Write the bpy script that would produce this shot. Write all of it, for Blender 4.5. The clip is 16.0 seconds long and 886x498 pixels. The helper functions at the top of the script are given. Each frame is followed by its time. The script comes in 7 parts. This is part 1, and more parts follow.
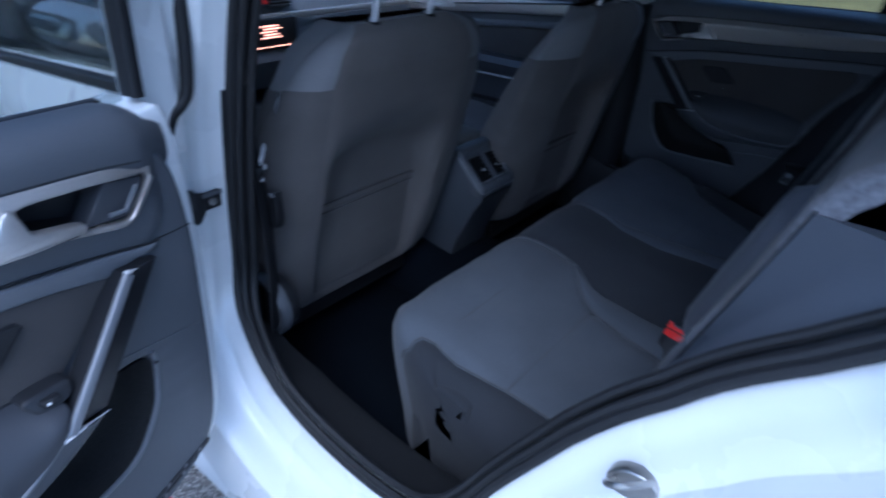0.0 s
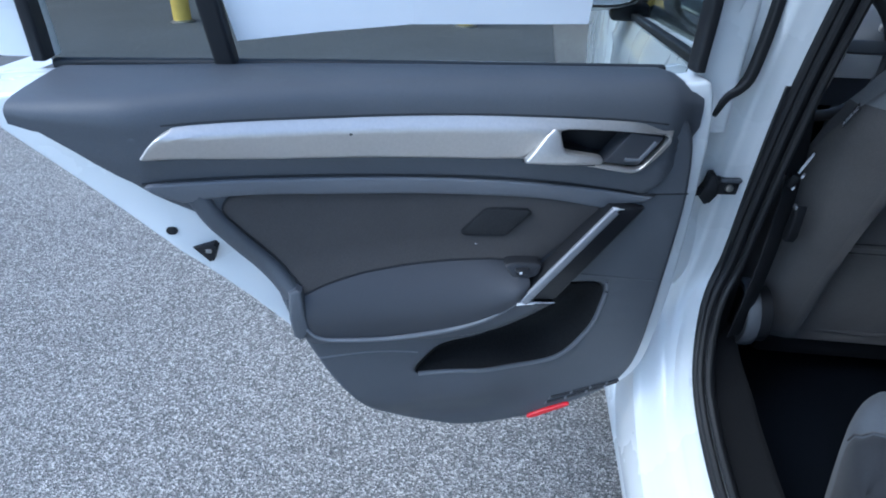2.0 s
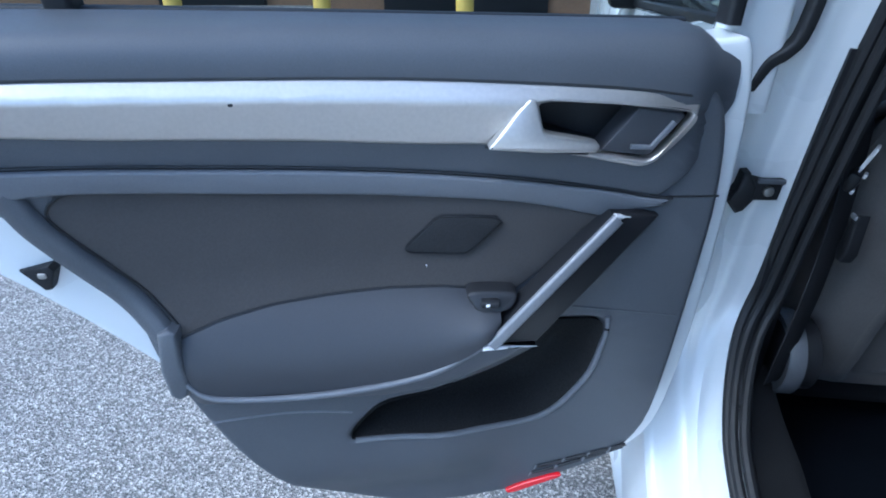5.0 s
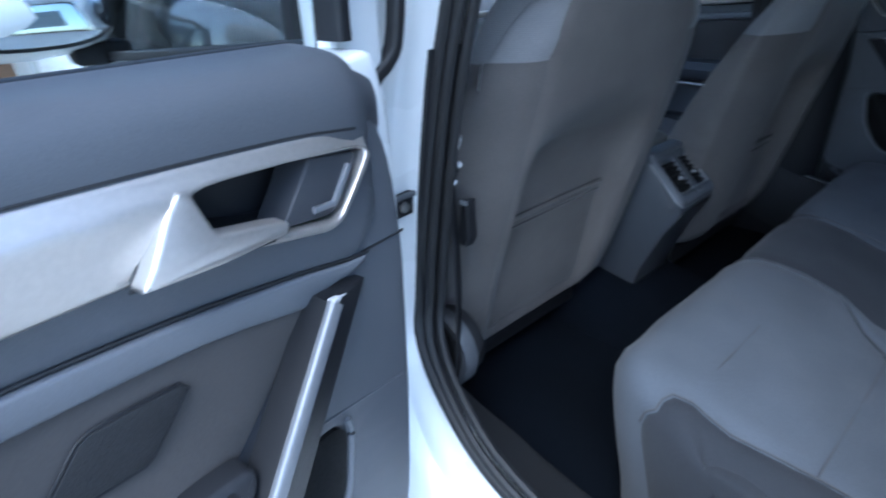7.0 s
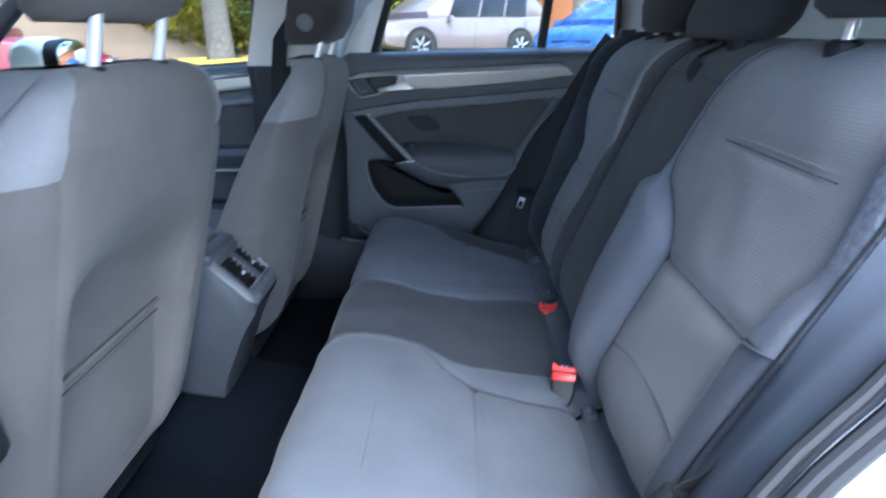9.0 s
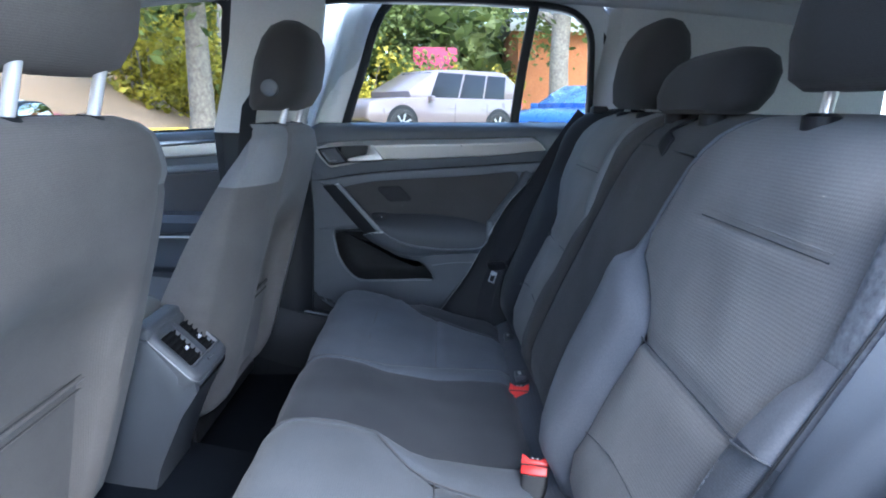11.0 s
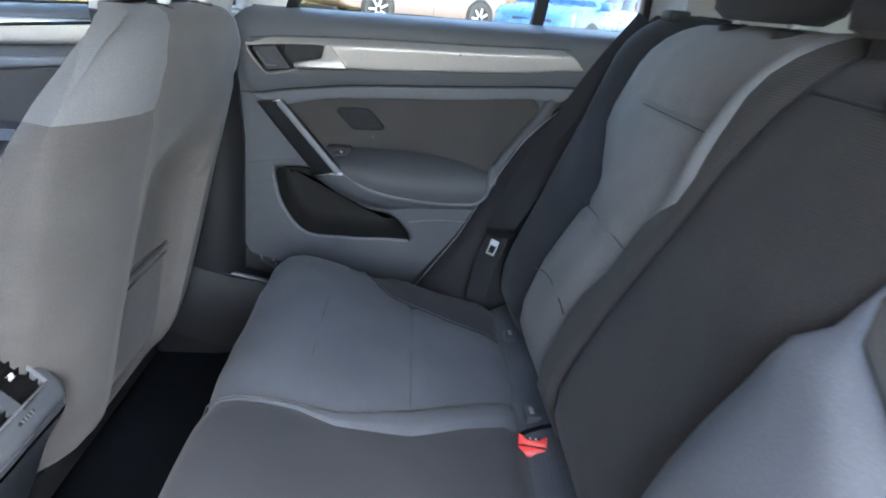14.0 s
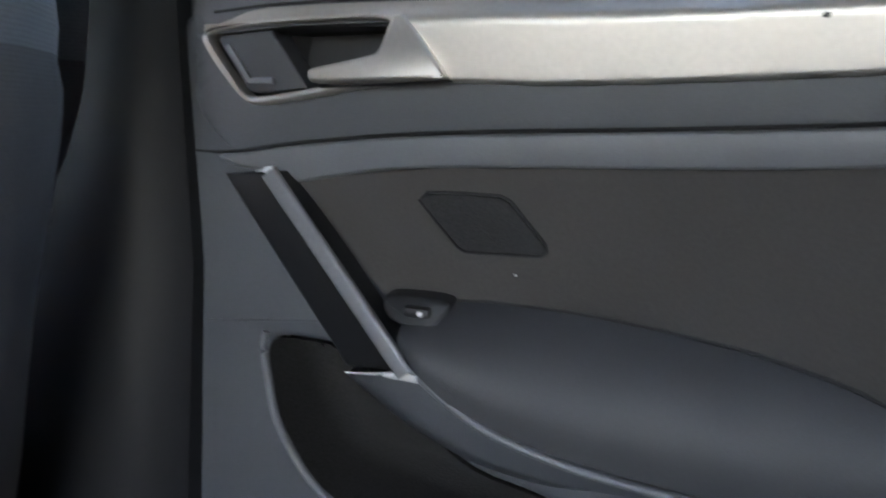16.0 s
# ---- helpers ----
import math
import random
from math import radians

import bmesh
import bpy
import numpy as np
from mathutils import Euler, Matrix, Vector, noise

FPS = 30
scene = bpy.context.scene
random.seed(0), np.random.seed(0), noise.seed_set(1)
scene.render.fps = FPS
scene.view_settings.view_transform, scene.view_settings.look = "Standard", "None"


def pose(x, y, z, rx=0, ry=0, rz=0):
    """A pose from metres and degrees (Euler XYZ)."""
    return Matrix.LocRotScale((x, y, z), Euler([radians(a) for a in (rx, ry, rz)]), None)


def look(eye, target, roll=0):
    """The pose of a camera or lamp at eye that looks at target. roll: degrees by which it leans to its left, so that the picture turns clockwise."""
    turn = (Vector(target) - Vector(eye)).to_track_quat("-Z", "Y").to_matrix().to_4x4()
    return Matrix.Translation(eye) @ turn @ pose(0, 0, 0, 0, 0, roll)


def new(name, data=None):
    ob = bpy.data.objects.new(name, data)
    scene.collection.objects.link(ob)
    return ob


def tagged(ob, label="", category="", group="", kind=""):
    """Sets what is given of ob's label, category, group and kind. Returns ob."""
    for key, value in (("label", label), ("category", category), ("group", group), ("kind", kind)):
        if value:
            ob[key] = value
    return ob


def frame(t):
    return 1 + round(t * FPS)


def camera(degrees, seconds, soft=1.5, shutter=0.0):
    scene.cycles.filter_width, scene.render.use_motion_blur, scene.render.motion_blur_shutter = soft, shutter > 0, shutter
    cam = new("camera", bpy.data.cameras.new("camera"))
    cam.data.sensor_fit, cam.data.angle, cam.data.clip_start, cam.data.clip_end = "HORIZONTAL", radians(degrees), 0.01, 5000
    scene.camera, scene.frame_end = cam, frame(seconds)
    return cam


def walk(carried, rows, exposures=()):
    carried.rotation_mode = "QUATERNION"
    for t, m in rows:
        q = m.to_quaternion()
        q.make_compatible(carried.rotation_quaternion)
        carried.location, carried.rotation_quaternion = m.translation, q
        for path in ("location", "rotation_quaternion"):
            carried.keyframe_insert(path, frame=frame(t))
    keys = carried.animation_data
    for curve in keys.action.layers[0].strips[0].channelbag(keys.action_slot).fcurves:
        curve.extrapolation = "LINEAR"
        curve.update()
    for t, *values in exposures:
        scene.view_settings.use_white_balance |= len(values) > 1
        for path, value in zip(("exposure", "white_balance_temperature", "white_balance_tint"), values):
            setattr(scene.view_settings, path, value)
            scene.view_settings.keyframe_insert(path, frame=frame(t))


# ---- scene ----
cam = camera(73.26, 16.0, soft=1.9, shutter=0.3)
PATH = [
    (0, (-1.221, -0.086, 1.166), (0.140, 0.996, 0.176), 2.3),
    (0.3, (-1.179, -0.109, 1.158), (-0.156, 1.303, 0.178), 2.2),
    (0.5, (-1.151, -0.151, 1.152), (-0.424, 1.453, 0.204), 1.6),
    (1, (-1.155, -0.181, 1.168), (-1.004, 1.548, 0.176), 1.9),
    (1.5, (-1.158, -0.191, 1.170), (-1.278, 1.521, 0.142), 1.3),
    (2, (-1.155, -0.194, 1.171), (-1.330, 1.499, 0.120), 0.9),
    (2.5, (-1.144, -0.180, 1.161), (-1.316, 1.512, 0.108), 0.7),
    (3, (-1.122, -0.074, 1.103), (-1.327, 1.661, 0.128), 2.2),
    (3.5, (-1.111, 0.079, 1.049), (-1.331, 1.791, 0.038), 1.9),
    (3.7, (-1.102, 0.112, 1.035), (-1.322, 1.802, -0.013), 1.5),
    (5.8, (-1.126, -0.033, 1.054), (-1.231, 1.734, 0.124), -1.9),
    (6, (-1.135, -0.025, 1.053), (-1.147, 1.751, 0.132), -2.6),
    (6.5, (-1.179, 0.077, 1.021), (-0.639, 1.792, 0.145), -3.9),
    (7, (-1.194, 0.222, 1.014), (0.024, 1.542, 0.135), -2.5),
    (7.5, (-1.183, 0.286, 1.023), (0.421, 1.123, 0.171), -1.9),
    (8, (-1.170, 0.290, 1.019), (0.578, 0.792, 0.186), -1.2),
    (8.5, (-1.157, 0.306, 1.010), (0.657, 0.587, 0.215), -0.1),
    (9, (-1.096, 0.327, 1.021), (0.781, 0.377, 0.333), -0.6),
    (9.2, (-1.068, 0.325, 1.029), (0.838, 0.278, 0.423), -1.0),
    (11.3, (-1.025, 0.290, 1.001), (0.928, 0.290, 0.569), 1.4),
    (11.5, (-1.024, 0.267, 1.007), (0.907, 0.379, 0.497), 1.1),
    (12, (-0.999, 0.197, 0.998), (0.878, 0.487, 0.371), -0.4),
    (12.5, (-0.878, 0.182, 1.002), (0.970, 0.474, 0.294), -1.1),
    (13, (-0.739, 0.257, 1.016), (1.112, 0.474, 0.290), -0.9),
    (13.5, (-0.645, 0.293, 1.037), (1.222, 0.357, 0.323), 0.6),
    (14, (-0.522, 0.329, 1.004), (1.317, 0.187, 0.232), 5.4),
    (14.5, (-0.318, 0.388, 0.947), (1.529, 0.271, 0.189), 5.4),
    (15, (-0.048, 0.350, 0.862), (1.849, 0.298, 0.231), 7.3),
    (15.3, (0.150, 0.336, 0.799), (2.100, 0.393, 0.358), 3.1),
    (15.5, (0.226, 0.334, 0.761), (2.201, 0.441, 0.460), 4.4),
    (16, (0.303, 0.358, 0.832), (2.207, 0.799, 0.409), 3.8),
]
EXPOSURES = [(0.0, 1.1, 4650, 10), (0.5, 1.55, 4850, 6), (1.0, 1.45, 5150, 4), (2.0, 1.35, 5100, 3), (3.5, 1.6, 5000, 3), (6.0, 1.65, 4950, 3), (7.0, 2.1, 5000, 4), (7.5, 2.65, 4950, 4), (8.0, 2.9, 4950, 4), (9.0, 3.45, 5300, 6), (11.5, 3.5, 5450, 6), (12.5, 3.7, 5450, 4), (13.5, 4.3, 5900, 4), (14.0, 4.4, 6400, 6), (14.5, 4.65, 6700, 6), (15.0, 4.4, 6800, 8), (15.5, 4.0, 6800, 8), (16.0, 4.05, 6800, 8)]
walk(cam, [(t, look(eye, target, roll)) for t, eye, target, roll in PATH], EXPOSURES)

# ---------- light ----------
world = bpy.data.worlds.new("overcast_sky")
scene.world = world
world.use_nodes = True
sky = world.node_tree.nodes.new("ShaderNodeTexSky")
sky.sky_type = "NISHITA"
sky.sun_disc = False
sky.sun_elevation = radians(53)
sky.sun_rotation = radians(244.8)
sky.air_density, sky.dust_density = 1.0, 2.0
world.node_tree.links.new(sky.outputs[0], world.node_tree.nodes["Background"].inputs[0])
world.node_tree.nodes["Background"].inputs[1].default_value = 0.15
sun_data = bpy.data.lights.new("sun", "SUN")
sun_data.energy, sun_data.angle, sun_data.color = 0.7, radians(40), (1.0, 0.96, 0.9)
sun_lamp = new("sun", sun_data)
sun_lamp.matrix_world = look((-8.5, -4, 12.5), (0, 0, 0))


# ---------- materials ----------
def material(name, color, rough=0.6, metal=0.0, grain=0.0, grain_scale=200.0, bump=0.0, bump_scale=400.0,
             stain=0.0, stain_scale=6.0, coat=0.0, sheen=0.0, weave=None, specular=0.5):
    """A surface: base colour with fine grain and broad stains, fine relief, gloss."""
    m = bpy.data.materials.new(name)
    m.use_nodes = True
    nt = m.node_tree
    n, l = nt.nodes, nt.links
    b = n["Principled BSDF"]
    b.inputs["Roughness"].default_value = rough
    b.inputs["Metallic"].default_value = metal
    b.inputs["Coat Weight"].default_value = coat
    b.inputs["Coat Roughness"].default_value = 0.05
    b.inputs["Sheen Weight"].default_value = sheen
    b.inputs["Specular IOR Level"].default_value = specular
    tc = n.new("ShaderNodeTexCoord")
    col = n.new("ShaderNodeRGB")
    col.outputs[0].default_value = (*color, 1)
    out = col.outputs[0]
    for amount, scale, detail in ((grain, grain_scale, 3), (stain, stain_scale, 5)):
        if amount:
            tex = n.new("ShaderNodeTexNoise")
            tex.inputs["Scale"].default_value = scale
            tex.inputs["Detail"].default_value = detail
            l.new(tc.outputs["Object"], tex.inputs["Vector"])
            ramp = n.new("ShaderNodeMapRange")
            ramp.inputs[1].default_value, ramp.inputs[2].default_value = 0.3, 0.7
            ramp.inputs[3].default_value, ramp.inputs[4].default_value = 1 - amount, 1 + amount
            l.new(tex.outputs[0], ramp.inputs[0])
            mul = n.new("ShaderNodeVectorMath")
            mul.operation = "MULTIPLY"
            l.new(out, mul.inputs[0])
            l.new(ramp.outputs[0], mul.inputs[1])
            out = mul.outputs[0]
            if amount == stain:
                rr = n.new("ShaderNodeMapRange")
                rr.inputs[3].default_value, rr.inputs[4].default_value = max(rough - 0.08, 0.02), min(rough + 0.08, 1)
                l.new(tex.outputs[0], rr.inputs[0])
                l.new(rr.outputs[0], b.inputs["Roughness"])
    height = None
    if bump:
        tex = n.new("ShaderNodeTexNoise")
        tex.inputs["Scale"].default_value = bump_scale
        tex.inputs["Detail"].default_value = 4
        l.new(tc.outputs["Object"], tex.inputs["Vector"])
        height = tex.outputs[0]
    if weave:
        axis, scale, depth = weave
        waves = []
        for direction, s in ((axis, scale), ("X" if axis != "X" else "Y", scale * 1.4)):
            w = n.new("ShaderNodeTexWave")
            w.bands_direction = direction
            w.inputs["Scale"].default_value = s
            w.inputs["Distortion"].default_value = 0.6
            w.inputs["Detail"].default_value = 1
            w.inputs["Detail Scale"].default_value = 3
            l.new(tc.outputs["Object"], w.inputs["Vector"])
            waves.append(w.outputs["Fac"])
        mix = n.new("ShaderNodeMath")
        mix.operation = "MULTIPLY_ADD"
        mix.inputs[1].default_value = 0.5
        l.new(waves[1], mix.inputs[0])
        l.new(waves[0], mix.inputs[2])
        shade = n.new("ShaderNodeMapRange")
        shade.inputs[1].default_value, shade.inputs[2].default_value = 0, 1.5
        shade.inputs[3].default_value, shade.inputs[4].default_value = 1 - depth, 1 + depth
        l.new(mix.outputs[0], shade.inputs[0])
        mul = n.new("ShaderNodeVectorMath")
        mul.operation = "MULTIPLY"
        l.new(out, mul.inputs[0])
        l.new(shade.outputs[0], mul.inputs[1])
        out = mul.outputs[0]
        if height is None:
            height = mix.outputs[0]
        bump = bump or 0.14
    if height is not None:
        bn = n.new("ShaderNodeBump")
        bn.inputs["Strength"].default_value = bump
        bn.inputs["Distance"].default_value = 0.002
        l.new(height, bn.inputs["Height"])
        l.new(bn.outputs[0], b.inputs["Normal"])
    l.new(out, b.inputs["Base Color"])
    return m


def glass_material(name, tint, rough=0.0):
    m = bpy.data.materials.new(name)
    m.use_nodes = True
    b = m.node_tree.nodes["Principled BSDF"]
    b.inputs["Base Color"].default_value = (*tint, 1)
    b.inputs["Transmission Weight"].default_value = 1.0
    b.inputs["Roughness"].default_value = rough
    b.inputs["IOR"].default_value = 1.12
    return m


def leaf_material(name, dark, light):
    """Foliage: colour varied from leaf to leaf, some light shining through."""
    m = bpy.data.materials.new(name)
    m.use_nodes = True
    n, l = m.node_tree.nodes, m.node_tree.links
    b = n["Principled BSDF"]
    geo = n.new("ShaderNodeNewGeometry")
    ramp = n.new("ShaderNodeValToRGB")
    ramp.color_ramp.elements[0].color = (*dark, 1)
    ramp.color_ramp.elements[1].color = (*light, 1)
    l.new(geo.outputs["Random Per Island"], ramp.inputs[0])
    l.new(ramp.outputs[0], b.inputs["Base Color"])
    b.inputs["Roughness"].default_value = 0.6
    tr = n.new("ShaderNodeBsdfTranslucent")
    l.new(ramp.outputs[0], tr.inputs[0])
    mix = n.new("ShaderNodeMixShader")
    mix.inputs[0].default_value = 0.45
    l.new(b.outputs[0], mix.inputs[1])
    l.new(tr.outputs[0], mix.inputs[2])
    l.new(mix.outputs[0], n["Material Output"].inputs[0])
    return m


def glow_material(name, color, strength):
    m = material(name, (0.02, 0.02, 0.02), 0.3)
    b = m.node_tree.nodes["Principled BSDF"]
    b.inputs["Emission Color"].default_value = (*color, 1)
    b.inputs["Emission Strength"].default_value = strength
    return m


WHITE = material("white_car_paint", (0.72, 0.735, 0.735), 0.28, coat=0.6, stain=0.03, stain_scale=5)
RUBBER = material("black_rubber_seal", (0.010, 0.0105, 0.012), 0.6, grain=0.15, bump=0.1, bump_scale=500)
PLASTIC = material("charcoal_soft_plastic", (0.073, 0.078, 0.088), 0.5, grain=0.12, grain_scale=900, bump=0.18, bump_scale=1400, stain=0.06, stain_scale=7)
PLASTIC_LIGHT = material("grey_hard_plastic", (0.13, 0.136, 0.149), 0.42, grain=0.1, grain_scale=900, bump=0.15, bump_scale=1200, stain=0.06, stain_scale=8)
# Slate colour carries the sky reflection on the left arch trim.
SKY_SLATE = material("sky_toned_satin_plastic", (0.066, 0.074, 0.09), 0.36, grain=0.08, grain_scale=900, bump=0.06, bump_scale=1200, stain=0.06, stain_scale=7)
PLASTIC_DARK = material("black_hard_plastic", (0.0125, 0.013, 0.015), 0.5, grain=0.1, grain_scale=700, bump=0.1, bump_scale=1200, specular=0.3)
CLOTH_DOOR = material("dark_door_cloth", (0.062, 0.058, 0.056), 0.9, grain=0.07, grain_scale=420, sheen=0.1, bump=0.12, bump_scale=1500, stain=0.10, specular=0.15)
ARM_VINYL = material("dark_armrest_vinyl", (0.037, 0.039, 0.045), 0.55, grain=0.1, grain_scale=900, bump=0.2, bump_scale=900, stain=0.06, stain_scale=10)
SILVER = material("brushed_silver_trim", (0.54, 0.512, 0.48), 0.44, metal=0.85, grain=0.04, grain_scale=250)
SATIN = material("satin_grey_trim", (0.20, 0.205, 0.22), 0.36, metal=0.25, grain=0.05, grain_scale=300, stain=0.05)
CHROME = material("satin_chrome", (0.85, 0.85, 0.86), 0.22, metal=0.35)
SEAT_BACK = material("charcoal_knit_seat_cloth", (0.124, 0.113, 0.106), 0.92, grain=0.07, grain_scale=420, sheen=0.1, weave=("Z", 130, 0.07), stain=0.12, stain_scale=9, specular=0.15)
SEAT_PATCH = material("grey_shoulder_cloth", (0.184, 0.183, 0.188), 0.9, grain=0.07, grain_scale=420, sheen=0.1, weave=("Z", 130, 0.07), stain=0.12, specular=0.15)
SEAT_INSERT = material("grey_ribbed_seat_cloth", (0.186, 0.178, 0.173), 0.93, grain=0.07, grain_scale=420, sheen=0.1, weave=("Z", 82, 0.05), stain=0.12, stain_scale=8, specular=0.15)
# Ribbed cloth of the backrest, darkened so the cushion reads as shaded.
SEAT_CUSHION = material("shaded_ribbed_cushion_cloth", (0.08, 0.089, 0.105), 0.93, grain=0.07, grain_scale=420, sheen=0.1, weave=("Y", 95, 0.06), stain=0.12, stain_scale=8, specular=0.15)
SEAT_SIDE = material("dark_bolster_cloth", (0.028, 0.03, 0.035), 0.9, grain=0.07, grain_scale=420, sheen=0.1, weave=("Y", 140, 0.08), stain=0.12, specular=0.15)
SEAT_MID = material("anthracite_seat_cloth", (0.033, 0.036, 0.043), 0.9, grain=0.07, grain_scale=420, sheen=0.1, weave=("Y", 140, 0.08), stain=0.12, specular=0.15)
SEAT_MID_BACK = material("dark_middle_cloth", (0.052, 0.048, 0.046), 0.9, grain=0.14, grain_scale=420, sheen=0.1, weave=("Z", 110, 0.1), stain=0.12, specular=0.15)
# Lighter bluish tone puts the door light into the left bolsters' colour.
SEAT_SIDE_BACK = material("smooth_lit_bolster_cloth", (0.116, 0.12, 0.135), 0.8, grain=0.12, grain_scale=500, sheen=0.1, bump=0.10, bump_scale=900, stain=0.10, specular=0.15)
SEAT_KNIT = material("open_knit_side_cloth", (0.15, 0.155, 0.17), 0.9, grain=0.3, grain_scale=150, sheen=0.1, bump=0.7, bump_scale=170, stain=0.1, specular=0.15)
SEAT_FLANK = material("slate_side_cloth", (0.075, 0.08, 0.092), 0.9, grain=0.14, grain_scale=420, sheen=0.1, weave=("Z", 130, 0.06), stain=0.12, specular=0.15)
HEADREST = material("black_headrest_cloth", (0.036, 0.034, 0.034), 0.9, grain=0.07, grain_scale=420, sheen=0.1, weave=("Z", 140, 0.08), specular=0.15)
# Seam colours carry the crease shade; the seams have no dark thread.
BACK_SEAM = material("grey_seam_crease", (0.075, 0.075, 0.079), 0.9)
BEAD = material("edge_glint_bead", (0.62, 0.62, 0.63), 0.25, metal=0.6)
SEAM = material("dark_seam_crease", (0.062, 0.063, 0.068), 0.9)
GRILLE = material("black_mesh_grille", (0.012, 0.012, 0.013), 0.9, grain=0.3, grain_scale=900, bump=0.5, bump_scale=900, specular=0.1)
MESH = material("dark_speaker_mesh", (0.021, 0.021, 0.022), 0.7, grain=0.4, grain_scale=700, bump=0.5, bump_scale=700, specular=0.3)
WELL = material("dark_recess_plastic", (0.016, 0.0165, 0.019), 0.5, grain=0.1, grain_scale=700, bump=0.1, bump_scale=1200)
BELT_BLACK = material("black_front_belt_webbing", (0.022, 0.022, 0.024), 0.75, weave=("Z", 400, 0.15), specular=0.15)
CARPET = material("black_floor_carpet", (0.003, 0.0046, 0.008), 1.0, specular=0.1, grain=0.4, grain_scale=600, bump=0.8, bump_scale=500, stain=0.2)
LINER = material("pale_grey_headliner", (0.5, 0.5, 0.49), 0.95, grain=0.06, grain_scale=900, bump=0.1, bump_scale=900)
TRIM_PALE = material("pale_grey_pillar_trim", (0.55, 0.55, 0.53), 0.6, grain=0.04, bump=0.08, bump_scale=900)
WEBBING = material("black_belt_webbing", (0.026, 0.026, 0.029), 0.7, weave=("Z", 400, 0.2), specular=0.15)
RED_PLASTIC = material("red_plastic_button", (0.75, 0.03, 0.025), 0.35, bump=0.05)
RED_REFLECTOR = material("red_reflector", (0.7, 0.01, 0.02), 0.15, coat=0.8)
METAL = material("zinc_plated_steel", (0.45, 0.44, 0.42), 0.4, metal=1.0, stain=0.1)
PAPER = material("white_printed_paper", (0.82, 0.82, 0.83), 0.8, stain=0.03)
INK = material("black_ink", (0.08, 0.08, 0.1), 0.8)
GLASS_TINT = glass_material("tinted_side_glass", (0.29, 0.34, 0.335))
# Tint evens the brightness of the view outside; right rear door shares it.
GLASS_VIEW = glass_material("view_toned_side_glass", (0.50, 0.53, 0.51))
GLASS_CLEAR = glass_material("clear_side_glass", (0.93, 0.96, 0.95))
MIRROR = material("mirror_glass", (0.9, 0.92, 0.93), 0.02, metal=1.0)


# ---------- mesh tools ----------
def thing(name, label, category, at=(0, 0, 0), group="", kind=""):
    ob = new(name)
    ob.empty_display_size = 0.1
    ob.location = at
    return tagged(ob, label, category, group, kind)


def part(name, bm, mat, parent=None, label="", smooth=40, offset=None):
    """Links a bmesh, given in world coordinates, as one mesh object under a thing or a part."""
    me = bpy.data.meshes.new(name)
    bm.normal_update()
    bm.to_mesh(me)
    bm.free()
    for m in mat if isinstance(mat, (list, tuple)) else (mat,):
        me.materials.append(m)
    if smooth:
        me.polygons.foreach_set("use_smooth", [True] * len(me.polygons))
        me.set_sharp_from_angle(angle=radians(smooth))
    ob = new(name, me)
    if parent is not None:
        ob.parent = parent
        up, base = parent, Vector((0, 0, 0))
        while up is not None:
            base += up.location
            up = up.parent
        if offset is None:
            ob.location = -base
    if label:
        ob["label"] = label
    return ob


def mesh(verts, faces, fix=True):
    bm = bmesh.new()
    vs = [bm.verts.new(v) for v in verts]
    for f in faces:
        if len(set(f)) > 2:
            try:
                bm.faces.new([vs[i] for i in f])
            except ValueError:
                pass
    if fix:
        bmesh.ops.recalc_face_normals(bm, faces=bm.faces)
    return bm


def join(*bms):
    out = bmesh.new()
    for b in bms:
        me = bpy.data.meshes.new("tmp")
        b.to_mesh(me)
        b.free()
        out.from_mesh(me)
        bpy.data.meshes.remove(me)
    return out


def loft(rings, closed=True, caps=True):
    """Quads between rings of equal length."""
    n = len(rings[0])
    verts = [v for r in rings for v in r]
    faces = []
    for i in range(len(rings) - 1):
        for j in range(n if closed else n - 1):
            k = (j + 1) % n
            faces.append((i * n + j, i * n + k, (i + 1) * n + k, (i + 1) * n + j))
    if caps and closed:
        faces.append(tuple(range(n)))
        faces.append(tuple(range((len(rings) - 1) * n, len(rings) * n)))
    return mesh(verts, faces)


def spline(points, per=6, closed=True):
    """A smooth line through points (Catmull-Rom)."""
    pts = [Vector(p) for p in points]
    n, out = len(pts), []
    for i in range(n if closed else n - 1):
        p0 = pts[(i - 1) % n] if closed or i else pts[0]
        p1, p2 = pts[i], pts[(i + 1) % n]
        p3 = pts[(i + 2) % n] if closed or i + 2 < n else pts[-1]
        for k in range(per):
            t = k / per
            out.append(0.5 * ((2 * p1) + (p2 - p0) * t + (2 * p0 - 5 * p1 + 4 * p2 - p3) * t * t + (3 * p1 - p0 - 3 * p2 + p3) * t ** 3))
    if not closed:
        out.append(pts[-1])
    return out


def offset_loop(loop, d):
    """A flat closed loop moved outwards by d (inwards when negative)."""
    n = len(loop)
    area = sum(loop[i][0] * loop[(i + 1) % n][1] - loop[(i + 1) % n][0] * loop[i][1] for i in range(n))
    sign = 1 if area > 0 else -1
    out = []
    for i in range(n):
        t = (Vector(loop[(i + 1) % n]) - Vector(loop[i - 1])).normalized()
        out.append(Vector((loop[i][0] + sign * t[1] * d, loop[i][1] - sign * t[0] * d)))
    return out


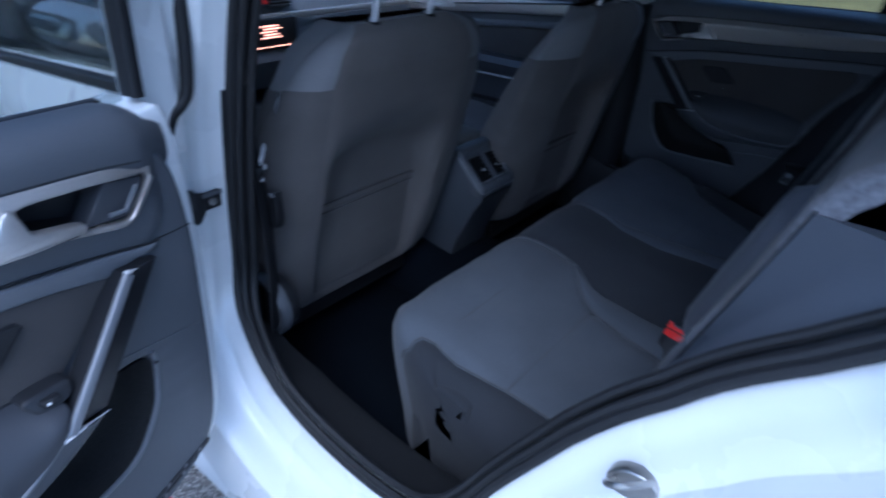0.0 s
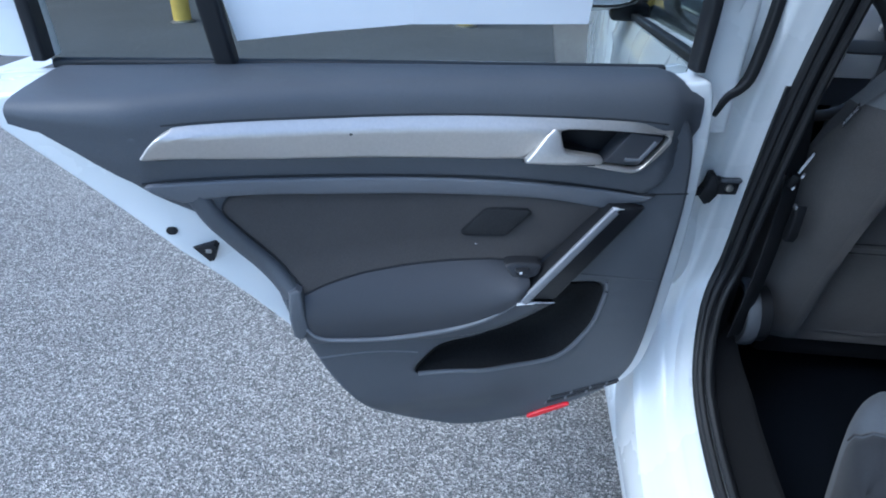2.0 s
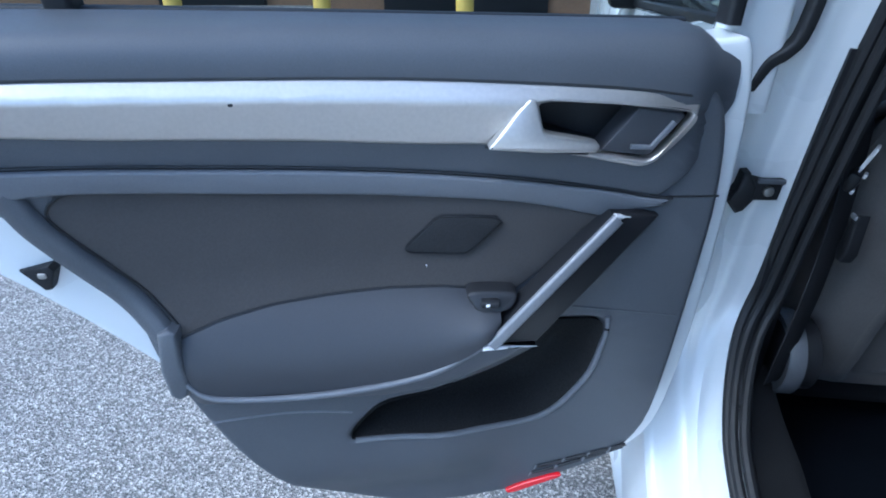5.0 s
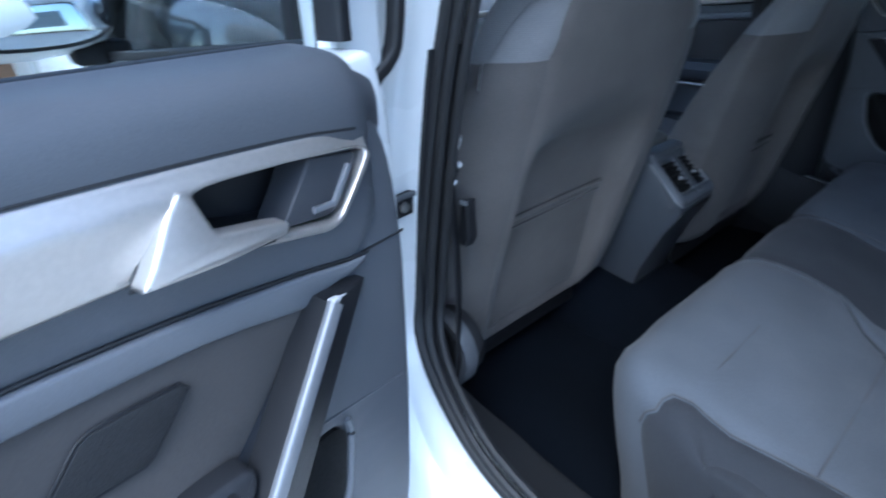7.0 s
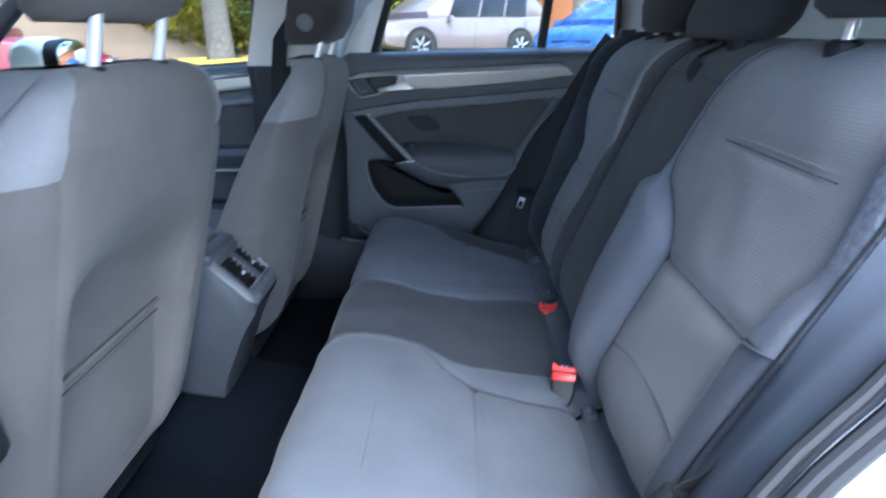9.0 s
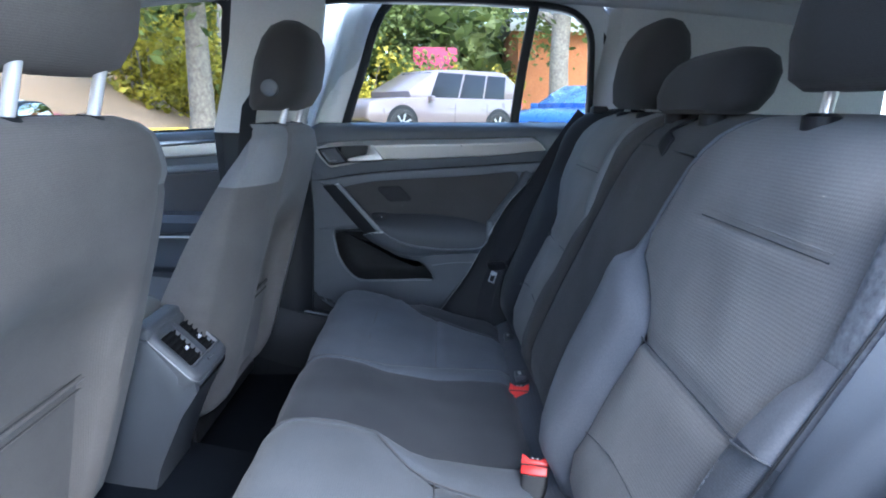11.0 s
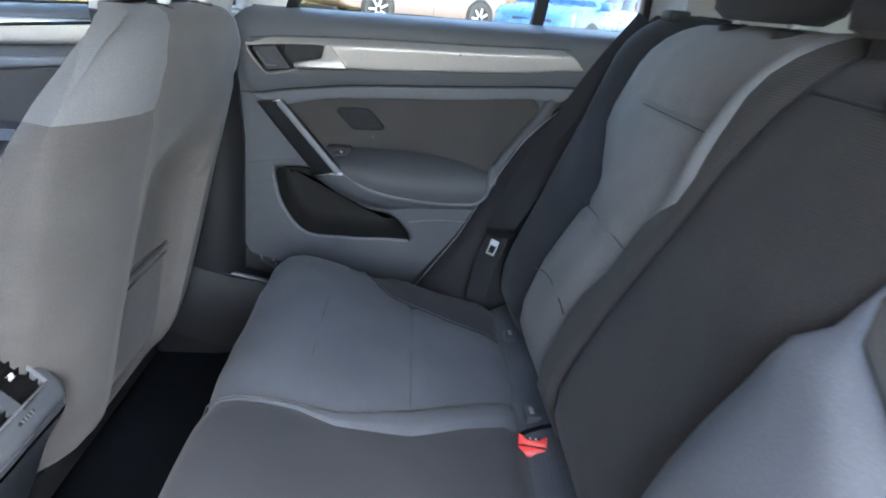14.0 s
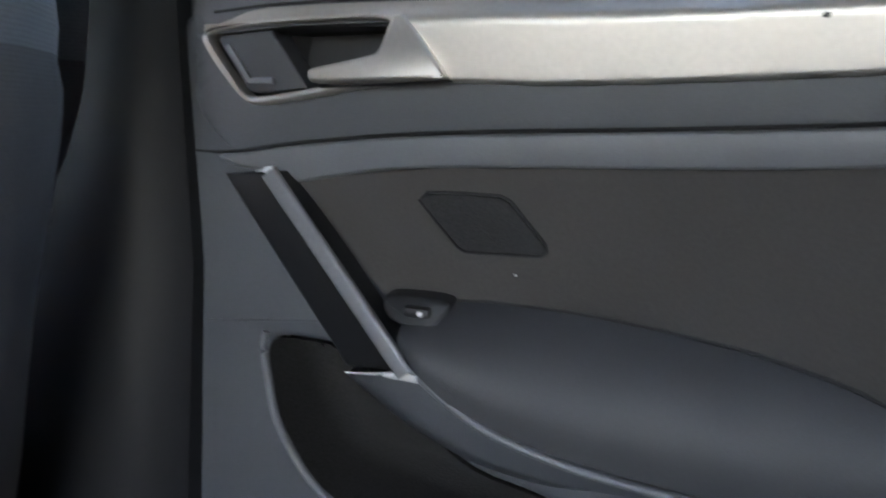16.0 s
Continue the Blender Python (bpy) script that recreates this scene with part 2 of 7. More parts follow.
def plate(outline, place, thick, edge=0.004, holes=(), steps=3, cuts=(), rows=()):
    """A plate with rounded edges: place(u, v, depth) lays it into the world, depth 0 at its face. cuts: u at which it may bend."""
    bm = bmesh.new()
    front = []
    for loop, sign in [(outline, -1)] + [(h, 1) for h in holes]:
        rings = [[(p, edge * (1 - math.sin(math.pi / 2 * k / steps))) for p in offset_loop(loop, sign * edge * (1 - math.cos(math.pi / 2 * k / steps)))] for k in range(steps + 1)]
        rings = [[(Vector(p), thick) for p in loop]] + rings
        made = [[bm.verts.new((p[0], p[1], d)) for p, d in r] for r in rings]
        m = len(loop)
        for i in range(len(made) - 1):
            for j in range(m):
                bm.faces.new((made[i][j], made[i][(j + 1) % m], made[i + 1][(j + 1) % m], made[i + 1][j]))
        front.append(made[-1])
    edges = []
    for r in front:
        for j in range(len(r)):
            e = bm.edges.get((r[j], r[(j + 1) % len(r)]))
            edges.append(e)
    if len(front) == 1:
        bm.faces.new(front[0])
    else:
        bmesh.ops.triangle_fill(bm, edges=edges, use_beauty=True)
    for u in cuts:
        bmesh.ops.bisect_plane(bm, geom=bm.verts[:] + bm.edges[:] + bm.faces[:], plane_co=(u, 0, 0), plane_no=(1, 0, 0), dist=1e-6)
    for u in rows:
        bmesh.ops.bisect_plane(bm, geom=bm.verts[:] + bm.edges[:] + bm.faces[:], plane_co=(0, u, 0), plane_no=(0, 1, 0), dist=1e-6)
    for v in bm.verts:
        v.co = place(*v.co)
    bmesh.ops.recalc_face_normals(bm, faces=bm.faces)
    return bm


def sweep(path, section, closed=False, up=(0, 0, 1), scale=None):
    """A flat section (u across, v up) carried along a path."""
    path = [Vector(p) for p in path]
    rings, n, up = [], len(path), Vector(up)
    for i, p in enumerate(path):
        a = path[(i - 1) % n] if closed or i else path[0]
        b = path[(i + 1) % n] if closed or i + 1 < n else path[-1]
        t = (b - a).normalized()
        side = t.cross(up).normalized()
        top = side.cross(t)
        k = scale[i] if scale else 1
        rings.append([p + side * u * k + top * v * k for u, v in section])
    if closed:
        rings.append(rings[0])
        bm = loft(rings, caps=False)
        bmesh.ops.remove_doubles(bm, verts=bm.verts, dist=1e-6)
        return bm
    return loft(rings)


def circle(r, n=10, squash=1.0):
    return [(r * math.cos(2 * math.pi * i / n), r * squash * math.sin(2 * math.pi * i / n)) for i in range(n)]


def rounded(w, h, r, n=4):
    """A rounded rectangle about the origin."""
    out = []
    for cx, cy, a0 in ((w / 2 - r, h / 2 - r, 0), (-w / 2 + r, h / 2 - r, 90), (-w / 2 + r, -h / 2 + r, 180), (w / 2 - r, -h / 2 + r, 270)):
        for k in range(n + 1):
            a = radians(a0 + 90 * k / n)
            out.append((cx + r * math.cos(a), cy + r * math.sin(a)))
    return out


def tube(path, r, n=10, closed=False, up=(0, 0, 1)):
    return sweep(path, circle(r, n), closed, up)


def box(x0, x1, y0, y1, z0, z1, bevel=0.01, segments=2):
    bm = bmesh.new()
    bmesh.ops.create_cube(bm, size=1, matrix=Matrix.Translation(((x0 + x1) / 2, (y0 + y1) / 2, (z0 + z1) / 2)) @ Matrix.Diagonal((x1 - x0, y1 - y0, z1 - z0, 1)))
    if bevel:
        bmesh.ops.bevel(bm, geom=bm.edges[:], offset=bevel, segments=segments, affect="EDGES", profile=0.5)
    return bm


def turned(profile, origin, axis, n=24):
    """A solid of revolution: profile of (radius, along the axis)."""
    axis = Vector(axis).normalized()
    a = axis.orthogonal().normalized()
    b = axis.cross(a)
    rings = [[Vector(origin) + axis * h + (a * math.cos(2 * math.pi * k / n) + b * math.sin(2 * math.pi * k / n)) * max(r, 1e-4) for k in range(n)] for r, h in profile]
    return loft(rings)


def bowl(rings):
    """A loft closed at its last ring only."""
    bm = loft(rings, caps=False)
    n = len(rings[0])
    bm.verts.ensure_lookup_table()
    bm.faces.new([bm.verts[len(bm.verts) - n + i] for i in range(n)])
    bmesh.ops.recalc_face_normals(bm, faces=bm.faces)
    return bm


def ripple(x, v):
    """Soft unevenness of padded cloth."""
    return 0.0011 * (math.sin(31 * x + 17 * v + 1.3 * math.sin(23 * v)) + 0.7 * math.sin(53 * x - 41 * v + 2.0) + 0.5 * math.sin(19 * v + 71 * x))


def smooth01(t):
    t = min(max(t, 0), 1)
    return t * t * (3 - 2 * t)


def table(x, *pts):
    """Straight lines through (x, y) points."""
    if x <= pts[0][0]:
        return pts[0][1]
    for (x0, y0), (x1, y1) in zip(pts, pts[1:]):
        if x <= x1:
            return y0 + (y1 - y0) * (x - x0) / (x1 - x0)
    return pts[-1][1]


def flow(*pts):
    """A smooth line through (x, y) points, as a function of x."""
    line = spline([(*p, 0) for p in pts], 8, False)
    xs, ys = [p[0] for p in line], [p[1] for p in line]
    return lambda x: float(np.interp(x, xs, ys))


def moved(bm, m):
    bmesh.ops.transform(bm, matrix=m, verts=bm.verts)
    return bm

# ---------- the parked car: body shell ----------
HINGE_X, HINGE_Y, DOOR_OPEN = 0.872, 0.744, 79.6
APERTURE = spline([(0.545, 1.10), (0.60, 0.93), (0.637, 0.755), (0.658, 0.60), (0.652, 0.52), (0.615, 0.462), (0.56, 0.43), (0.474, 0.405),
                   (0.37, 0.395), (0.275, 0.41), (0.205, 0.475), (0.147, 0.586), (0.085, 0.705), (0.026, 0.79), (-0.05, 0.866), (-0.13, 0.935),
                   (-0.20, 1.01), (-0.225, 1.10), (-0.17, 1.23), (-0.05, 1.32), (0.15, 1.365), (0.36, 1.365), (0.48, 1.28)], 4)

car_body = thing("car", "white hatchback body shell with rear side door opening, parked on asphalt", "car", (0, 0, 0.2))


def ring_at(o, x, side, spread=0.0):
    """The door opening's line moved outwards by o, at depth x; at the middle pillar it lies further forward and inboard."""
    out = []
    for base, p in zip(APERTURE, offset_loop(APERTURE, o)):
        w = smooth01((base[0] - 0.38) / 0.2) * smooth01((base[1] - 0.42) / 0.16) if side < 0 else 0
        keep = 1 - 0.93 * w
        rear = smooth01((0.26 - base[0]) / 0.06) if side < 0 else 0
        rear_in = rear * table(base[1], (0.45, 0.0), (0.55, 0.035), (0.65, 0.058), (0.70, 0.07), (0.78, 0.085), (0.90, 0.088), (1.1, 0.06), (1.3, 0.0))
        rear_back = rear * table(base[1], (0.52, 0.0), (0.65, 0.020), (0.70, 0.033), (0.75, 0.050), (0.85, 0.062), (1.0, 0.05), (1.2, 0.0))
        inset = rear_in * min(max((0.881 - x) / 0.091, 0), 1) + 0.06 * w * min(max((0.881 - x) / 0.091, 0), 1) * (1 - 0.25 * smooth01((0.62 - base[1]) / 0.12)) + spread * w
        fold = 0.016 * w * smooth01((x - 0.826) / 0.010) - 0.012 * w * smooth01((x - 0.858) / 0.008)
        out.append((side * (x - inset), base[0] + 0.10 * w - rear_back - 2 * spread * w + (p[0] - base[0]) * keep + fold, base[1] + (p[1] - base[1]) * keep))
    return out


def ring_loft(steps, side):
    """Closed rings round the door opening: (outward offset, x)."""
    return loft([ring_at(o, x, side) for o, x in steps], caps=False)


for side in (-1, 1):
    jamb = ring_loft([(-0.004, 0.775), (0.0, 0.79), (0.012, 0.797), (0.030, 0.800), (0.046, 0.803), (0.053, 0.809), (0.068, 0.812), (0.079, 0.815), (0.084, 0.822), (0.087, 0.826), (0.0885, 0.829), (0.089, 0.832), (0.090, 0.836), (0.091, 0.845), (0.092, 0.858), (0.093, 0.862), (0.094, 0.866), (0.095, 0.874), (0.10, 0.881)], side)
    part("door_jamb", jamb, WHITE, car_body, "white painted door jamb")
    for o, x, r, spread in ((0.0, 0.799, 0.0075, 0), (-0.0105, 0.797, 0.0065, 0.005), (-0.0205, 0.787, 0.0065, 0.007)):
        part("door_seal", tube(ring_at(o, x, side, spread), r, 8, True, (1, 0, 0)), RUBBER, car_body, "black rubber door seal")
    inner = ring_loft([(-0.021, 0.792), (-0.023, 0.786), (-0.018, 0.777), (-0.004, 0.77)], side)
    part("opening_trim", inner, PLASTIC_DARK, car_body, "black plastic trim inside the door opening")

# outer skin behind and under the rear doors
for side in (-1, 1):
    outer = [p[1:] for p in ring_at(0.0995, 0.881, side)]
    rim = [(-1.3, 0.25), (-1.3, 1.0), (-1.1, 1.2), (-0.8, 1.46), (0.4, 1.50), (0.72, 1.46), (0.768, 1.0), (0.772, 0.25), (0.70, 0.19), (-0.2, 0.19)]
    reach = []
    for p in outer:
        c0, dirn, best = Vector((0.25, 0.85)), Vector(p) - Vector((0.25, 0.85)), 1.0
        for k in range(len(rim)):
            a, b = Vector(rim[k]), Vector(rim[(k + 1) % len(rim)])
            e, w = b - a, a - c0
            den = dirn.x * e.y - dirn.y * e.x
            if abs(den) > 1e-9:
                t, u = (w.x * e.y - w.y * e.x) / den, (w.x * dirn.y - w.y * dirn.x) / den
                if t > 1 and -1e-6 <= u <= 1 + 1e-6:
                    best = t if best == 1.0 else min(best, t)
        reach.append(c0 + dirn * best)
    bm = loft([[(side * (0.881 + 0.008 * math.sin(math.pi * f)), p[0] + (q[0] - p[0]) * f, p[1] + (q[1] - p[1]) * f) for p, q in zip(outer, reach)] for f in (0, 0.15, 0.4, 0.7, 1)], caps=False)
    part("side_panel", bm, WHITE, car_body, "white outer side panel")
    part("sill", box(*sorted((side * 0.76, side * 0.885)), -0.1, 2.2, 0.17, 0.27, 0.02, 3), WHITE, car_body, "white door sill")

# roof, lining, pillars, windscreen end and tail
def roof_ring(y, z, half, t):
    return [(half * s, y, z - 0.11 * abs(s) ** 4 + t) for s in [i / 10 - 1 for i in range(21)]]


for nm, mat, t, lab in (("roof_lining", LINER, 0, "pale grey fabric headliner"), ("roof_skin", WHITE, 0.05, "white roof skin")):
    rings = [roof_ring(y, z, w, t) for y, z, w in ((-1.15, 1.28, 0.60), (-0.8, 1.37, 0.66), (-0.2, 1.415, 0.70), (0.5, 1.43, 0.71), (1.1, 1.41, 0.70), (1.45, 1.34, 0.66))]
    part(nm, loft(rings, closed=False), mat, car_body, lab)
for side in (-1, 1):
    # roof rail lining above the side windows
    rail = [(side * x, y, z) for x, y, z in ((0.60, -1.1, 1.18), (0.68, -0.6, 1.27), (0.725, -0.1, 1.325), (0.735, 0.4, 1.335), (0.73, 0.8, 1.325), (0.71, 1.2, 1.28), (0.66, 1.6, 1.16))]
    part("roof_rail", sweep(spline(rail, 4, False), rounded(0.09, 0.06, 0.025)), LINER, car_body, "pale grey roof rail lining")
    # middle pillar: pale above the belt, dark below
    back = -0.012 if side < 0 else 0
    up = [[(side * (x + dx), y + dy, z) for dx, dy in (((-0.016, -0.09), (-0.019, -0.150), (-0.024, -0.156), (-0.034, -0.150), (-0.048, -0.11), (-0.045, 0.04), (-0.02, 0.085), (0.02, 0.07)) if side < 0 else ((0.02, -0.165), (-0.005, -0.165), (-0.025, -0.145), (-0.038, -0.11), (-0.04, 0.04), (-0.02, 0.085), (0.03, 0.09)))]
          for x, y, z in ((0.738, 0.86 + back, 0.93), (0.737, 0.83 + back, 1.05), (0.735, 0.80 + back, 1.18), (0.725, 0.78 + back, 1.32))]
    part("pillar_trim", loft(up), TRIM_PALE, car_body, "pale grey upper pillar trim")
    ahead = 0.075 if side > 0 else 0
    low = [[(side * (x + dx), y + dy, z) for dx, dy in ((0.02, -0.16), (-0.005, -0.16), (-0.028, -0.14), (-0.04, -0.11), (-0.045, 0.07), (-0.02, 0.10), (0.03, 0.10))]
           for x, y, z in ((0.72, 0.92 - ahead, 0.20), (0.725, 0.915 - ahead, 0.42), (0.732, 0.905 - ahead, 0.70), (0.738, 0.86 - 0.2 * ahead, 0.928))]
    part("pillar_trim", loft(low), PLASTIC_DARK, car_body, "charcoal lower pillar trim")
    # rear pillar lining and window frame
    rear = [[(side * 0.80, -0.16, z0), (side * 0.72, -0.20, z0), (side * 0.685, -0.32, z0), (side * 0.645, -0.60, z0), (side * 0.60, -0.88, z0), (side * 0.75, -0.9, z0)]
            for z0 in (0.93, 1.02, 1.12, 1.22, 1.33)]
    part("rear_pillar_trim", loft(rear), TRIM_PALE, car_body, "pale grey rear pillar trim")
    # seat side panel over the wheel arch
    if side > 0:
        arch = [[(0.775, y0 + 0.01, z0), (0.745, y0 + 0.045, z0), (0.70, y0 + 0.045, z0), (0.665, y0, z0), (0.655, y0 - 0.5, z0), (0.775, y0 - 0.5, z0)]
                for y0, z0 in ((0.10, 0.40), (0.08, 0.56), (0.0, 0.70), (-0.08, 0.82), (-0.17, 0.945))]
    else:
        arch = []
        for z0, xi, xo, ya in ((0.40, 0.600, 0.775, 0.262), (0.47, 0.585, 0.765, 0.215), (0.54, 0.577, 0.748, 0.176), (0.60, 0.583, 0.737, 0.138), (0.667, 0.596, 0.722, 0.093), (0.72, 0.608, 0.710, 0.045), (0.79, 0.620, 0.698, -0.020), (0.866, 0.633, 0.694, -0.102), (0.945, 0.642, 0.694, -0.185)):
            yi = 0.277 - 0.355 * z0 + 0.010
            arch.append([(-(xi + f * (xo - xi)), yi + k * (ya - yi) + e, z0) for f, k, e in ((1, 1, 0), (0.93, 0.97, 0), (0.8, 0.84, 0), (0.62, 0.62, 0), (0.5, 0.52, 0.004), (0.4, 0.44, 0.005), (0.28, 0.30, 0.002), (0.15, 0.12, 0.003), (0.06, 0, 0.004), (0.015, 0, -0.004), (0, 0, -0.03), (0, 0, -0.45), (1, 0, -0.45))])
    part("arch_trim", loft(arch), PLASTIC_DARK if side > 0 else SKY_SLATE, car_body, "black plastic wheel arch trim beside the seat" if side > 0 else "plastic wheel arch trim beside the seat, slate tone for sky reflection", smooth=60)
    if side < 0:
        part("trim_joint", tube([(r[9][0] + 0.004, r[9][1] + 0.009, r[9][2]) for r in arch[2:]], 0.0014, 8), RUBBER, car_body, "dark joint between seat and arch trim")
    if side > 0:
        edge = spline([(-0.13, 0.965), (-0.06, 0.90), (0.026, 0.822), (0.075, 0.772), (0.105, 0.732), (0.159, 0.634), (0.204, 0.543), (0.254, 0.467), (0.30, 0.40), (0.335, 0.36)], 4, False)
        cover = [[(x, y + dy, z) for y, z in edge] for x, dy in ((0.715, 0.0), (0.672, 0.001), (0.664, -0.006), (0.655, -0.03), (0.64, -0.09), (0.625, -0.22))]
        lining = part("side_lining", loft(cover, closed=False), PLASTIC_DARK, car_body, "black side lining over the door edge")
        # Bright bead stands in for the sky glint along this edge.
        part("edge_bead", tube([(0.668, y + 0.002, z) for y, z in edge], 0.0013, 6), BEAD, lining, "thin bright bead carrying the glint on the lining edge")
    # sill lining inside the door
    part("sill_lining", sweep(spline([(side * 0.715, 0.20, 0.36), (side * 0.715, 0.40, 0.35), (side * 0.715, 0.58, 0.372), (side * 0.715, 0.64, 0.388), (side * 0.715, 0.72, 0.402), (side * 0.715, 0.80, 0.43)], 4, False), [(-0.045, -0.17), (-0.045, -0.02), (-0.03, 0.0), (0.03, 0.0), (0.045, -0.01), (0.045, -0.17)]), RUBBER, car_body, "black sill lining")
    if side > 0:
        part("door_seal", sweep(spline([(0.756, 0.727, 0.74), (0.756, 0.724, 0.62), (0.756, 0.717, 0.52), (0.756, 0.697, 0.440), (0.756, 0.650, 0.392), (0.756, 0.585, 0.364), (0.756, 0.515, 0.336)], 5, False), rounded(0.044, 0.016, 0.005), up=(1, 0, 0)), RUBBER, car_body, "black door seal")
        part("sill_plate", sweep([(side * 0.700, 0.59, 0.377), (side * 0.700, 0.64, 0.390), (side * 0.700, 0.70, 0.401)], rounded(0.012, 0.004, 0.001)), SATIN, car_body, "bright edge of the sill plate")
    # front pillar
    part("front_pillar", sweep([(side * 0.66, 1.55, 1.18), (side * 0.70, 2.15, 0.93)], rounded(0.07, 0.1, 0.03)), TRIM_PALE, car_body)
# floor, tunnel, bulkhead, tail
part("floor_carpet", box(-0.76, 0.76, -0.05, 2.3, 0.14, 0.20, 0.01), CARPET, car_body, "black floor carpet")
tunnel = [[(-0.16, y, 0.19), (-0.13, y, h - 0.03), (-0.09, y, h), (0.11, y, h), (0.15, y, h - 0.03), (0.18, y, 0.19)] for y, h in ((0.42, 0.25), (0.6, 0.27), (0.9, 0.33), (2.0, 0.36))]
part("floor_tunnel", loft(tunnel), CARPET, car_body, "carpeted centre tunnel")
part("bulkhead", box(-0.8, 0.8, 2.25, 2.33, 0.15, 0.95, 0.02), PLASTIC_DARK, car_body)
tail = [[(-0.66, y, z), (0.66, y, z), (0.66, y - 0.06, z), (-0.66, y - 0.06, z)] for y, z in ((-1.35, 0.25), (-1.36, 0.7), (-1.28, 0.98))]
part("tailgate", loft(tail), PLASTIC, car_body, "dark tailgate lining")
skin = [[(-w, y, z), (-0.6 * w, y - 0.05, z), (0.6 * w, y - 0.05, z), (w, y, z), (w, y + 0.03, z), (-w, y + 0.03, z)] for w, y, z in ((0.80, -1.50, 0.28), (0.84, -1.54, 0.40), (0.84, -1.54, 0.55), (0.80, -1.49, 0.62), (0.76, -1.46, 0.80), (0.72, -1.40, 0.97))]
part("tailgate_skin", loft(skin), WHITE, car_body, "white tailgate and bumper")
for side in (-1, 1):
    quarter = [[(side * x, -0.78, z), (side * (x + 0.01), -1.1, z), (side * (x - 0.03), -1.38, z), (side * (x - 0.09), -1.50, z), (side * (x - 0.12), -1.46, z), (side * (x - 0.06), -1.1, z), (side * (x - 0.04), -0.78, z)] for x, z in ((0.85, 0.66), (0.87, 0.80), (0.85, 0.97))]
    part("rear_quarter", loft(quarter), WHITE, car_body, "white rear quarter panel")
part("load_cover", box(-0.62, 0.62, -1.24, -0.24, 0.945, 0.965, 0.006), PLASTIC_DARK, car_body, "black luggage cover")
part("rear_header", box(-0.62, 0.62, -1.16, -0.98, 1.28, 1.33, 0.02), LINER, car_body)
pane = [[(-0.58, -1.30, 0.99), (0.58, -1.30, 0.99), (0.58, -1.296, 0.992), (-0.58, -1.296, 0.992)], [(-0.52, -1.10, 1.29), (0.52, -1.10, 1.29), (0.52, -1.096, 1.292), (-0.52, -1.096, 1.292)]]
rear_glass = part("rear_window", loft(pane), GLASS_TINT, car_body, "tinted rear window")
for y0, y1, w0, w1, z0, z1 in ((2.25, 1.5, 0.70, 0.64, 0.93, 1.33),):
    pane = [[(-w0, y0, z0), (w0, y0, z0), (w0, y0 + 0.004, z0), (-w0, y0 + 0.004, z0)], [(-w1, y1, z1), (w1, y1, z1), (w1, y1 + 0.004, z1), (-w1, y1 + 0.004, z1)]]
    shield = part("windscreen", loft(pane), GLASS_CLEAR, car_body, "clear windscreen")
    shield.visible_shadow = False
bonnet = [[(-0.78, y, z), (-0.5, y, z + 0.04), (0.5, y, z + 0.04), (0.78, y, z), (0.78, y, 0.3), (-0.78, y, 0.3)] for y, z in ((2.33, 0.93), (2.8, 0.86), (3.1, 0.72), (3.2, 0.5))]
part("bonnet", loft(bonnet), WHITE, car_body, "white bonnet")
for side in (-1, 1):
    part("front_wing", box(*sorted((side * 0.80, side * 0.885)), 1.98, 3.1, 0.3, 0.86, 0.04, 3), WHITE, car_body, "white front wing")
    for y in (2.55, -0.62):
        wheel = part("wheel", turned([(0.20, -0.1), (0.30, -0.1), (0.315, -0.06), (0.315, 0.06), (0.30, 0.1), (0.20, 0.1)], (side * 0.77, y, 0.315), (1, 0, 0)), RUBBER, car_body, "black tyre")
        part("rim", turned([(0.02, 0.0), (0.12, 0.09), (0.2, 0.095), (0.2, -0.09)], (side * 0.775, y, 0.315), (side, 0, 0)), METAL, wheel, "silver rim")
# striker loop and door stay on the open side
striker = part("door_striker", plate([(0.014 + 0.027 * math.cos(a) - 0.006 * math.sin(a), 0.655 + 0.020 * math.sin(a)) for a in [2 * math.pi * k / 20 for k in range(20)]], lambda u, v, d: (-0.768 + d, u, v), 0.016, 0.003), METAL, car_body, "steel door striker")
part("striker_loop", tube(spline([(-0.764, -0.004, 0.672), (-0.792, 0.002, 0.690), (-0.806, 0.012, 0.694), (-0.808, 0.024, 0.688), (-0.794, 0.032, 0.672), (-0.764, 0.030, 0.650)], 4, False), 0.0036, 8), METAL, striker)
stay = part("door_stay", plate([(-0.807, 0.738), (-0.770, 0.740), (-0.768, 0.767), (-0.807, 0.764)], lambda u, v, d: (u, 0.730 + d, v), 0.02, 0.003), PLASTIC_DARK, car_body, "black door check strap bracket")
part("bracket_lip", box(-0.800, -0.768, 0.7255, 0.731, 0.763, 0.769, 0.001), PLASTIC, stay)
part("bolt", turned([(0.002, 0.004), (0.006, 0.003), (0.007, 0.0)], (-0.784, 0.7298, 0.752), (0, -1, 0), 10), METAL, stay)
part("arm", sweep([(-0.81, 0.728, 0.749), (-0.86, 0.712, 0.746), (-0.91, 0.70, 0.743)], rounded(0.006, 0.014, 0.002)), PLASTIC_DARK, stay)
part("boot", plate([(-0.818, 0.722), (-0.810, 0.726), (-0.803, 0.742), (-0.803, 0.762), (-0.812, 0.777), (-0.820, 0.776), (-0.824, 0.760), (-0.832, 0.745), (-0.829, 0.735)], lambda u, v, d: (u, 0.716 + 0.25 * abs(v - 0.75) + d, v), 0.02, 0.005), RUBBER, stay, "rubber boot of the check strap")



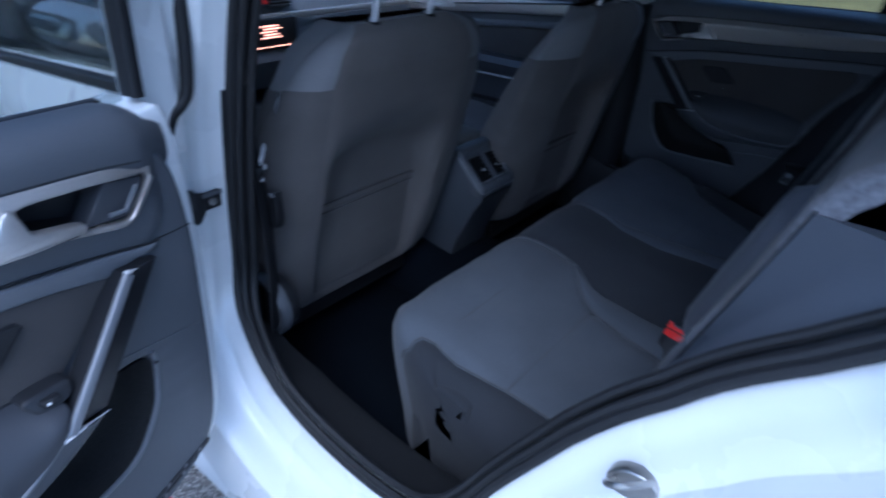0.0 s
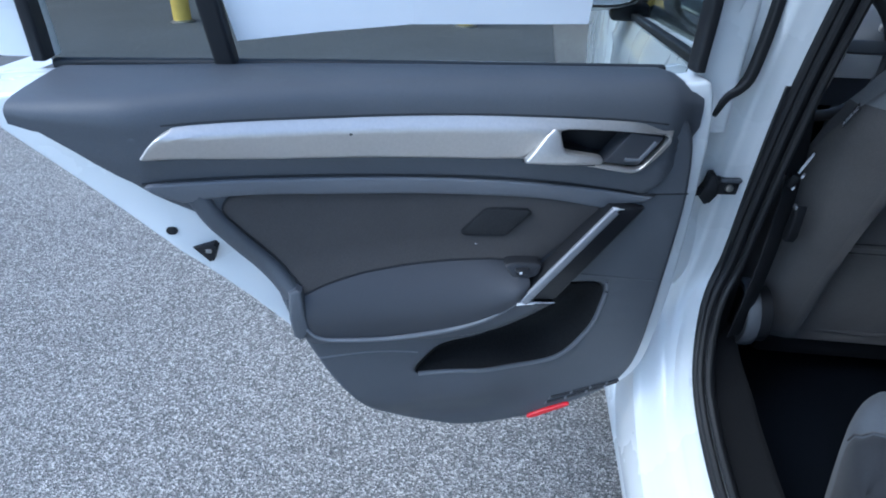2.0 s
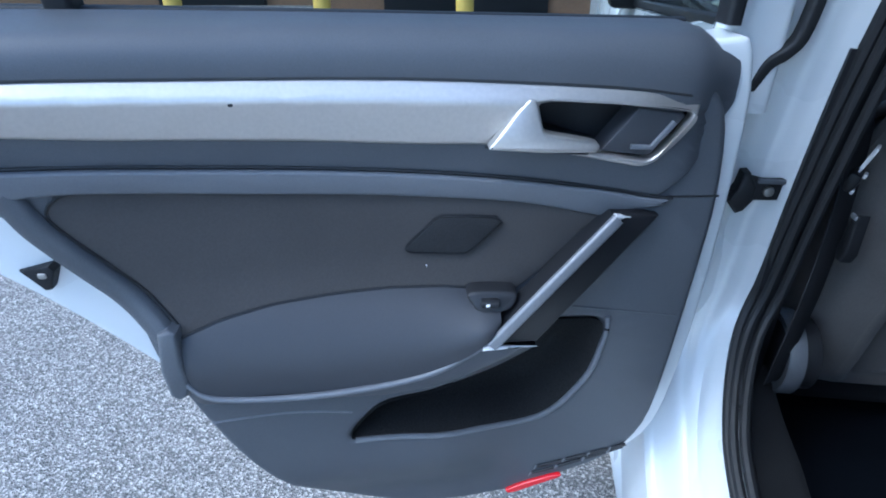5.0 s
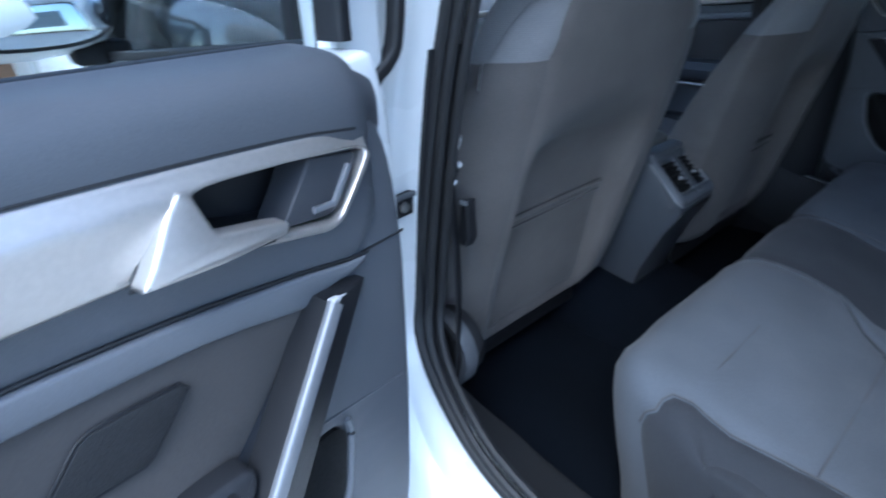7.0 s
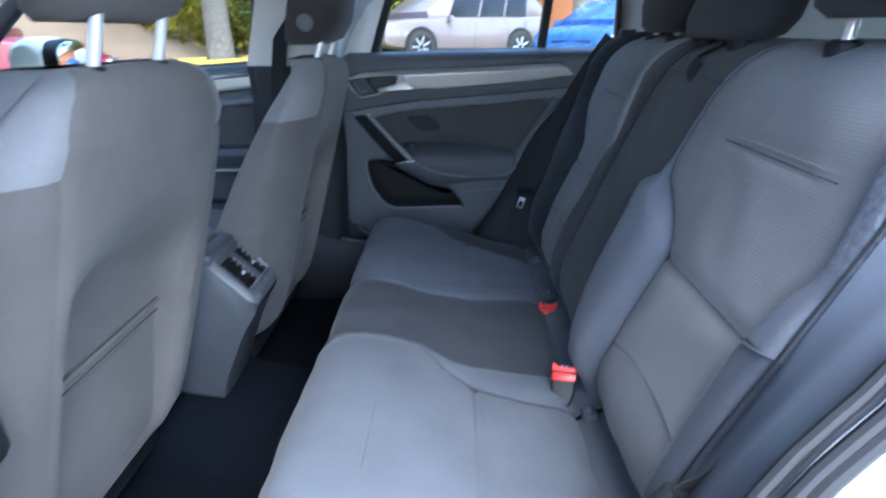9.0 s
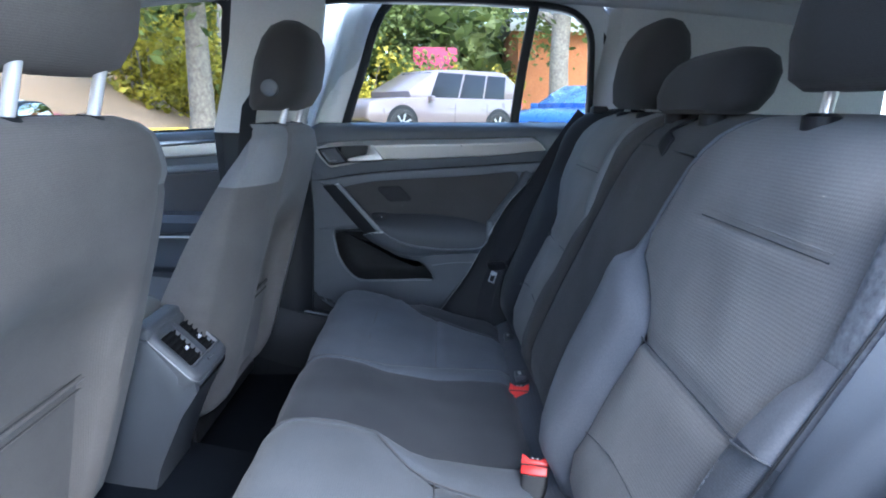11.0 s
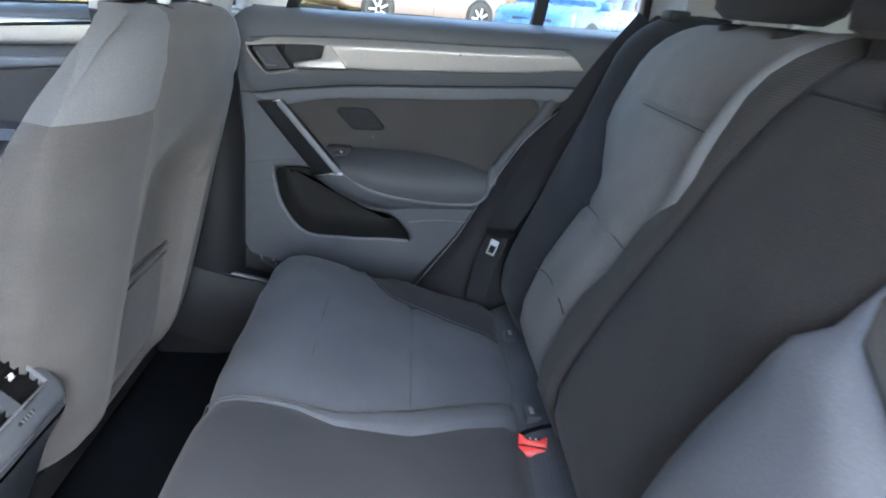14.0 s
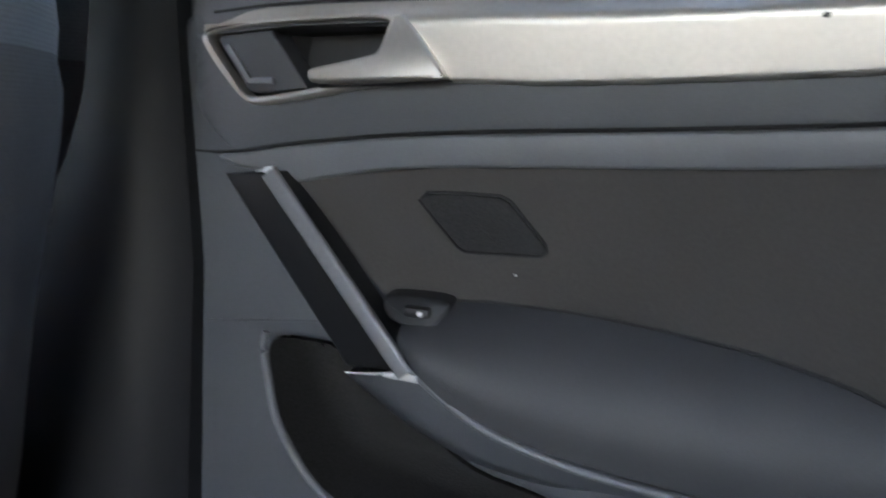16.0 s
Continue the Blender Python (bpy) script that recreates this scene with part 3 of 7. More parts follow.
# ---------- doors ----------
POCKET_CLOTH = material("black_pocket_lining", (0.025, 0.0245, 0.024), 0.95, grain=0.3, grain_scale=500, bump=0.4, bump_scale=500, specular=0.15)

def bow(y):
    """The trim leans inwards towards the rear edge."""
    t = max(0.42 - y, 0) / 0.42
    return -0.087 * t * t if t < 1 else -0.087 - 0.03 * (t - 1)


def bulge(y, z):
    """How far the lower part of the trim stands proud, 0 to 1."""
    return smooth01((0.74 - z) / 0.10) * smooth01((z - 0.36) / 0.10) * (1 - smooth01((y - 0.40) / 0.15))


ROWS_Z = [0.36 + 0.02 * k for k in range(20)]
PANEL = spline([(0.682, 0.900), (0.699, 0.862), (0.707, 0.79), (0.706, 0.712), (0.695, 0.525), (0.678, 0.450), (0.639, 0.407), (0.577, 0.377), (0.508, 0.351), (0.406, 0.336),
                (0.335, 0.352), (0.276, 0.385), (0.213, 0.464), (0.174, 0.54), (0.137, 0.645), (0.109, 0.721), (0.071, 0.787), (0.016, 0.835), (-0.013, 0.861),
                (-0.087, 0.922), (-0.116, 0.949), (-0.10, 0.947), (-0.02, 0.925), (0.1, 0.918), (0.3, 0.910), (0.5, 0.905), (0.65, 0.900)], 3)
SHELL = spline([(0.722, 0.93), (0.735, 0.75), (0.728, 0.55), (0.70, 0.42), (0.60, 0.365), (0.42, 0.32), (0.32, 0.33), (0.235, 0.40), (0.19, 0.47), (0.165, 0.518), (0.046, 0.686),
                (-0.07, 0.823), (-0.168, 0.927), (-0.19, 0.95), (-0.175, 0.962), (0.1, 0.959), (0.4, 0.952), (0.66, 0.945)], 4)
TRIM = spline([(0.006, 0.899), (0.009, 0.907), (0.02, 0.919), (0.036, 0.929), (0.06, 0.932), (0.22, 0.923), (0.434, 0.916), (0.581, 0.908), (0.645, 0.9005), (0.658, 0.897), (0.6615, 0.891), (0.650, 0.871), (0.637, 0.854), (0.625, 0.839), (0.612, 0.8335), (0.59, 0.837), (0.564, 0.842), (0.514, 0.852),
               (0.46, 0.858), (0.365, 0.861), (0.152, 0.878), (0.036, 0.895)], 4)
HANDLE_WELL = spline([(0.506, 0.898), (0.559, 0.897), (0.607, 0.893), (0.640, 0.8885), (0.651, 0.886), (0.653, 0.881), (0.644, 0.866), (0.633, 0.853), (0.622, 0.842), (0.612, 0.840), (0.59, 0.844), (0.568, 0.848), (0.541, 0.855), (0.515, 0.864), (0.508, 0.880)], 4)
STRIP = spline([(0.0, 0.865), (0.03, 0.8635), (0.086, 0.857), (0.2, 0.8435), (0.322, 0.8325), (0.471, 0.820), (0.575, 0.806), (0.625, 0.7965), (0.650, 0.793), (0.640, 0.785), (0.612, 0.7825), (0.592, 0.776), (0.575, 0.777), (0.526, 0.788), (0.473, 0.796), (0.371, 0.804), (0.229, 0.816), (0.1, 0.8335), (0.05, 0.836), (0.03, 0.838)], 4)
INSERT = spline([(0.072, 0.820), (0.077, 0.829), (0.10, 0.835), (0.211, 0.820), (0.36, 0.806), (0.445, 0.800), (0.53, 0.787), (0.585, 0.776), (0.567, 0.752), (0.50, 0.69), (0.45, 0.688), (0.35, 0.690), (0.25, 0.680), (0.19, 0.668), (0.15, 0.660), (0.145, 0.70), (0.103, 0.762), (0.076, 0.803)], 4)
POCKET = spline([(0.312, 0.508), (0.332, 0.538), (0.357, 0.557), (0.417, 0.570), (0.463, 0.594), (0.488, 0.618), (0.505, 0.633), (0.527, 0.640), (0.57, 0.641), (0.595, 0.640), (0.606, 0.631), (0.604, 0.608), (0.590, 0.555), (0.54, 0.497), (0.45, 0.500), (0.337, 0.505)], 4)
UPPER = spline([(-0.110, 0.953), (-0.060, 0.908), (-0.012, 0.8665), (0.02, 0.8655), (0.086, 0.8585), (0.2, 0.845), (0.322, 0.834), (0.471, 0.8215), (0.575, 0.8075), (0.625, 0.798), (0.640, 0.7975), (0.656, 0.812), (0.688, 0.850), (0.708, 0.880), (0.706, 0.897), (0.66, 0.899), (0.56, 0.905), (0.434, 0.911), (0.22, 0.919), (0.02, 0.923), (-0.05, 0.94)], 3)
trim_top = flow((-0.02, 0.934), (0.06, 0.932), (0.22, 0.923), (0.434, 0.916), (0.581, 0.908), (0.645, 0.9005), (0.70, 0.893))
trim_low = flow((-0.02, 0.899), (0.036, 0.894), (0.152, 0.878), (0.365, 0.861), (0.46, 0.857), (0.514, 0.851), (0.564, 0.841), (0.612, 0.833), (0.70, 0.82))
BENDS = [-0.16 + 0.04 * k for k in range(20)]
SPEAKER = [(0.479, 0.7715), (0.474, 0.7765), (0.446, 0.7785), (0.418, 0.779), (0.411, 0.776), (0.397, 0.7615), (0.3825, 0.7465), (0.3815, 0.742), (0.386, 0.739), (0.413, 0.7375), (0.441, 0.736), (0.447, 0.739), (0.463, 0.755)]


def rear_door(side, at, turn, label):
    door = thing("car_rear_door", label, "car door", at, "rear doors of the car")
    door.rotation_euler = (0, 0, radians(turn))

    def lay(x, lean=1.0):
        return lambda u, v, d: (side * (x + lean * bow(u) - 0.032 * bulge(u, v) + d), u, v)

    def on_panel(x, y, z):
        return (side * (x + bow(y) - 0.032 * bulge(y, z)), y, z)

    hole = offset_loop(POCKET, 0.001)
    shell = part("door_shell", plate(SHELL, lambda u, v, d: (side * (0.768 + 0.8 * bow(u) + d), u, v), 0.094, 0.006, [offset_loop(POCKET, 0.006), offset_loop(HANDLE_WELL, 0.006)], cuts=BENDS), WHITE, door, "white painted door shell")
    part("door_skin", plate(SHELL, lambda u, v, d: (side * (0.8625 + 0.8 * bow(u) + d), u, v), 0.0135, 0.005, cuts=BENDS), WHITE, door, "white painted outer skin")
    part("latch", plate([(0.016, 0.750), (0.044, 0.754), (0.048, 0.748), (0.040, 0.728), (0.034, 0.727)], lambda u, v, d: (side * (0.6995 + d), u, v), 0.02, 0.002), PLASTIC_DARK, shell, "black door latch")
    part("latch_jaw", plate(rounded(0.008, 0.006, 0.002), lambda u, v, d: (side * (0.6982 + d), 0.036 + u, 0.744 + v), 0.004, 0.001), METAL, shell)
    # Dark patch on the shell stands in for a small shaded hole.
    part("hole_patch", plate(rounded(0.014, 0.011, 0.005), lambda u, v, d: (side * (0.6955 + d), -0.004 + u, 0.778 + v), 0.006, 0.001), PLASTIC_DARK, shell)
    part("door_panel", plate(PANEL, lay(0.742), 0.028, 0.008, [hole, offset_loop(HANDLE_WELL, 0.003)], cuts=BENDS, rows=ROWS_Z), PLASTIC, door, "charcoal plastic door panel")
    # upper panel: hollow below the trim, ending in a slanted edge towards the hinge
    def upper_place(u, v, d):
        under = max(trim_low(u) - v, 0)
        return (side * (0.7335 + bow(u) + 0.16 * under + 0.029 * smooth01((u - 0.635) / 0.065) ** 3 + d), u, v)

    part("upper_panel", plate(UPPER, upper_place, 0.02, 0.003, [offset_loop(HANDLE_WELL, 0.003)], 3, BENDS, [0.80 + 0.012 * k for k in range(14)]), PLASTIC, door, "charcoal upper door panel")
    # soft roll under the window
    rows = []
    for k in range(41):
        y = -0.118 + 0.827 * k / 40
        end = smooth01((y - 0.635) / 0.065)
        low = table(y, (-0.118, 0.950), (-0.10, 0.942), (-0.03, 0.925), (0.02, 0.915), (0.06, 0.922), (0.22, 0.913), (0.434, 0.906), (0.58, 0.898), (0.645, 0.890), (0.70, 0.892))
        top = 0.972 - 0.018 * max(y, 0) - 0.022 * end ** 2
        lift = top - low
        ring = spline([(0.7330, low - 0.004), (0.7325, low + 0.10 * lift), (0.7325, low + 0.38 * lift), (0.737, low + 0.64 * lift), (0.749, low + 0.86 * lift), (0.766, low + 0.965 * lift), (0.787, top), (0.806, top - 0.002)], 4, False)
        ring += [Vector((0.806, low - 0.004)), Vector((0.765, low - 0.004))]
        rows.append([(side * (p[0] + bow(y) * (1 - 0.75 * smooth01((p[0] - 0.74) / 0.06)) + 0.03 * end ** 3 * smooth01((0.79 - p[0]) / 0.06)), y, p[1]) for p in ring])
    part("window_ledge", loft(rows), PLASTIC, door, "soft charcoal window ledge", smooth=60)
    part("ledge_joint", tube([(side * (0.7328 + bow(y)), y, trim_top(y) + 0.0015) for y in [0.03 + 0.02 * k for k in range(32)]], 0.0012, 6), RUBBER, door, "dark joint above the trim")
    # silver trim with the handle: a narrow sill that faces up over a broad face
    def trim_place(u, v, d):
        rel = (trim_top(u) - v) / max(trim_top(u) - trim_low(u), 0.01)
        fall = 0.011 * smooth01((0.30 - rel) / 0.30) + 0.009 * max(rel - 0.26, 0)
        return (side * (0.7195 + bow(u) + fall + 0.006 * smooth01((u - 0.60) / 0.06) + d), u, v)

    trim = part("silver_trim", plate(TRIM, trim_place, 0.016, 0.0035, [HANDLE_WELL], 4, BENDS, [0.83 + 0.0035 * k for k in range(30)]), SILVER, door, "brushed silver trim strip with a scuffed face")
    part("scuff", plate(rounded(0.004, 0.003, 0.001), lambda u, v, d: trim_place(0.236 + u, 0.9045 + v, d - 0.0004), 0.001, 0.0002), PLASTIC_DARK, trim)
    well = [[(side * (x + (0 if x < 0.75 else 0.004)), p[0], p[1]) for p in offset_loop(HANDLE_WELL, o)] for o, x in ((0.002, 0.727), (0.001, 0.745), (-0.003, 0.775))]
    part("handle_well", bowl(well), WELL, trim, "black handle recess")
    blade = spline([(0.4585, 0.860), (0.463, 0.8665), (0.478, 0.885), (0.4925, 0.9005), (0.4975, 0.902), (0.5025, 0.8995), (0.5055, 0.889), (0.5085, 0.8765), (0.515, 0.8725), (0.535, 0.868), (0.559, 0.8625), (0.5635, 0.859), (0.562, 0.8535), (0.555, 0.8525), (0.52, 0.8545), (0.49, 0.8565), (0.464, 0.8585)], 3)
    part("door_handle", plate(blade, lambda u, v, d: (side * (0.709 + 0.010 * smooth01((v - 0.865) / 0.035) + 0.006 * smooth01((u - 0.50) / 0.06) + d), u, v), 0.014, 0.003, steps=4, rows=[0.86, 0.868, 0.876, 0.884, 0.892]), SILVER, trim, "silver inner door handle")
    part("handle_root", tube([(side * 0.7205, 0.456, 0.8585), (side * 0.7205, 0.50, 0.854), (side * 0.7215, 0.555, 0.850)], 0.0012, 6), RUBBER, trim)
    part("lock_pad", plate([(0.602, 0.8905), (0.645, 0.8855), (0.6485, 0.881), (0.622, 0.8445), (0.615, 0.8425), (0.571, 0.8485)], lambda u, v, d: (side * (0.733 + d), u, v), 0.03, 0.003), ARM_VINYL, trim, "charcoal lock pad")
    part("pad_rib", sweep([(side * 0.7315, 0.638, 0.877), (side * 0.7315, 0.6195, 0.852), (side * 0.7315, 0.599, 0.853)], rounded(0.005, 0.004, 0.001), up=(side * -1, 0, 0)), PLASTIC_LIGHT, trim)
    # strip, cloth insert, tweeter
    # Strip is panel plastic in a lighter tone, for its lit bevel.
    part("accent_strip", plate(STRIP, lambda u, v, d: (side * (0.7335 + bow(u) - 0.16 * (v - 0.82 + 0.06 * (u - 0.3)) + d), u, v), 0.016, 0.003, cuts=BENDS), PLASTIC_LIGHT, door, "accent strip of panel plastic, toned lighter as if lit")
    insert = part("cloth_insert", plate(INSERT, lay(0.7405), 0.006, 0.002, cuts=BENDS, rows=ROWS_Z), CLOTH_DOOR, door, "dark cloth door insert")
    grille = part("speaker_grille", plate(SPEAKER, lay(0.7362), 0.005, 0.0012, cuts=BENDS, rows=ROWS_Z), MESH, insert, "dark hexagonal tweeter grille")
    part("grille_edge", tube([on_panel(0.7375, p[0], p[1]) for p in offset_loop(SPEAKER, 0.0012)], 0.0011, 6, True, (1, 0, 0)), PLASTIC_DARK, insert)
    part("lint", plate(rounded(0.0016, 0.0012, 0.0004), lambda u, v, d: on_panel(0.7398 + d, 0.402 + u, 0.722 + v), 0.0006, 0.0002), PAPER, insert)
    joint = spline([(-0.004, 0.867), (0.086, 0.859), (0.2, 0.8455), (0.322, 0.8345), (0.471, 0.822), (0.575, 0.808), (0.63, 0.7975), (0.655, 0.7945)], 4, False)
    part("panel_joint", tube([on_panel(0.7375, p[0], p[1]) for p in joint], 0.0016, 6), RUBBER, door, "dark joint above the strip")
    part("panel_joint", tube([on_panel(0.742, *p) for p in ((0.652, 0.7945), (0.68, 0.794), (0.706, 0.794))], 0.0012, 6), RUBBER, door)
    # rounded surround behind the insert
    edge = spline([(0.040, 0.848), (0.050, 0.828), (0.062, 0.800), (0.092, 0.752), (0.125, 0.706), (0.142, 0.680)], 5, False)
    part("insert_surround", sweep([on_panel(0.7405, *p[:2]) for p in edge], [(0.013, -0.004), (0.0125, 0.001), (0.008, 0.0055), (0.0, 0.007), (-0.008, 0.0055), (-0.0125, 0.001), (-0.013, -0.004)], up=(side * -1, 0, 0)), PLASTIC, door, "rounded plastic surround", smooth=70)
    groove = spline([(0.105, 0.8335), (0.085, 0.832), (0.073, 0.822), (0.075, 0.806), (0.104, 0.762), (0.140, 0.710), (0.154, 0.690)], 5, False)
    part("insert_groove", tube([on_panel(0.7395, *p[:2]) for p in groove], 0.0013, 6), RUBBER, door, "dark groove round the cloth")
    # armrest: a padded bulge that grows out of the insert and ends on a rounded lip
    rim_z = flow((0.150, 0.648), (0.156, 0.632), (0.170, 0.617), (0.195, 0.609), (0.26, 0.605), (0.31, 0.606), (0.36, 0.611), (0.405, 0.622), (0.437, 0.638), (0.47, 0.664), (0.49, 0.68))
    rows = []
    for k in range(29):
        y = 0.152 + 0.326 * k / 28
        zt = table(y, (0.150, 0.676), (0.190, 0.688), (0.24, 0.696), (0.30, 0.700), (0.36, 0.702), (0.42, 0.701), (0.453, 0.697), (0.48, 0.690))
        zb = rim_z(y) + 0.001
        ends = smooth01((y - 0.142) / 0.02) * smooth01((0.492 - y) / 0.03)
        root = 0.7395 + bow(y) - 0.032 * bulge(y, zt)
        out = root + (0.6805 + 0.45 * bow(y) - root) * (0.55 + 0.45 * ends)
        rows.append([(side * (root + (out - root) * math.sin(math.pi / 2 * min(u / 0.80, 1)) ** 0.9), y, zt + (zb - zt) * u ** 1.05) for u in [j / 14 for j in range(15)]] + [(side * 0.72, y, zb - 0.003)])
    part("armrest", loft(rows, closed=False), ARM_VINYL, door, "padded dark armrest", smooth=80)
    part("armrest_crease", tube([(side * (r[0][0] * side - 0.0005), r[0][1], r[0][2]) for r in rows], 0.0014, 6), RUBBER, door, "dark crease above the armrest")
    part("armrest_end", plate([(0.138, 0.690), (0.148, 0.694), (0.156, 0.690), (0.158, 0.66), (0.161, 0.632), (0.158, 0.618), (0.148, 0.612), (0.139, 0.618), (0.136, 0.65)], lambda u, v, d: (side * (0.664 + 0.25 * max(v - 0.66, 0) + d), u, v), 0.05, 0.005), PLASTIC, door, "plastic end cap of the armrest")
    rim = [(0.667, 0.158, 0.632), (0.6665, 0.170, 0.617), (0.667, 0.195, 0.609), (0.671, 0.26, 0.605), (0.675, 0.31, 0.606), (0.679, 0.36, 0.611), (0.682, 0.405, 0.622), (0.685, 0.437, 0.638), (0.687, 0.464, 0.657)]
    line = spline([(side * x, y, z) for x, y, z in rim], 5, False)
    # Dark lip drawn in lighter plastic to carry its edge highlight.
    part("rim_line", sweep(line, rounded(0.006, 0.0075, 0.0028), up=(side * -1, 0, 0), scale=[0.75 + 0.5 * k / (len(line) - 1) for k in range(len(line))]), PLASTIC_LIGHT, door, "rounded lip below the armrest, lightened for its highlight")
    low = [(0.703, 0.150, 0.578), (0.703, 0.165, 0.574), (0.704, 0.20, 0.584), (0.706, 0.26, 0.582), (0.708, 0.31, 0.578), (0.709, 0.36, 0.572), (0.709, 0.42, 0.580), (0.708, 0.475, 0.604), (0.703, 0.520, 0.637)]
    mid = [((a[0] + b[0]) / 2 - 0.009, (a[1] + b[1]) / 2, (a[2] + b[2]) / 2) for a, b in zip(rim, low)]
    strips = [spline([(side * x, y, z) for x, y, z in ps], 5, False) for ps in ([(x + 0.004, y, z) for x, y, z in rim], mid, low, [(x + 0.03, y, z - 0.002) for x, y, z in low])]
    part("armrest_fascia", loft(strips, closed=False), PLASTIC, door, "charcoal rim below the armrest", smooth=70)

    # slanted grab handle: a solid bar with a satin inner edge and bright ends
    def bar_place(u, v, d):
        f = (v - 0.65) / 0.134
        across = (u - 0.464 - 0.125 * f) / 0.055
        return (side * (0.6865 + 0.030 * f + 0.014 * max(across, 0) + d), u, v)

    bar = part("grab_handle", plate([(0.5895, 0.7845), (0.612, 0.7835), (0.642, 0.7775), (0.582, 0.711), (0.520, 0.6435), (0.49, 0.6485), (0.464, 0.6535), (0.526, 0.719)], bar_place, 0.03, 0.004), PLASTIC_DARK, door, "slanted black grab handle")
    part("handle_edge", sweep([(side * (0.6845 + 0.030 * f), 0.4675 + 0.125 * f, 0.653 + 0.131 * f) for f in [k / 10 for k in range(11)]], rounded(0.013, 0.008, 0.003), up=(side * -1, 0, 0)), SATIN, bar, "satin inner edge")
    for f0, ends in ((1.0, ((0.588, 0.7865), (0.594, 0.7862), (0.600, 0.7850), (0.606, 0.7838))), (0.0, ((0.458, 0.6515), (0.474, 0.6505), (0.497, 0.6455), (0.519, 0.6405)))):
        part("bright_end", sweep([bar_place(u, v, -0.003) for u, v in ends], rounded(0.005, 0.006, 0.002), scale=[1.2, 1.1, 0.35, 0.22], up=(side * -1, 0, 0)), CHROME, bar, "satin chrome cap")
    # window switch
    sw = part("window_switch", plate(spline([(0.446, 0.7015), (0.488, 0.7015), (0.496, 0.696), (0.486, 0.6845), (0.458, 0.6835), (0.449, 0.690)], 4), lambda u, v, d: (side * (0.713 - 0.6 * (0.703 - v) + d), u, v), 0.02, 0.003), WELL, door, "black window switch")
    part("switch_rocker", box(*sorted((side * 0.699, side * 0.710)), 0.457, 0.477, 0.690, 0.698, 0.003), WELL, sw)
    part("switch_mark", plate(rounded(0.004, 0.0035, 0.001), lambda u, v, d: (side * (0.6985 + d), 0.464 + u, 0.694 + v), 0.001, 0.0003), PAPER, sw)
    # map pocket: a sunk bowl and its rim
    sunk = [[on_panel(0.742 + x * (0.22 + 0.78 * smooth01((0.69 - p[1]) / 0.13)), p[0], p[1]) for p in offset_loop(POCKET, o)] for o, x in ((0.001, 0), (-0.001, 0.02), (-0.005, 0.058), (-0.011, 0.077), (-0.022, 0.083))]
    part("map_pocket", bowl(sunk), POCKET_CLOTH, door, "black map pocket", smooth=75)
    # Lighter plastic gives the pocket rim its highlight.
    part("pocket_rim", tube([on_panel(0.7405, p[0], p[1]) for p in spline([(0.316, 0.504), (0.37, 0.503), (0.45, 0.497), (0.542, 0.493), (0.594, 0.552), (0.609, 0.606), (0.612, 0.630), (0.610, 0.645)], 5, False)], 0.0035, 8), PLASTIC_LIGHT, door, "rounded pocket rim, lightened for its highlight")
    for pts in ([(0.168, 0.566), (0.25, 0.560), (0.315, 0.548)], [(0.69, 0.643), (0.62, 0.653), (0.545, 0.663)]):
        # Lower rear crease gets a lighter tube that paints in its highlight.
        part("panel_crease", tube([on_panel(0.7425, *p) for p in spline(pts, 5, False)], 0.0016, 6), PLASTIC_LIGHT if pts[0][0] < 0.5 else PLASTIC, door)
    # speaker slots and red reflector along the bottom edge
    for row in (((0.547, 0.399), (0.584, 0.410), (0.617, 0.4195), (0.645, 0.4275), (0.667, 0.435)), ((0.541, 0.387), (0.575, 0.3975), (0.611, 0.4105), (0.6425, 0.4225), (0.664, 0.4315))):
        for a, b in zip(row, row[1:]):
            step = lambda f: on_panel(0.7408, a[0] + f * (b[0] - a[0]), a[1] + f * (b[1] - a[1]))
            # Slot bars sit proud; their dark colour stands in for recess shade.
            part("speaker_slot", sweep([step(0.09), step(0.5), step(0.93)], rounded(0.0048, 0.003, 0.0012), up=(side * -1, 0, 0)), WELL, door, "speaker slot drawn as a raised bar, dark for recess shade")
        for y, z in row[:-1]:
            part("slot_rib", sweep([on_panel(0.7402, y + 0.0012, z + 0.0032), on_panel(0.7402, y - 0.0014, z - 0.0032)], rounded(0.0018, 0.0016, 0.0006), up=(side * -1, 0, 0)), SATIN, door)
    part("reflector", plate(spline([(0.510, 0.3585), (0.531, 0.370), (0.556, 0.379), (0.578, 0.3855), (0.582, 0.380), (0.553, 0.3675), (0.518, 0.353)], 3), lay(0.737), 0.008, 0.002), RED_REFLECTOR, door, "red door reflector")
    # window frame
    frame = [(0.738, 0.86), (0.738, 0.945), (0.738, 1.05), (0.728, 1.18), (0.705, 1.285), (0.66, 1.320), (0.5, 1.325), (0.2, 1.325), (0.0, 1.315), (-0.10, 1.295), (-0.155, 1.24), (-0.172, 1.12), (-0.178, 0.975)]
    lean_x = lambda z: 0.80 - 0.10 * smooth01((z - 0.97) / 0.6)
    part("window_frame", sweep([(side * (lean_x(z) + 0.028), y, z) for y, z in spline([(y + 0.008 * (y > 0.6), z) for y, z in frame], 4, False)], rounded(0.070, 0.036, 0.012), up=(1, 0, 0)), WHITE, door, "white window frame")
    part("frame_seal", sweep(spline([(side * 0.818, 0.752, 0.885), (side * 0.815, 0.764, 0.912), (side * 0.811, 0.780, 0.926), (side * 0.806, 0.790, 0.952), (side * 0.800, 0.795, 1.05), (side * 0.787, 0.786, 1.18), (side * 0.772, 0.763, 1.29)], 4, False), rounded(0.014, 0.016, 0.004), up=(1, 0, 0)), RUBBER, door, "black rubber frame seal")
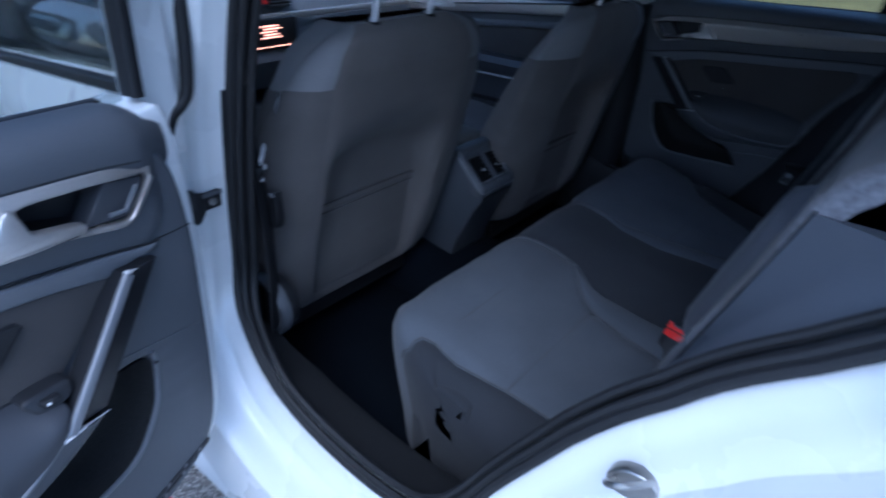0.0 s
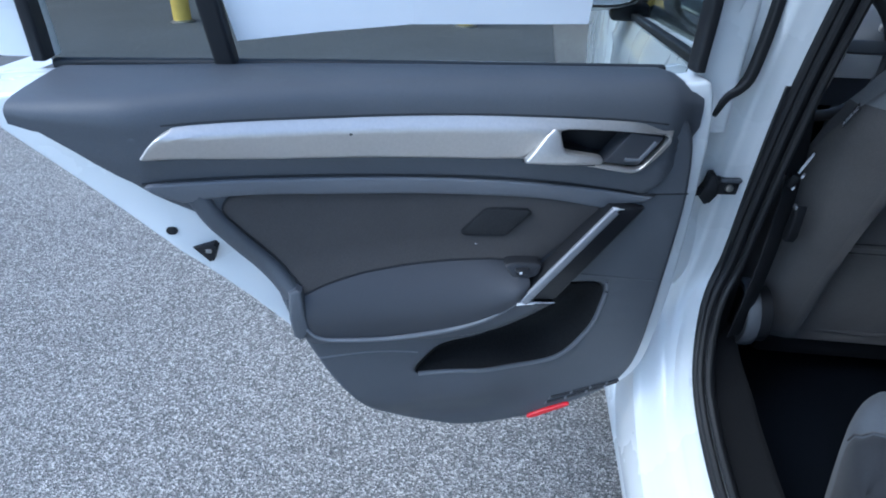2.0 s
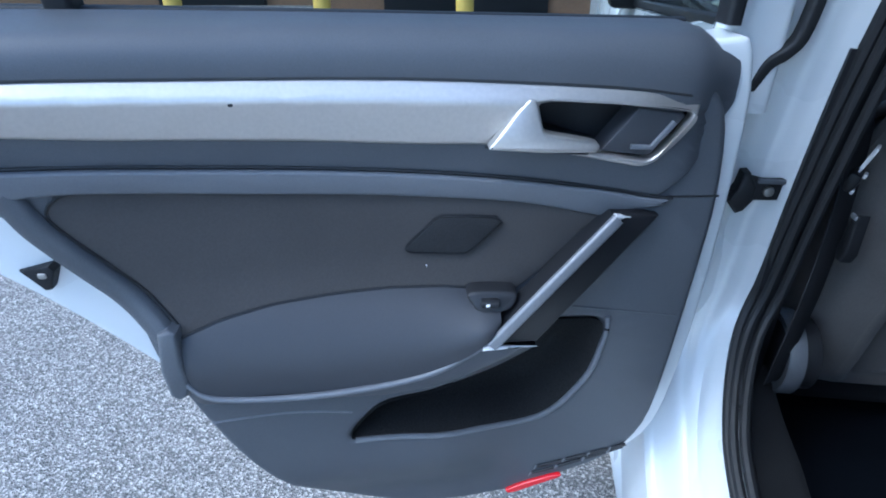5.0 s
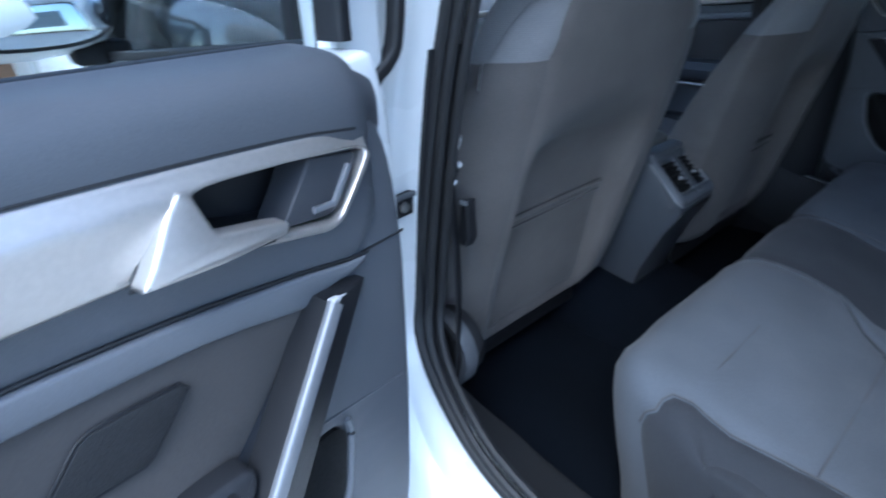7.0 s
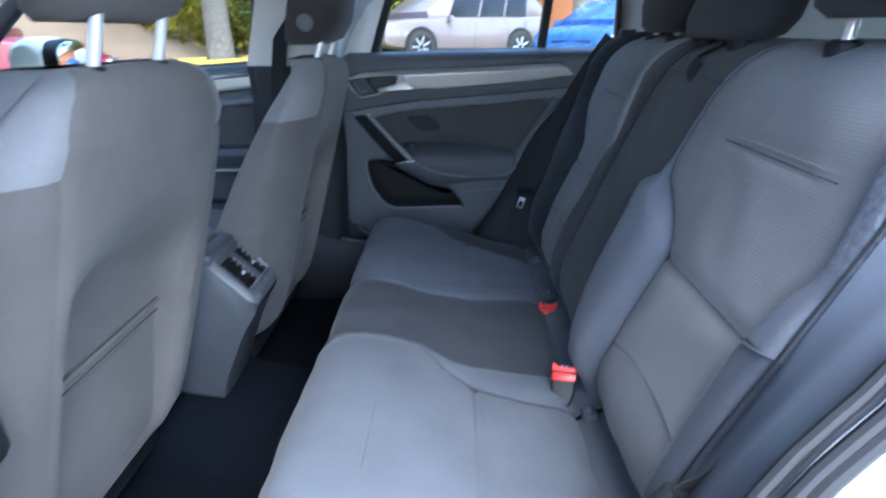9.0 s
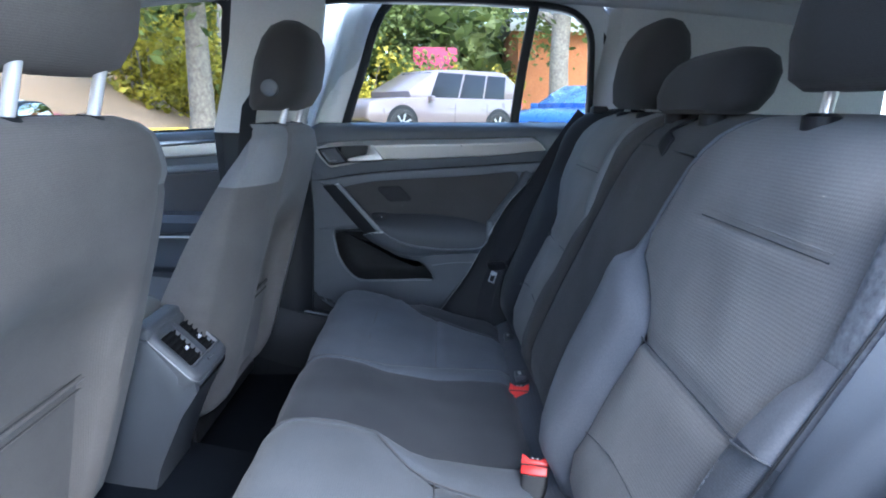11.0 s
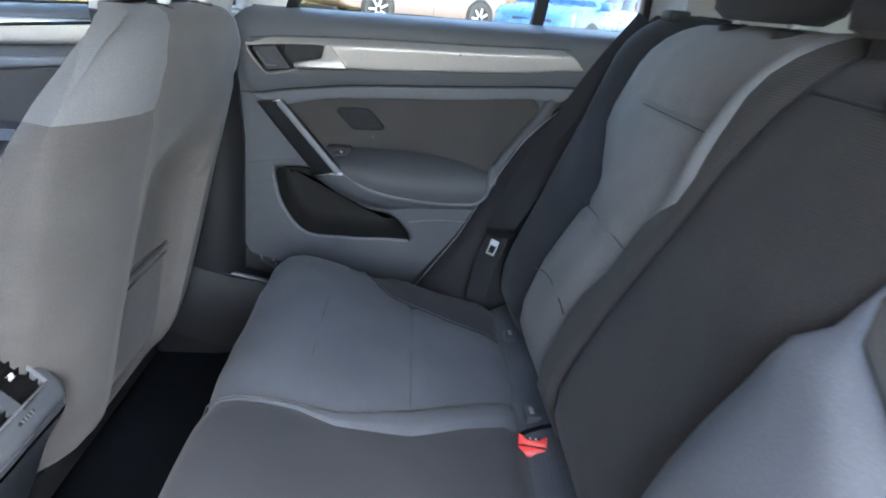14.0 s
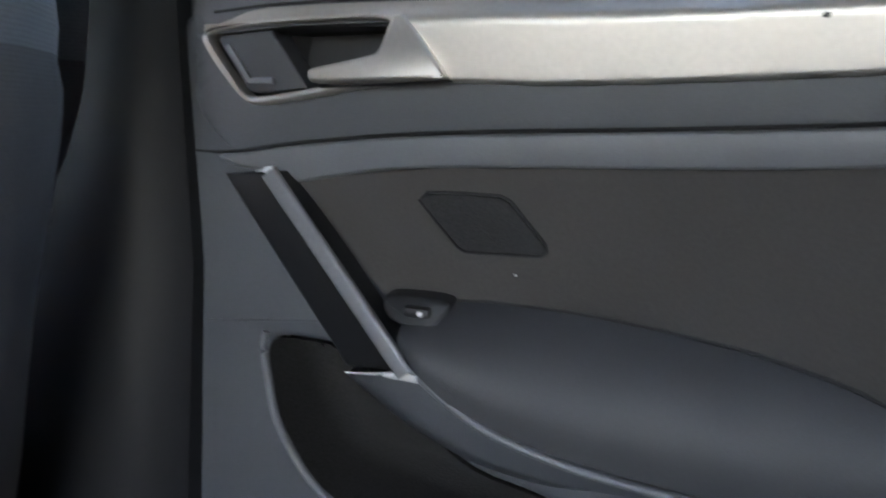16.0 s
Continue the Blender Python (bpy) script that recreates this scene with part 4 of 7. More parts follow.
    inner = [(0.703, 0.955), (0.703, 1.05), (0.69, 1.18), (0.665, 1.27), (0.60, 1.293), (0.45, 1.30), (0.2, 1.30), (0.0, 1.29), (-0.08, 1.27), (-0.125, 1.22), (-0.14, 1.12), (-0.148, 0.975)]
    part("frame_trim", sweep([(side * (lean_x(z) - 0.002), y, z) for y, z in spline(inner, 4, False)], rounded(0.016, 0.03, 0.005), up=(1, 0, 0)), PLASTIC_DARK, door, "black window frame trim")
    part("window_bar", sweep([(side * lean_x(0.955), 0.078, 0.955), (side * lean_x(1.13), 0.060, 1.13), (side * lean_x(1.30), 0.038, 1.30)], rounded(0.026, 0.03, 0.006), up=(1, 0, 0)), PLASTIC_DARK, door, "black window divider bar")
    part("glass_seal", sweep([(side * 0.806, -0.14, 0.967), (side * 0.806, 0.2, 0.963), (side * 0.806, 0.66, 0.954)], rounded(0.016, 0.012, 0.004)), RUBBER, door)
    outline = [(0.70, 0.94), (0.70, 1.06), (0.685, 1.2), (0.66, 1.29), (0.4, 1.31), (0.0, 1.30), (-0.12, 1.24), (-0.15, 0.96)]
    # Right pane is tinted lighter than the left to brighten the view beyond.
    pane = part("window_pane", plate(outline, lambda u, v, d: (side * (lean_x(v) + 0.016 + d), u, v), 0.004, 0.001), GLASS_TINT if side < 0 else GLASS_VIEW, door, "tinted door glass")
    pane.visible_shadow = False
    # outer handle and the outer skin's lower sweep
    part("outer_handle", sweep(spline([(side * 0.878, -0.02, 0.83), (side * 0.91, 0.02, 0.835), (side * 0.91, 0.16, 0.835), (side * 0.878, 0.20, 0.83)], 4, False), rounded(0.02, 0.03, 0.008)), WHITE, door)
    return door


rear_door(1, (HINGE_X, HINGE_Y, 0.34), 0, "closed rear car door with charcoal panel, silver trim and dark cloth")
left_door = rear_door(-1, (-HINGE_X, HINGE_Y, 0.34), -DOOR_OPEN, "open white rear car door with charcoal panel and silver trim")

# price sheet taped inside the glass of the open door
c, s = math.cos(radians(DOOR_OPEN)), math.sin(radians(DOOR_OPEN))


def swung(x, y, z):
    """A place on the left door when shut, carried round with the open door."""
    a, b = x + HINGE_X, y - HINGE_Y
    return (-HINGE_X + c * a + s * b, HINGE_Y - s * a + c * b, z)


sheet = thing("window_sheet", "white printed paper sheets taped on the open door's glass", "paper", swung(-0.80, 0.3, 1.05))
for nm, pts in (("sheet", [(0.092, 0.994), (0.20, 1.005), (0.322, 1.015), (0.322, 1.20), (0.06, 1.20)]), ("sheet", [(0.318, 1.0145), (0.545, 1.0145), (0.548, 1.20), (0.318, 1.20)])):
    off = 0.0008 if pts[0][0] > 0.3 else 0
    part(nm, plate(pts, lambda u, v, d: swung(-(0.803 - 0.10 * smooth01((v - 0.97) / 0.6) - off + d), u, v), 0.0006, 0.0002, steps=1), PAPER, sheet, smooth=0)
for z0, y0, y1 in ((1.032, 0.115, 0.30), (1.036, 0.12, 0.305), (1.043, 0.115, 0.31), (1.052, 0.115, 0.27), (1.058, 0.12, 0.29), (1.066, 0.12, 0.30), (1.08, 0.12, 0.25)):
    x0 = 0.8005 - 0.10 * smooth01((z0 - 0.97) / 0.6)
    part("ink_bar", plate([(y0, z0), (y1, z0 + 0.005), (y1, z0 + 0.0062), (y0, z0 + 0.0012)], lambda u, v, d: swung(-(x0 + d), u, v), 0.0004, 0.0001, steps=1), INK, sheet, smooth=0)


def front_door(side, label):
    door = thing("car_front_door", label, "car door", (side * 0.87, 1.9, 0.34), "front doors of the car")
    skin = [(0.770, 0.30), (0.768, 0.60), (0.762, 0.85), (0.745, 0.945), (1.2, 0.93), (1.7, 0.905), (1.93, 0.885), (1.96, 0.7), (1.94, 0.35), (1.85, 0.28)]
    # outer skin with a waist crease
    rings = []
    for k in range(13):
        y = 0.772 + (1.95 - 0.772) * k / 12
        top = 0.940 - 0.075 * k / 12
        rings.append([(side * x, y, z) for x, z in ((0.855, top + 0.004), (0.875, top - 0.01), (0.888, top - 0.06), (0.893, 0.80), (0.886, 0.77), (0.889, 0.6), (0.882, 0.42), (0.87, 0.36), (0.868, 0.30), (0.84, 0.29), (0.80, 0.3), (0.80, top))])
    part("door_skin", loft(rings), WHITE, door, "white outer door skin")
    part("belt_moulding", sweep([(side * 0.868, 0.76, 0.943), (side * 0.868, 1.93, 0.870)], rounded(0.02, 0.016, 0.004)), RUBBER, door, "black window moulding")
    # inner lining
    panel = [(0.93, 0.25), (0.93, 0.92), (1.3, 0.892), (1.8, 0.868), (1.96, 0.82), (1.96, 0.25)]
    part("door_panel", plate(panel, lambda u, v, d: (side * (0.765 + d), u, v), 0.03, 0.008), PLASTIC, door, "charcoal plastic door panel")
    rings = []
    for y in (0.93, 1.0, 1.1, 1.2, 1.3, 1.4, 1.5, 1.6, 1.7, 1.8, 1.93):
        top = table(y, (0.93, 0.935), (1.35, 0.903), (1.93, 0.875))
        rings.append(spline([(side * x, y, top + z) for x, z in ((0.80, -0.004), (0.775, 0.0), (0.760, -0.006), (0.751, -0.016), (0.753, -0.027), (0.79, -0.03))], 3))
    part("window_ledge", loft(rings), PLASTIC, door, "soft charcoal window ledge")
    trim = spline([(0.932, 0.885), (0.942, 0.901), (0.98, 0.905), (1.31, 0.885), (1.6, 0.862), (1.85, 0.83), (1.87, 0.80), (1.6, 0.81), (1.285, 0.836), (0.976, 0.860), (0.945, 0.868)], 4)
    part("silver_trim", plate(trim, lambda u, v, d: (side * (0.740 + d), u, v), 0.022, 0.007, steps=4), SILVER, door, "brushed silver trim strip")
    strip = [(0.94, 0.838), (1.3, 0.808), (1.7, 0.775), (1.7, 0.755), (1.3, 0.787), (0.94, 0.820)]
    # Same lighter tone in place of a lit bevel.
    part("accent_strip", plate(strip, lambda u, v, d: (side * (0.752 + d), u, v), 0.012, 0.004), PLASTIC_LIGHT, door)
    part("cloth_insert", plate([(0.95, 0.814), (1.3, 0.782), (1.6, 0.752), (1.55, 0.66), (0.96, 0.66)], lambda u, v, d: (side * (0.758 + d), u, v), 0.008, 0.003), CLOTH_DOOR, door)
    arm = [[(side * x, y, z) for x, z in ((0.76, 0.692), (0.71, 0.687), (0.695, 0.667), (0.70, 0.635), (0.76, 0.62))] for y in (0.96, 1.0, 1.3, 1.55, 1.6)]
    part("armrest", loft(arm), ARM_VINYL, door, "padded dark armrest")
    part("armrest_line", sweep([(side * 0.70, 0.97, 0.623), (side * 0.70, 1.58, 0.621)], rounded(0.006, 0.006, 0.002)), SILVER, door)
    part("door_handle", plate(spline([(1.47, 0.832), (1.49, 0.865), (1.505, 0.862), (1.52, 0.845), (1.58, 0.838), (1.57, 0.826)], 4), lambda u, v, d: (side * (0.732 + d), u, v), 0.012, 0.004), SILVER, door)
    part("map_pocket", box(*sorted((side * 0.70, side * 0.765)), 1.0, 1.75, 0.34, 0.52, 0.02), PLASTIC_DARK, door)
    # window frame and glass
    fr = [(0.925, 0.91), (0.915, 1.05), (0.90, 1.2), (0.89, 1.28), (0.95, 1.312), (1.15, 1.30), (1.35, 1.255), (1.6, 1.14), (1.9, 0.89)]
    lean_x = lambda z: 0.80 - 0.10 * smooth01((z - 0.97) / 0.6)
    part("window_frame", sweep([(side * (lean_x(z) + 0.01), y, z) for y, z in spline(fr, 4, False)], rounded(0.05, 0.04, 0.012), up=(1, 0, 0)), PLASTIC_DARK, door, "black window frame")
    outline = [(0.93, 0.885), (0.92, 1.1), (0.90, 1.29), (1.15, 1.30), (1.35, 1.25), (1.6, 1.13), (1.88, 0.865)]
    pane = part("window_pane", loft([[(side * (0.817 - 0.19 * (v - 0.95) + d), u, v) for u, v in outline] for d in (0, 0.004)]), GLASS_VIEW, door, "lightly tinted door glass", smooth=0)
    pane.visible_shadow = False
    # wing mirror
    lift = 0.022 if side < 0 else 0.0
    body = [[(side * (0.855 + 0.275 * t), 1.70 + dy * k, 0.948 + lift - 0.012 * t + dz * k) for dy, dz in [(0.078 * math.cos(a), 0.070 * math.sin(a)) for a in [2 * math.pi * j / 18 for j in range(18)]]] for t, k in ((0, 0.6), (0.06, 0.85), (0.2, 1.0), (0.5, 1.06), (0.8, 0.98), (0.93, 0.8), (1.0, 0.45))]
    hous = part("mirror_housing", loft(body), WHITE, door, "white wing mirror housing")
    glass = [(side * 0.992 + 0.124 * math.copysign(abs(math.cos(a)) ** 0.75, math.cos(a)), 0.948 + lift + 0.053 * math.copysign(abs(math.sin(a)) ** 0.75, math.sin(a))) for a in [2 * math.pi * j / 28 for j in range(28)]]
    part("mirror_rim", plate(offset_loop(glass, 0.007), lambda u, v, d: (u, 1.622 + d + side * (u - side * 0.99) * 0.18 + 0.12 * (v - 0.948), v), 0.06, 0.006), PLASTIC_DARK, hous)
    part("mirror_glass", plate(glass, lambda u, v, d: (u, 1.619 + d + side * (u - side * 0.99) * 0.18 + 0.12 * (v - 0.948), v), 0.004, 0.001), MIRROR, hous, "mirror glass")
    part("mirror_foot", box(*sorted((side * 0.83, side * 0.93)), 1.66, 1.74, 0.872, 0.915, 0.012), PLASTIC_DARK, hous)
    return door


front_door(1, "closed front passenger door with charcoal panel and silver trim")
front_door(-1, "closed white front driver door with wing mirror")

# ---------- front seats ----------
def front_seat(cx, d, rest_up, label):
    """cx: middle; the back's rear face lies on y = d - 0.275 z."""
    seat = thing("front_car_seat", label, "car seat", (cx, d + 0.2, 0.2), "front seats of the car")
    fr = [-1, -0.98, -0.94, -0.88, -0.80, -0.72, -0.66, -0.62, -0.58, -0.42, -0.2, 0, 0.2, 0.42, 0.58, 0.62, 0.66, 0.72, 0.80, 0.88, 0.94, 0.98, 1]
    outer = -1 if cx < 0 else 1
    inner = 0.08 if cx < 0 else 0.0
    squeeze = 0.92 if cx < 0 else 0.76
    half_line = flow((0.335, 0.22), (0.38, 0.262), (0.5, 0.278), (0.62, 0.288), (0.8, 0.290), (0.87, 0.273), (0.92, 0.253), (0.95, 0.233), (0.972, 0.208), (0.988, 0.172), (0.998, 0.13))
    seam_line = flow((0.335, 0.17), (0.6, 0.19), (0.86, 0.19), (0.92, 0.183), (0.96, 0.166), (0.985, 0.142), (0.998, 0.12))
    split = 0.888 if cx < 0 else 0.852
    scoop = lambda z, a: 0.060 * min(max((0.850 - 0.05 * (a / 0.62) ** 2 - z) / 0.112, 0), 1) ** 2.2 - 0.020 * smooth01((0.70 - z) / 0.33)
    low_of = lambda z: z if z < 0.87 else 0.87 + (z - 0.87) * squeeze
    rows = []
    zs = (0.335, 0.35, 0.38, 0.43, 0.50, 0.56, 0.62, 0.68, 0.71, 0.73, 0.745, 0.76, 0.775, 0.79, 0.805, 0.82, 0.835, 0.850, 0.854, 0.87, 0.886, 0.890, 0.905, 0.92, 0.936, 0.95, 0.962, 0.972, 0.981, 0.988, 0.994, 0.998)
    for z in zs:
        half = half_line(z)
        deep = table(z, (0.335, 0.06), (0.38, 0.10), (0.6, 0.12), (0.8, 0.115), (0.92, 0.10), (0.972, 0.075), (0.998, 0.03))
        lean = table(z, (0.335, 0.03), (0.36, 0.008), (0.4, 0.0), (0.92, 0.0), (0.972, 0.012), (0.988, 0.024), (0.998, 0.045))
        flare = 0.10 - 0.10 * smooth01((z - 0.45) / 0.25)
        seam_u = min(seam_line(z) * (1 if cx < 0 else 0.82), half * 0.94)
        ring = []
        for f in fr:
            a = abs(f)
            w = lean + 0.055 * max(0, (a - 0.6) / 0.4) ** 3
            w += scoop(z, a) * (1 - smooth01((a - 0.54) / 0.14)) * smooth01((z - 0.33) / 0.05)
            w += 0.003 * (abs(a - 0.72) < 0.01) + 0.003 * (abs(z - split) < 0.0035 and a > 0.7)
            across = math.copysign(a / 0.72 * seam_u if a <= 0.72 else seam_u + (a - 0.72) / 0.28 * (half - seam_u), f)
            ring.append((across * (1 + flare * smooth01((outer * f - 0.3) / 0.7) + inner * smooth01((-outer * f - 0.3) / 0.7)), w + 0.03 * max(0, (outer * f - 0.75) / 0.25) ** 2))
        side_deep = table(z, (0.335, 0.10), (0.5, 0.145), (0.63, 0.135), (0.75, 0.105), (0.86, 0.072), (0.92, 0.055), (0.972, 0.035), (0.998, 0.025))
        deep = min(deep, side_deep)
        right, left = (half * (1 + flare if outer > 0 else 1 + inner)), (half * (1 + flare if outer < 0 else 1 + inner))
        ring += [(right, lean + side_deep * 0.8), (right * 0.95, lean + side_deep + 0.02), (right * 0.78, lean + side_deep + 0.02), (half * 0.6, lean + deep + 0.01), (-half * 0.6, lean + deep + 0.01), (-left * 0.78, lean + side_deep + 0.02), (-left * 0.95, lean + side_deep + 0.02), (-left, lean + side_deep * 0.8)]
        rows.append([(cx + u, d - 0.275 * low_of(z) + w, low_of(z)) for u, w in ring])
    n = len(rows[0])
    groups = {"back_panel": [], "side_cover": [], "shoulder_cover": []}
    for i in range(len(rows) - 1):
        for j in range(n):
            f = (fr[j] + fr[j + 1]) / 2 if j < len(fr) - 1 else 2
            key = "back_panel" if abs(f) < 0.72 else ("shoulder_cover" if zs[i] >= split - 0.001 else "side_cover")
            groups[key].append((i * n + j, i * n + (j + 1) % n, (i + 1) * n + (j + 1) % n, (i + 1) * n + j))
    verts = [v for r in rows for v in r]
    groups["side_cover"].append(tuple(range(n)))
    groups["shoulder_cover"].append(tuple(range((len(rows) - 1) * n, len(rows) * n)))
    for key, mat, lab in (("back_panel", SEAT_BACK, "charcoal knit back panel"), ("side_cover", SEAT_SIDE_FRONT, "dark cloth side cover"), ("shoulder_cover", SEAT_PATCH, "grey cloth shoulder")):
        used = sorted({i for f in groups[key] for i in f})
        back = {v: k for k, v in enumerate(used)}
        part(key, mesh([verts[i] for i in used], [tuple(back[i] for i in f) for f in groups[key]]), mat, seat, lab, smooth=60)
    drop = 0.0 if cx < 0 else 0.045
    face = lambda u, v, dd: (cx + u, d - 0.275 * (v - drop) + scoop(v - drop, 0.3) - 0.0075 + dd, v - drop)
    # map pocket on the back: a sewn flap with a double hem
    rows_v = [0.38 + 0.025 * k for k in range(9)]
    pocket = part("back_pocket", plate(spline([(-0.165, 0.37 + drop), (-0.168, 0.5), (-0.166, 0.598), (-0.10, 0.606), (0.0, 0.61), (0.10, 0.606), (0.166, 0.598), (0.168, 0.5), (0.165, 0.37 + drop), (0.0, 0.362 + drop)], 4), face, 0.01, 0.004, rows=rows_v), SEAT_BACK, seat, "sewn map pocket")
    for z0, r in ((0.603, 0.0045), (0.586, 0.0032)):
        hem = [face(u, z0, 0) for u in [-0.164 + 0.0328 * k for k in range(11)]]
        part("hem", tube(hem, r, 6), SEAT_BACK, pocket)
    for z0 in (0.610, 0.588):
        part("hem_gap", sweep([face(u, z0, -0.001) for u in [-0.16 + 0.032 * k for k in range(11)]], rounded(0.0024, 0.0020, 0.0008)), HEADREST, pocket)
    # cushion, base and runners
    cush = []
    for y, z0, z1, h in ((-0.02, 0.36, 0.46, 0.2), (0.03, 0.32, 0.50, 0.245), (0.2, 0.31, 0.50, 0.255), (0.42, 0.32, 0.52, 0.255), (0.49, 0.35, 0.51, 0.24), (0.52, 0.39, 0.46, 0.2)):
        cush.append([(cx + u * h, d - 0.11 + y + 0.06, z) for u, z in ((-1, z0 + 0.02), (-1, z1 + 0.015), (-0.85, z1 + 0.03), (-0.6, z1), (0, z1 - 0.01), (0.6, z1), (0.85, z1 + 0.03), (1, z1 + 0.015), (1, z0 + 0.02), (0, z0))])
    part("seat_cushion", loft(cush), SEAT_SIDE_FRONT, seat, "dark cloth cushion")
    part("seat_pan", box(cx - 0.21, cx + 0.21, d - 0.04, d + 0.38, 0.27, 0.33, 0.015), PLASTIC_DARK, seat)
    for u in (-0.19, 0.19):
        part("seat_rail", box(cx + u - 0.022, cx + u + 0.022, d + 0.06, d + 0.42, 0.198, 0.225, 0.006), PLASTIC_DARK, seat, "black seat rail")
    # round recliner covers with a bright ring
    if cx < 0:
        spot = (cx - 0.314, d - 0.141, 0.455)
        cover = part("recliner_cover", turned([(0.01, 0.010), (0.046, 0.009), (0.055, 0.005), (0.058, 0.0), (0.057, -0.04)], spot, (-1, 0, 0), 28), PLASTIC_DARK, seat, "black round recliner cover")
        part("cover_ring", turned([(0.056, 0.007), (0.063, 0.009), (0.067, 0.004), (0.067, -0.014), (0.056, -0.014)], spot, (-1, 0, 0), 28), PLASTIC, cover, "grey ring")
        # bits on the outer side of the backrest and cushion
        lever = plate([(0.752, 0.716), (0.764, 0.712), (0.772, 0.66), (0.768, 0.645), (0.756, 0.645), (0.748, 0.66)], lambda u, v, dd: (cx - 0.306 + dd, u + d - 0.948, v), 0.016, 0.004)
        grip = part("side_lever", lever, PLASTIC_DARK, seat, "black backrest lever")
        part("lever_tip", box(cx - 0.3075, cx - 0.3035, d - 0.948 + 0.752, d - 0.948 + 0.765, 0.708, 0.7155, 0.002), SATIN, grip)
        tm = Matrix.Translation((cx - 0.277, d - 0.196, 0.874)) @ Matrix((Vector((0.62, 0.42, 0.66)).normalized(), Vector((-0.50, -0.35, 0.70)).normalized(), Vector((-0.60, -0.78, 0.15)).normalized())).transposed().to_4x4()
        tag = part("bag_tag", moved(box(-0.020, 0.020, -0.008, 0.008, -0.004, 0.0, 0.0008), tm), HEADREST, seat, "small dark sewn tag with white letters")
        curve = bpy.data.curves.new("tag_letters", "FONT")
        curve.body, curve.size, curve.align_x, curve.align_y, curve.extrude = "AIRBAG", 0.0105, "CENTER", "CENTER", 0.0002
        holder = bpy.data.objects.new("tag_letters", curve)
        letters = bmesh.new()
        letters.from_mesh(holder.to_mesh())
        holder.to_mesh_clear()
        bpy.data.objects.remove(holder)
        part("tag_letters", moved(letters, tm @ Matrix.Translation((0, 0, 0.0006))), PAPER, tag, "white letters", smooth=0)
    # head restraint on two chrome posts
    rest = []
    hz = rest_up
    for t, w, dp, sh in ((0.0, 0.095, 0.03, 0.01), (0.012, 0.115, 0.045, 0.0), (0.05, 0.128, 0.052, -0.004), (0.10, 0.125, 0.052, 0.0), (0.145, 0.112, 0.046, 0.004), (0.172, 0.092, 0.034, 0.008), (0.185, 0.06, 0.016, 0.012)):
        yc = d - 0.275 * (hz + t) + 0.075 + sh
        w, dp = w * 1.06, dp * (1.25 if cx > 0 else 1.1)
        rest.append([(cx + w * math.copysign(abs(math.cos(a)) ** 0.6, math.cos(a)), yc + dp * math.copysign(abs(math.sin(a)) ** 0.75, math.sin(a)), hz + t) for a in [2 * math.pi * k / 28 for k in range(28)]])
    # Passenger restraint is coloured darker than the driver's.
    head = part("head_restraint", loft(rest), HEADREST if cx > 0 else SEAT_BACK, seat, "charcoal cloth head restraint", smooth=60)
    for u in (-0.075, 0.075):
        part("post", tube([(cx + u, d - 0.275 * 0.94 + 0.048, 0.94), (cx + u, d - 0.275 * (hz + 0.03) + 0.048, hz + 0.03)], 0.0075, 12), CHROME, head, "chrome post")
        part("post_collar", turned([(0.017, -0.012), (0.017, 0.001), (0.014, 0.005), (0.008, 0.005)], (cx + u, d - 0.275 * low_of(0.99) + 0.050, low_of(0.994)), (0, -0.1, 1), 16), PLASTIC_DARK, seat)
    part("release_button", turned([(0.004, 0.006), (0.013, 0.006), (0.017, 0.003), (0.018, -0.006)], (cx - 0.135, d - 0.275 * (hz + 0.045) + 0.075, hz + 0.045), (-1, 0, 0), 20), PLASTIC, head, "round grey release button")
    return seat


SEAT_SIDE_FRONT = material("charcoal_side_cloth", (0.108, 0.1, 0.096), 0.92, grain=0.07, grain_scale=420, sheen=0.1, weave=("Z", 130, 0.07), stain=0.12, stain_scale=9, specular=0.15)
front_seat(-0.352, 0.948, 1.034, "charcoal cloth driver seat with map pocket and head restraint")
front_seat(0.36, 0.857, 0.995, "charcoal cloth passenger seat with black head restraint")


# ---------- rear bench ----------
def strip_mesh(rows, place, left, right, cols, crown, dip=None):
    """A padded strip between two lines: rows of v, place(x, v, height)."""
    verts, faces = [], []
    for i, v in enumerate(rows):
        a, b = left(v), right(v)
        for k in range(cols + 1):
            t = k / cols
            x = a + (b - a) * t
            h = crown * min(1, abs(b - a) / 0.09) * (1 - (2 * t - 1) ** 4) - 0.003 * (t in (0, 1)) + (0 if t in (0, 1) else ripple(x, v if v < 1.5 else 0.025 * v))
            if dip:
                h -= dip(x, v)
            verts.append(place(x, v, h))
    for i in range(len(rows) - 1):
        for k in range(cols):
            faces.append((i * (cols + 1) + k, i * (cols + 1) + k + 1, (i + 1) * (cols + 1) + k + 1, (i + 1) * (cols + 1) + k))
    return mesh(verts, faces)


PROFILE = [(0.129, 0.368), (0.132, 0.402), (0.155, 0.4150), (0.22, 0.43), (0.27, 0.444), (0.29, 0.450), (0.30, 0.4525), (0.31, 0.455), (0.34, 0.463), (0.40, 0.478), (0.44, 0.488), (0.452, 0.491), (0.464, 0.4935), (0.50, 0.501),
           (0.53, 0.503), (0.552, 0.498), (0.568, 0.483), (0.576, 0.46), (0.576, 0.43), (0.570, 0.39), (0.560, 0.34), (0.548, 0.28), (0.54, 0.205)]


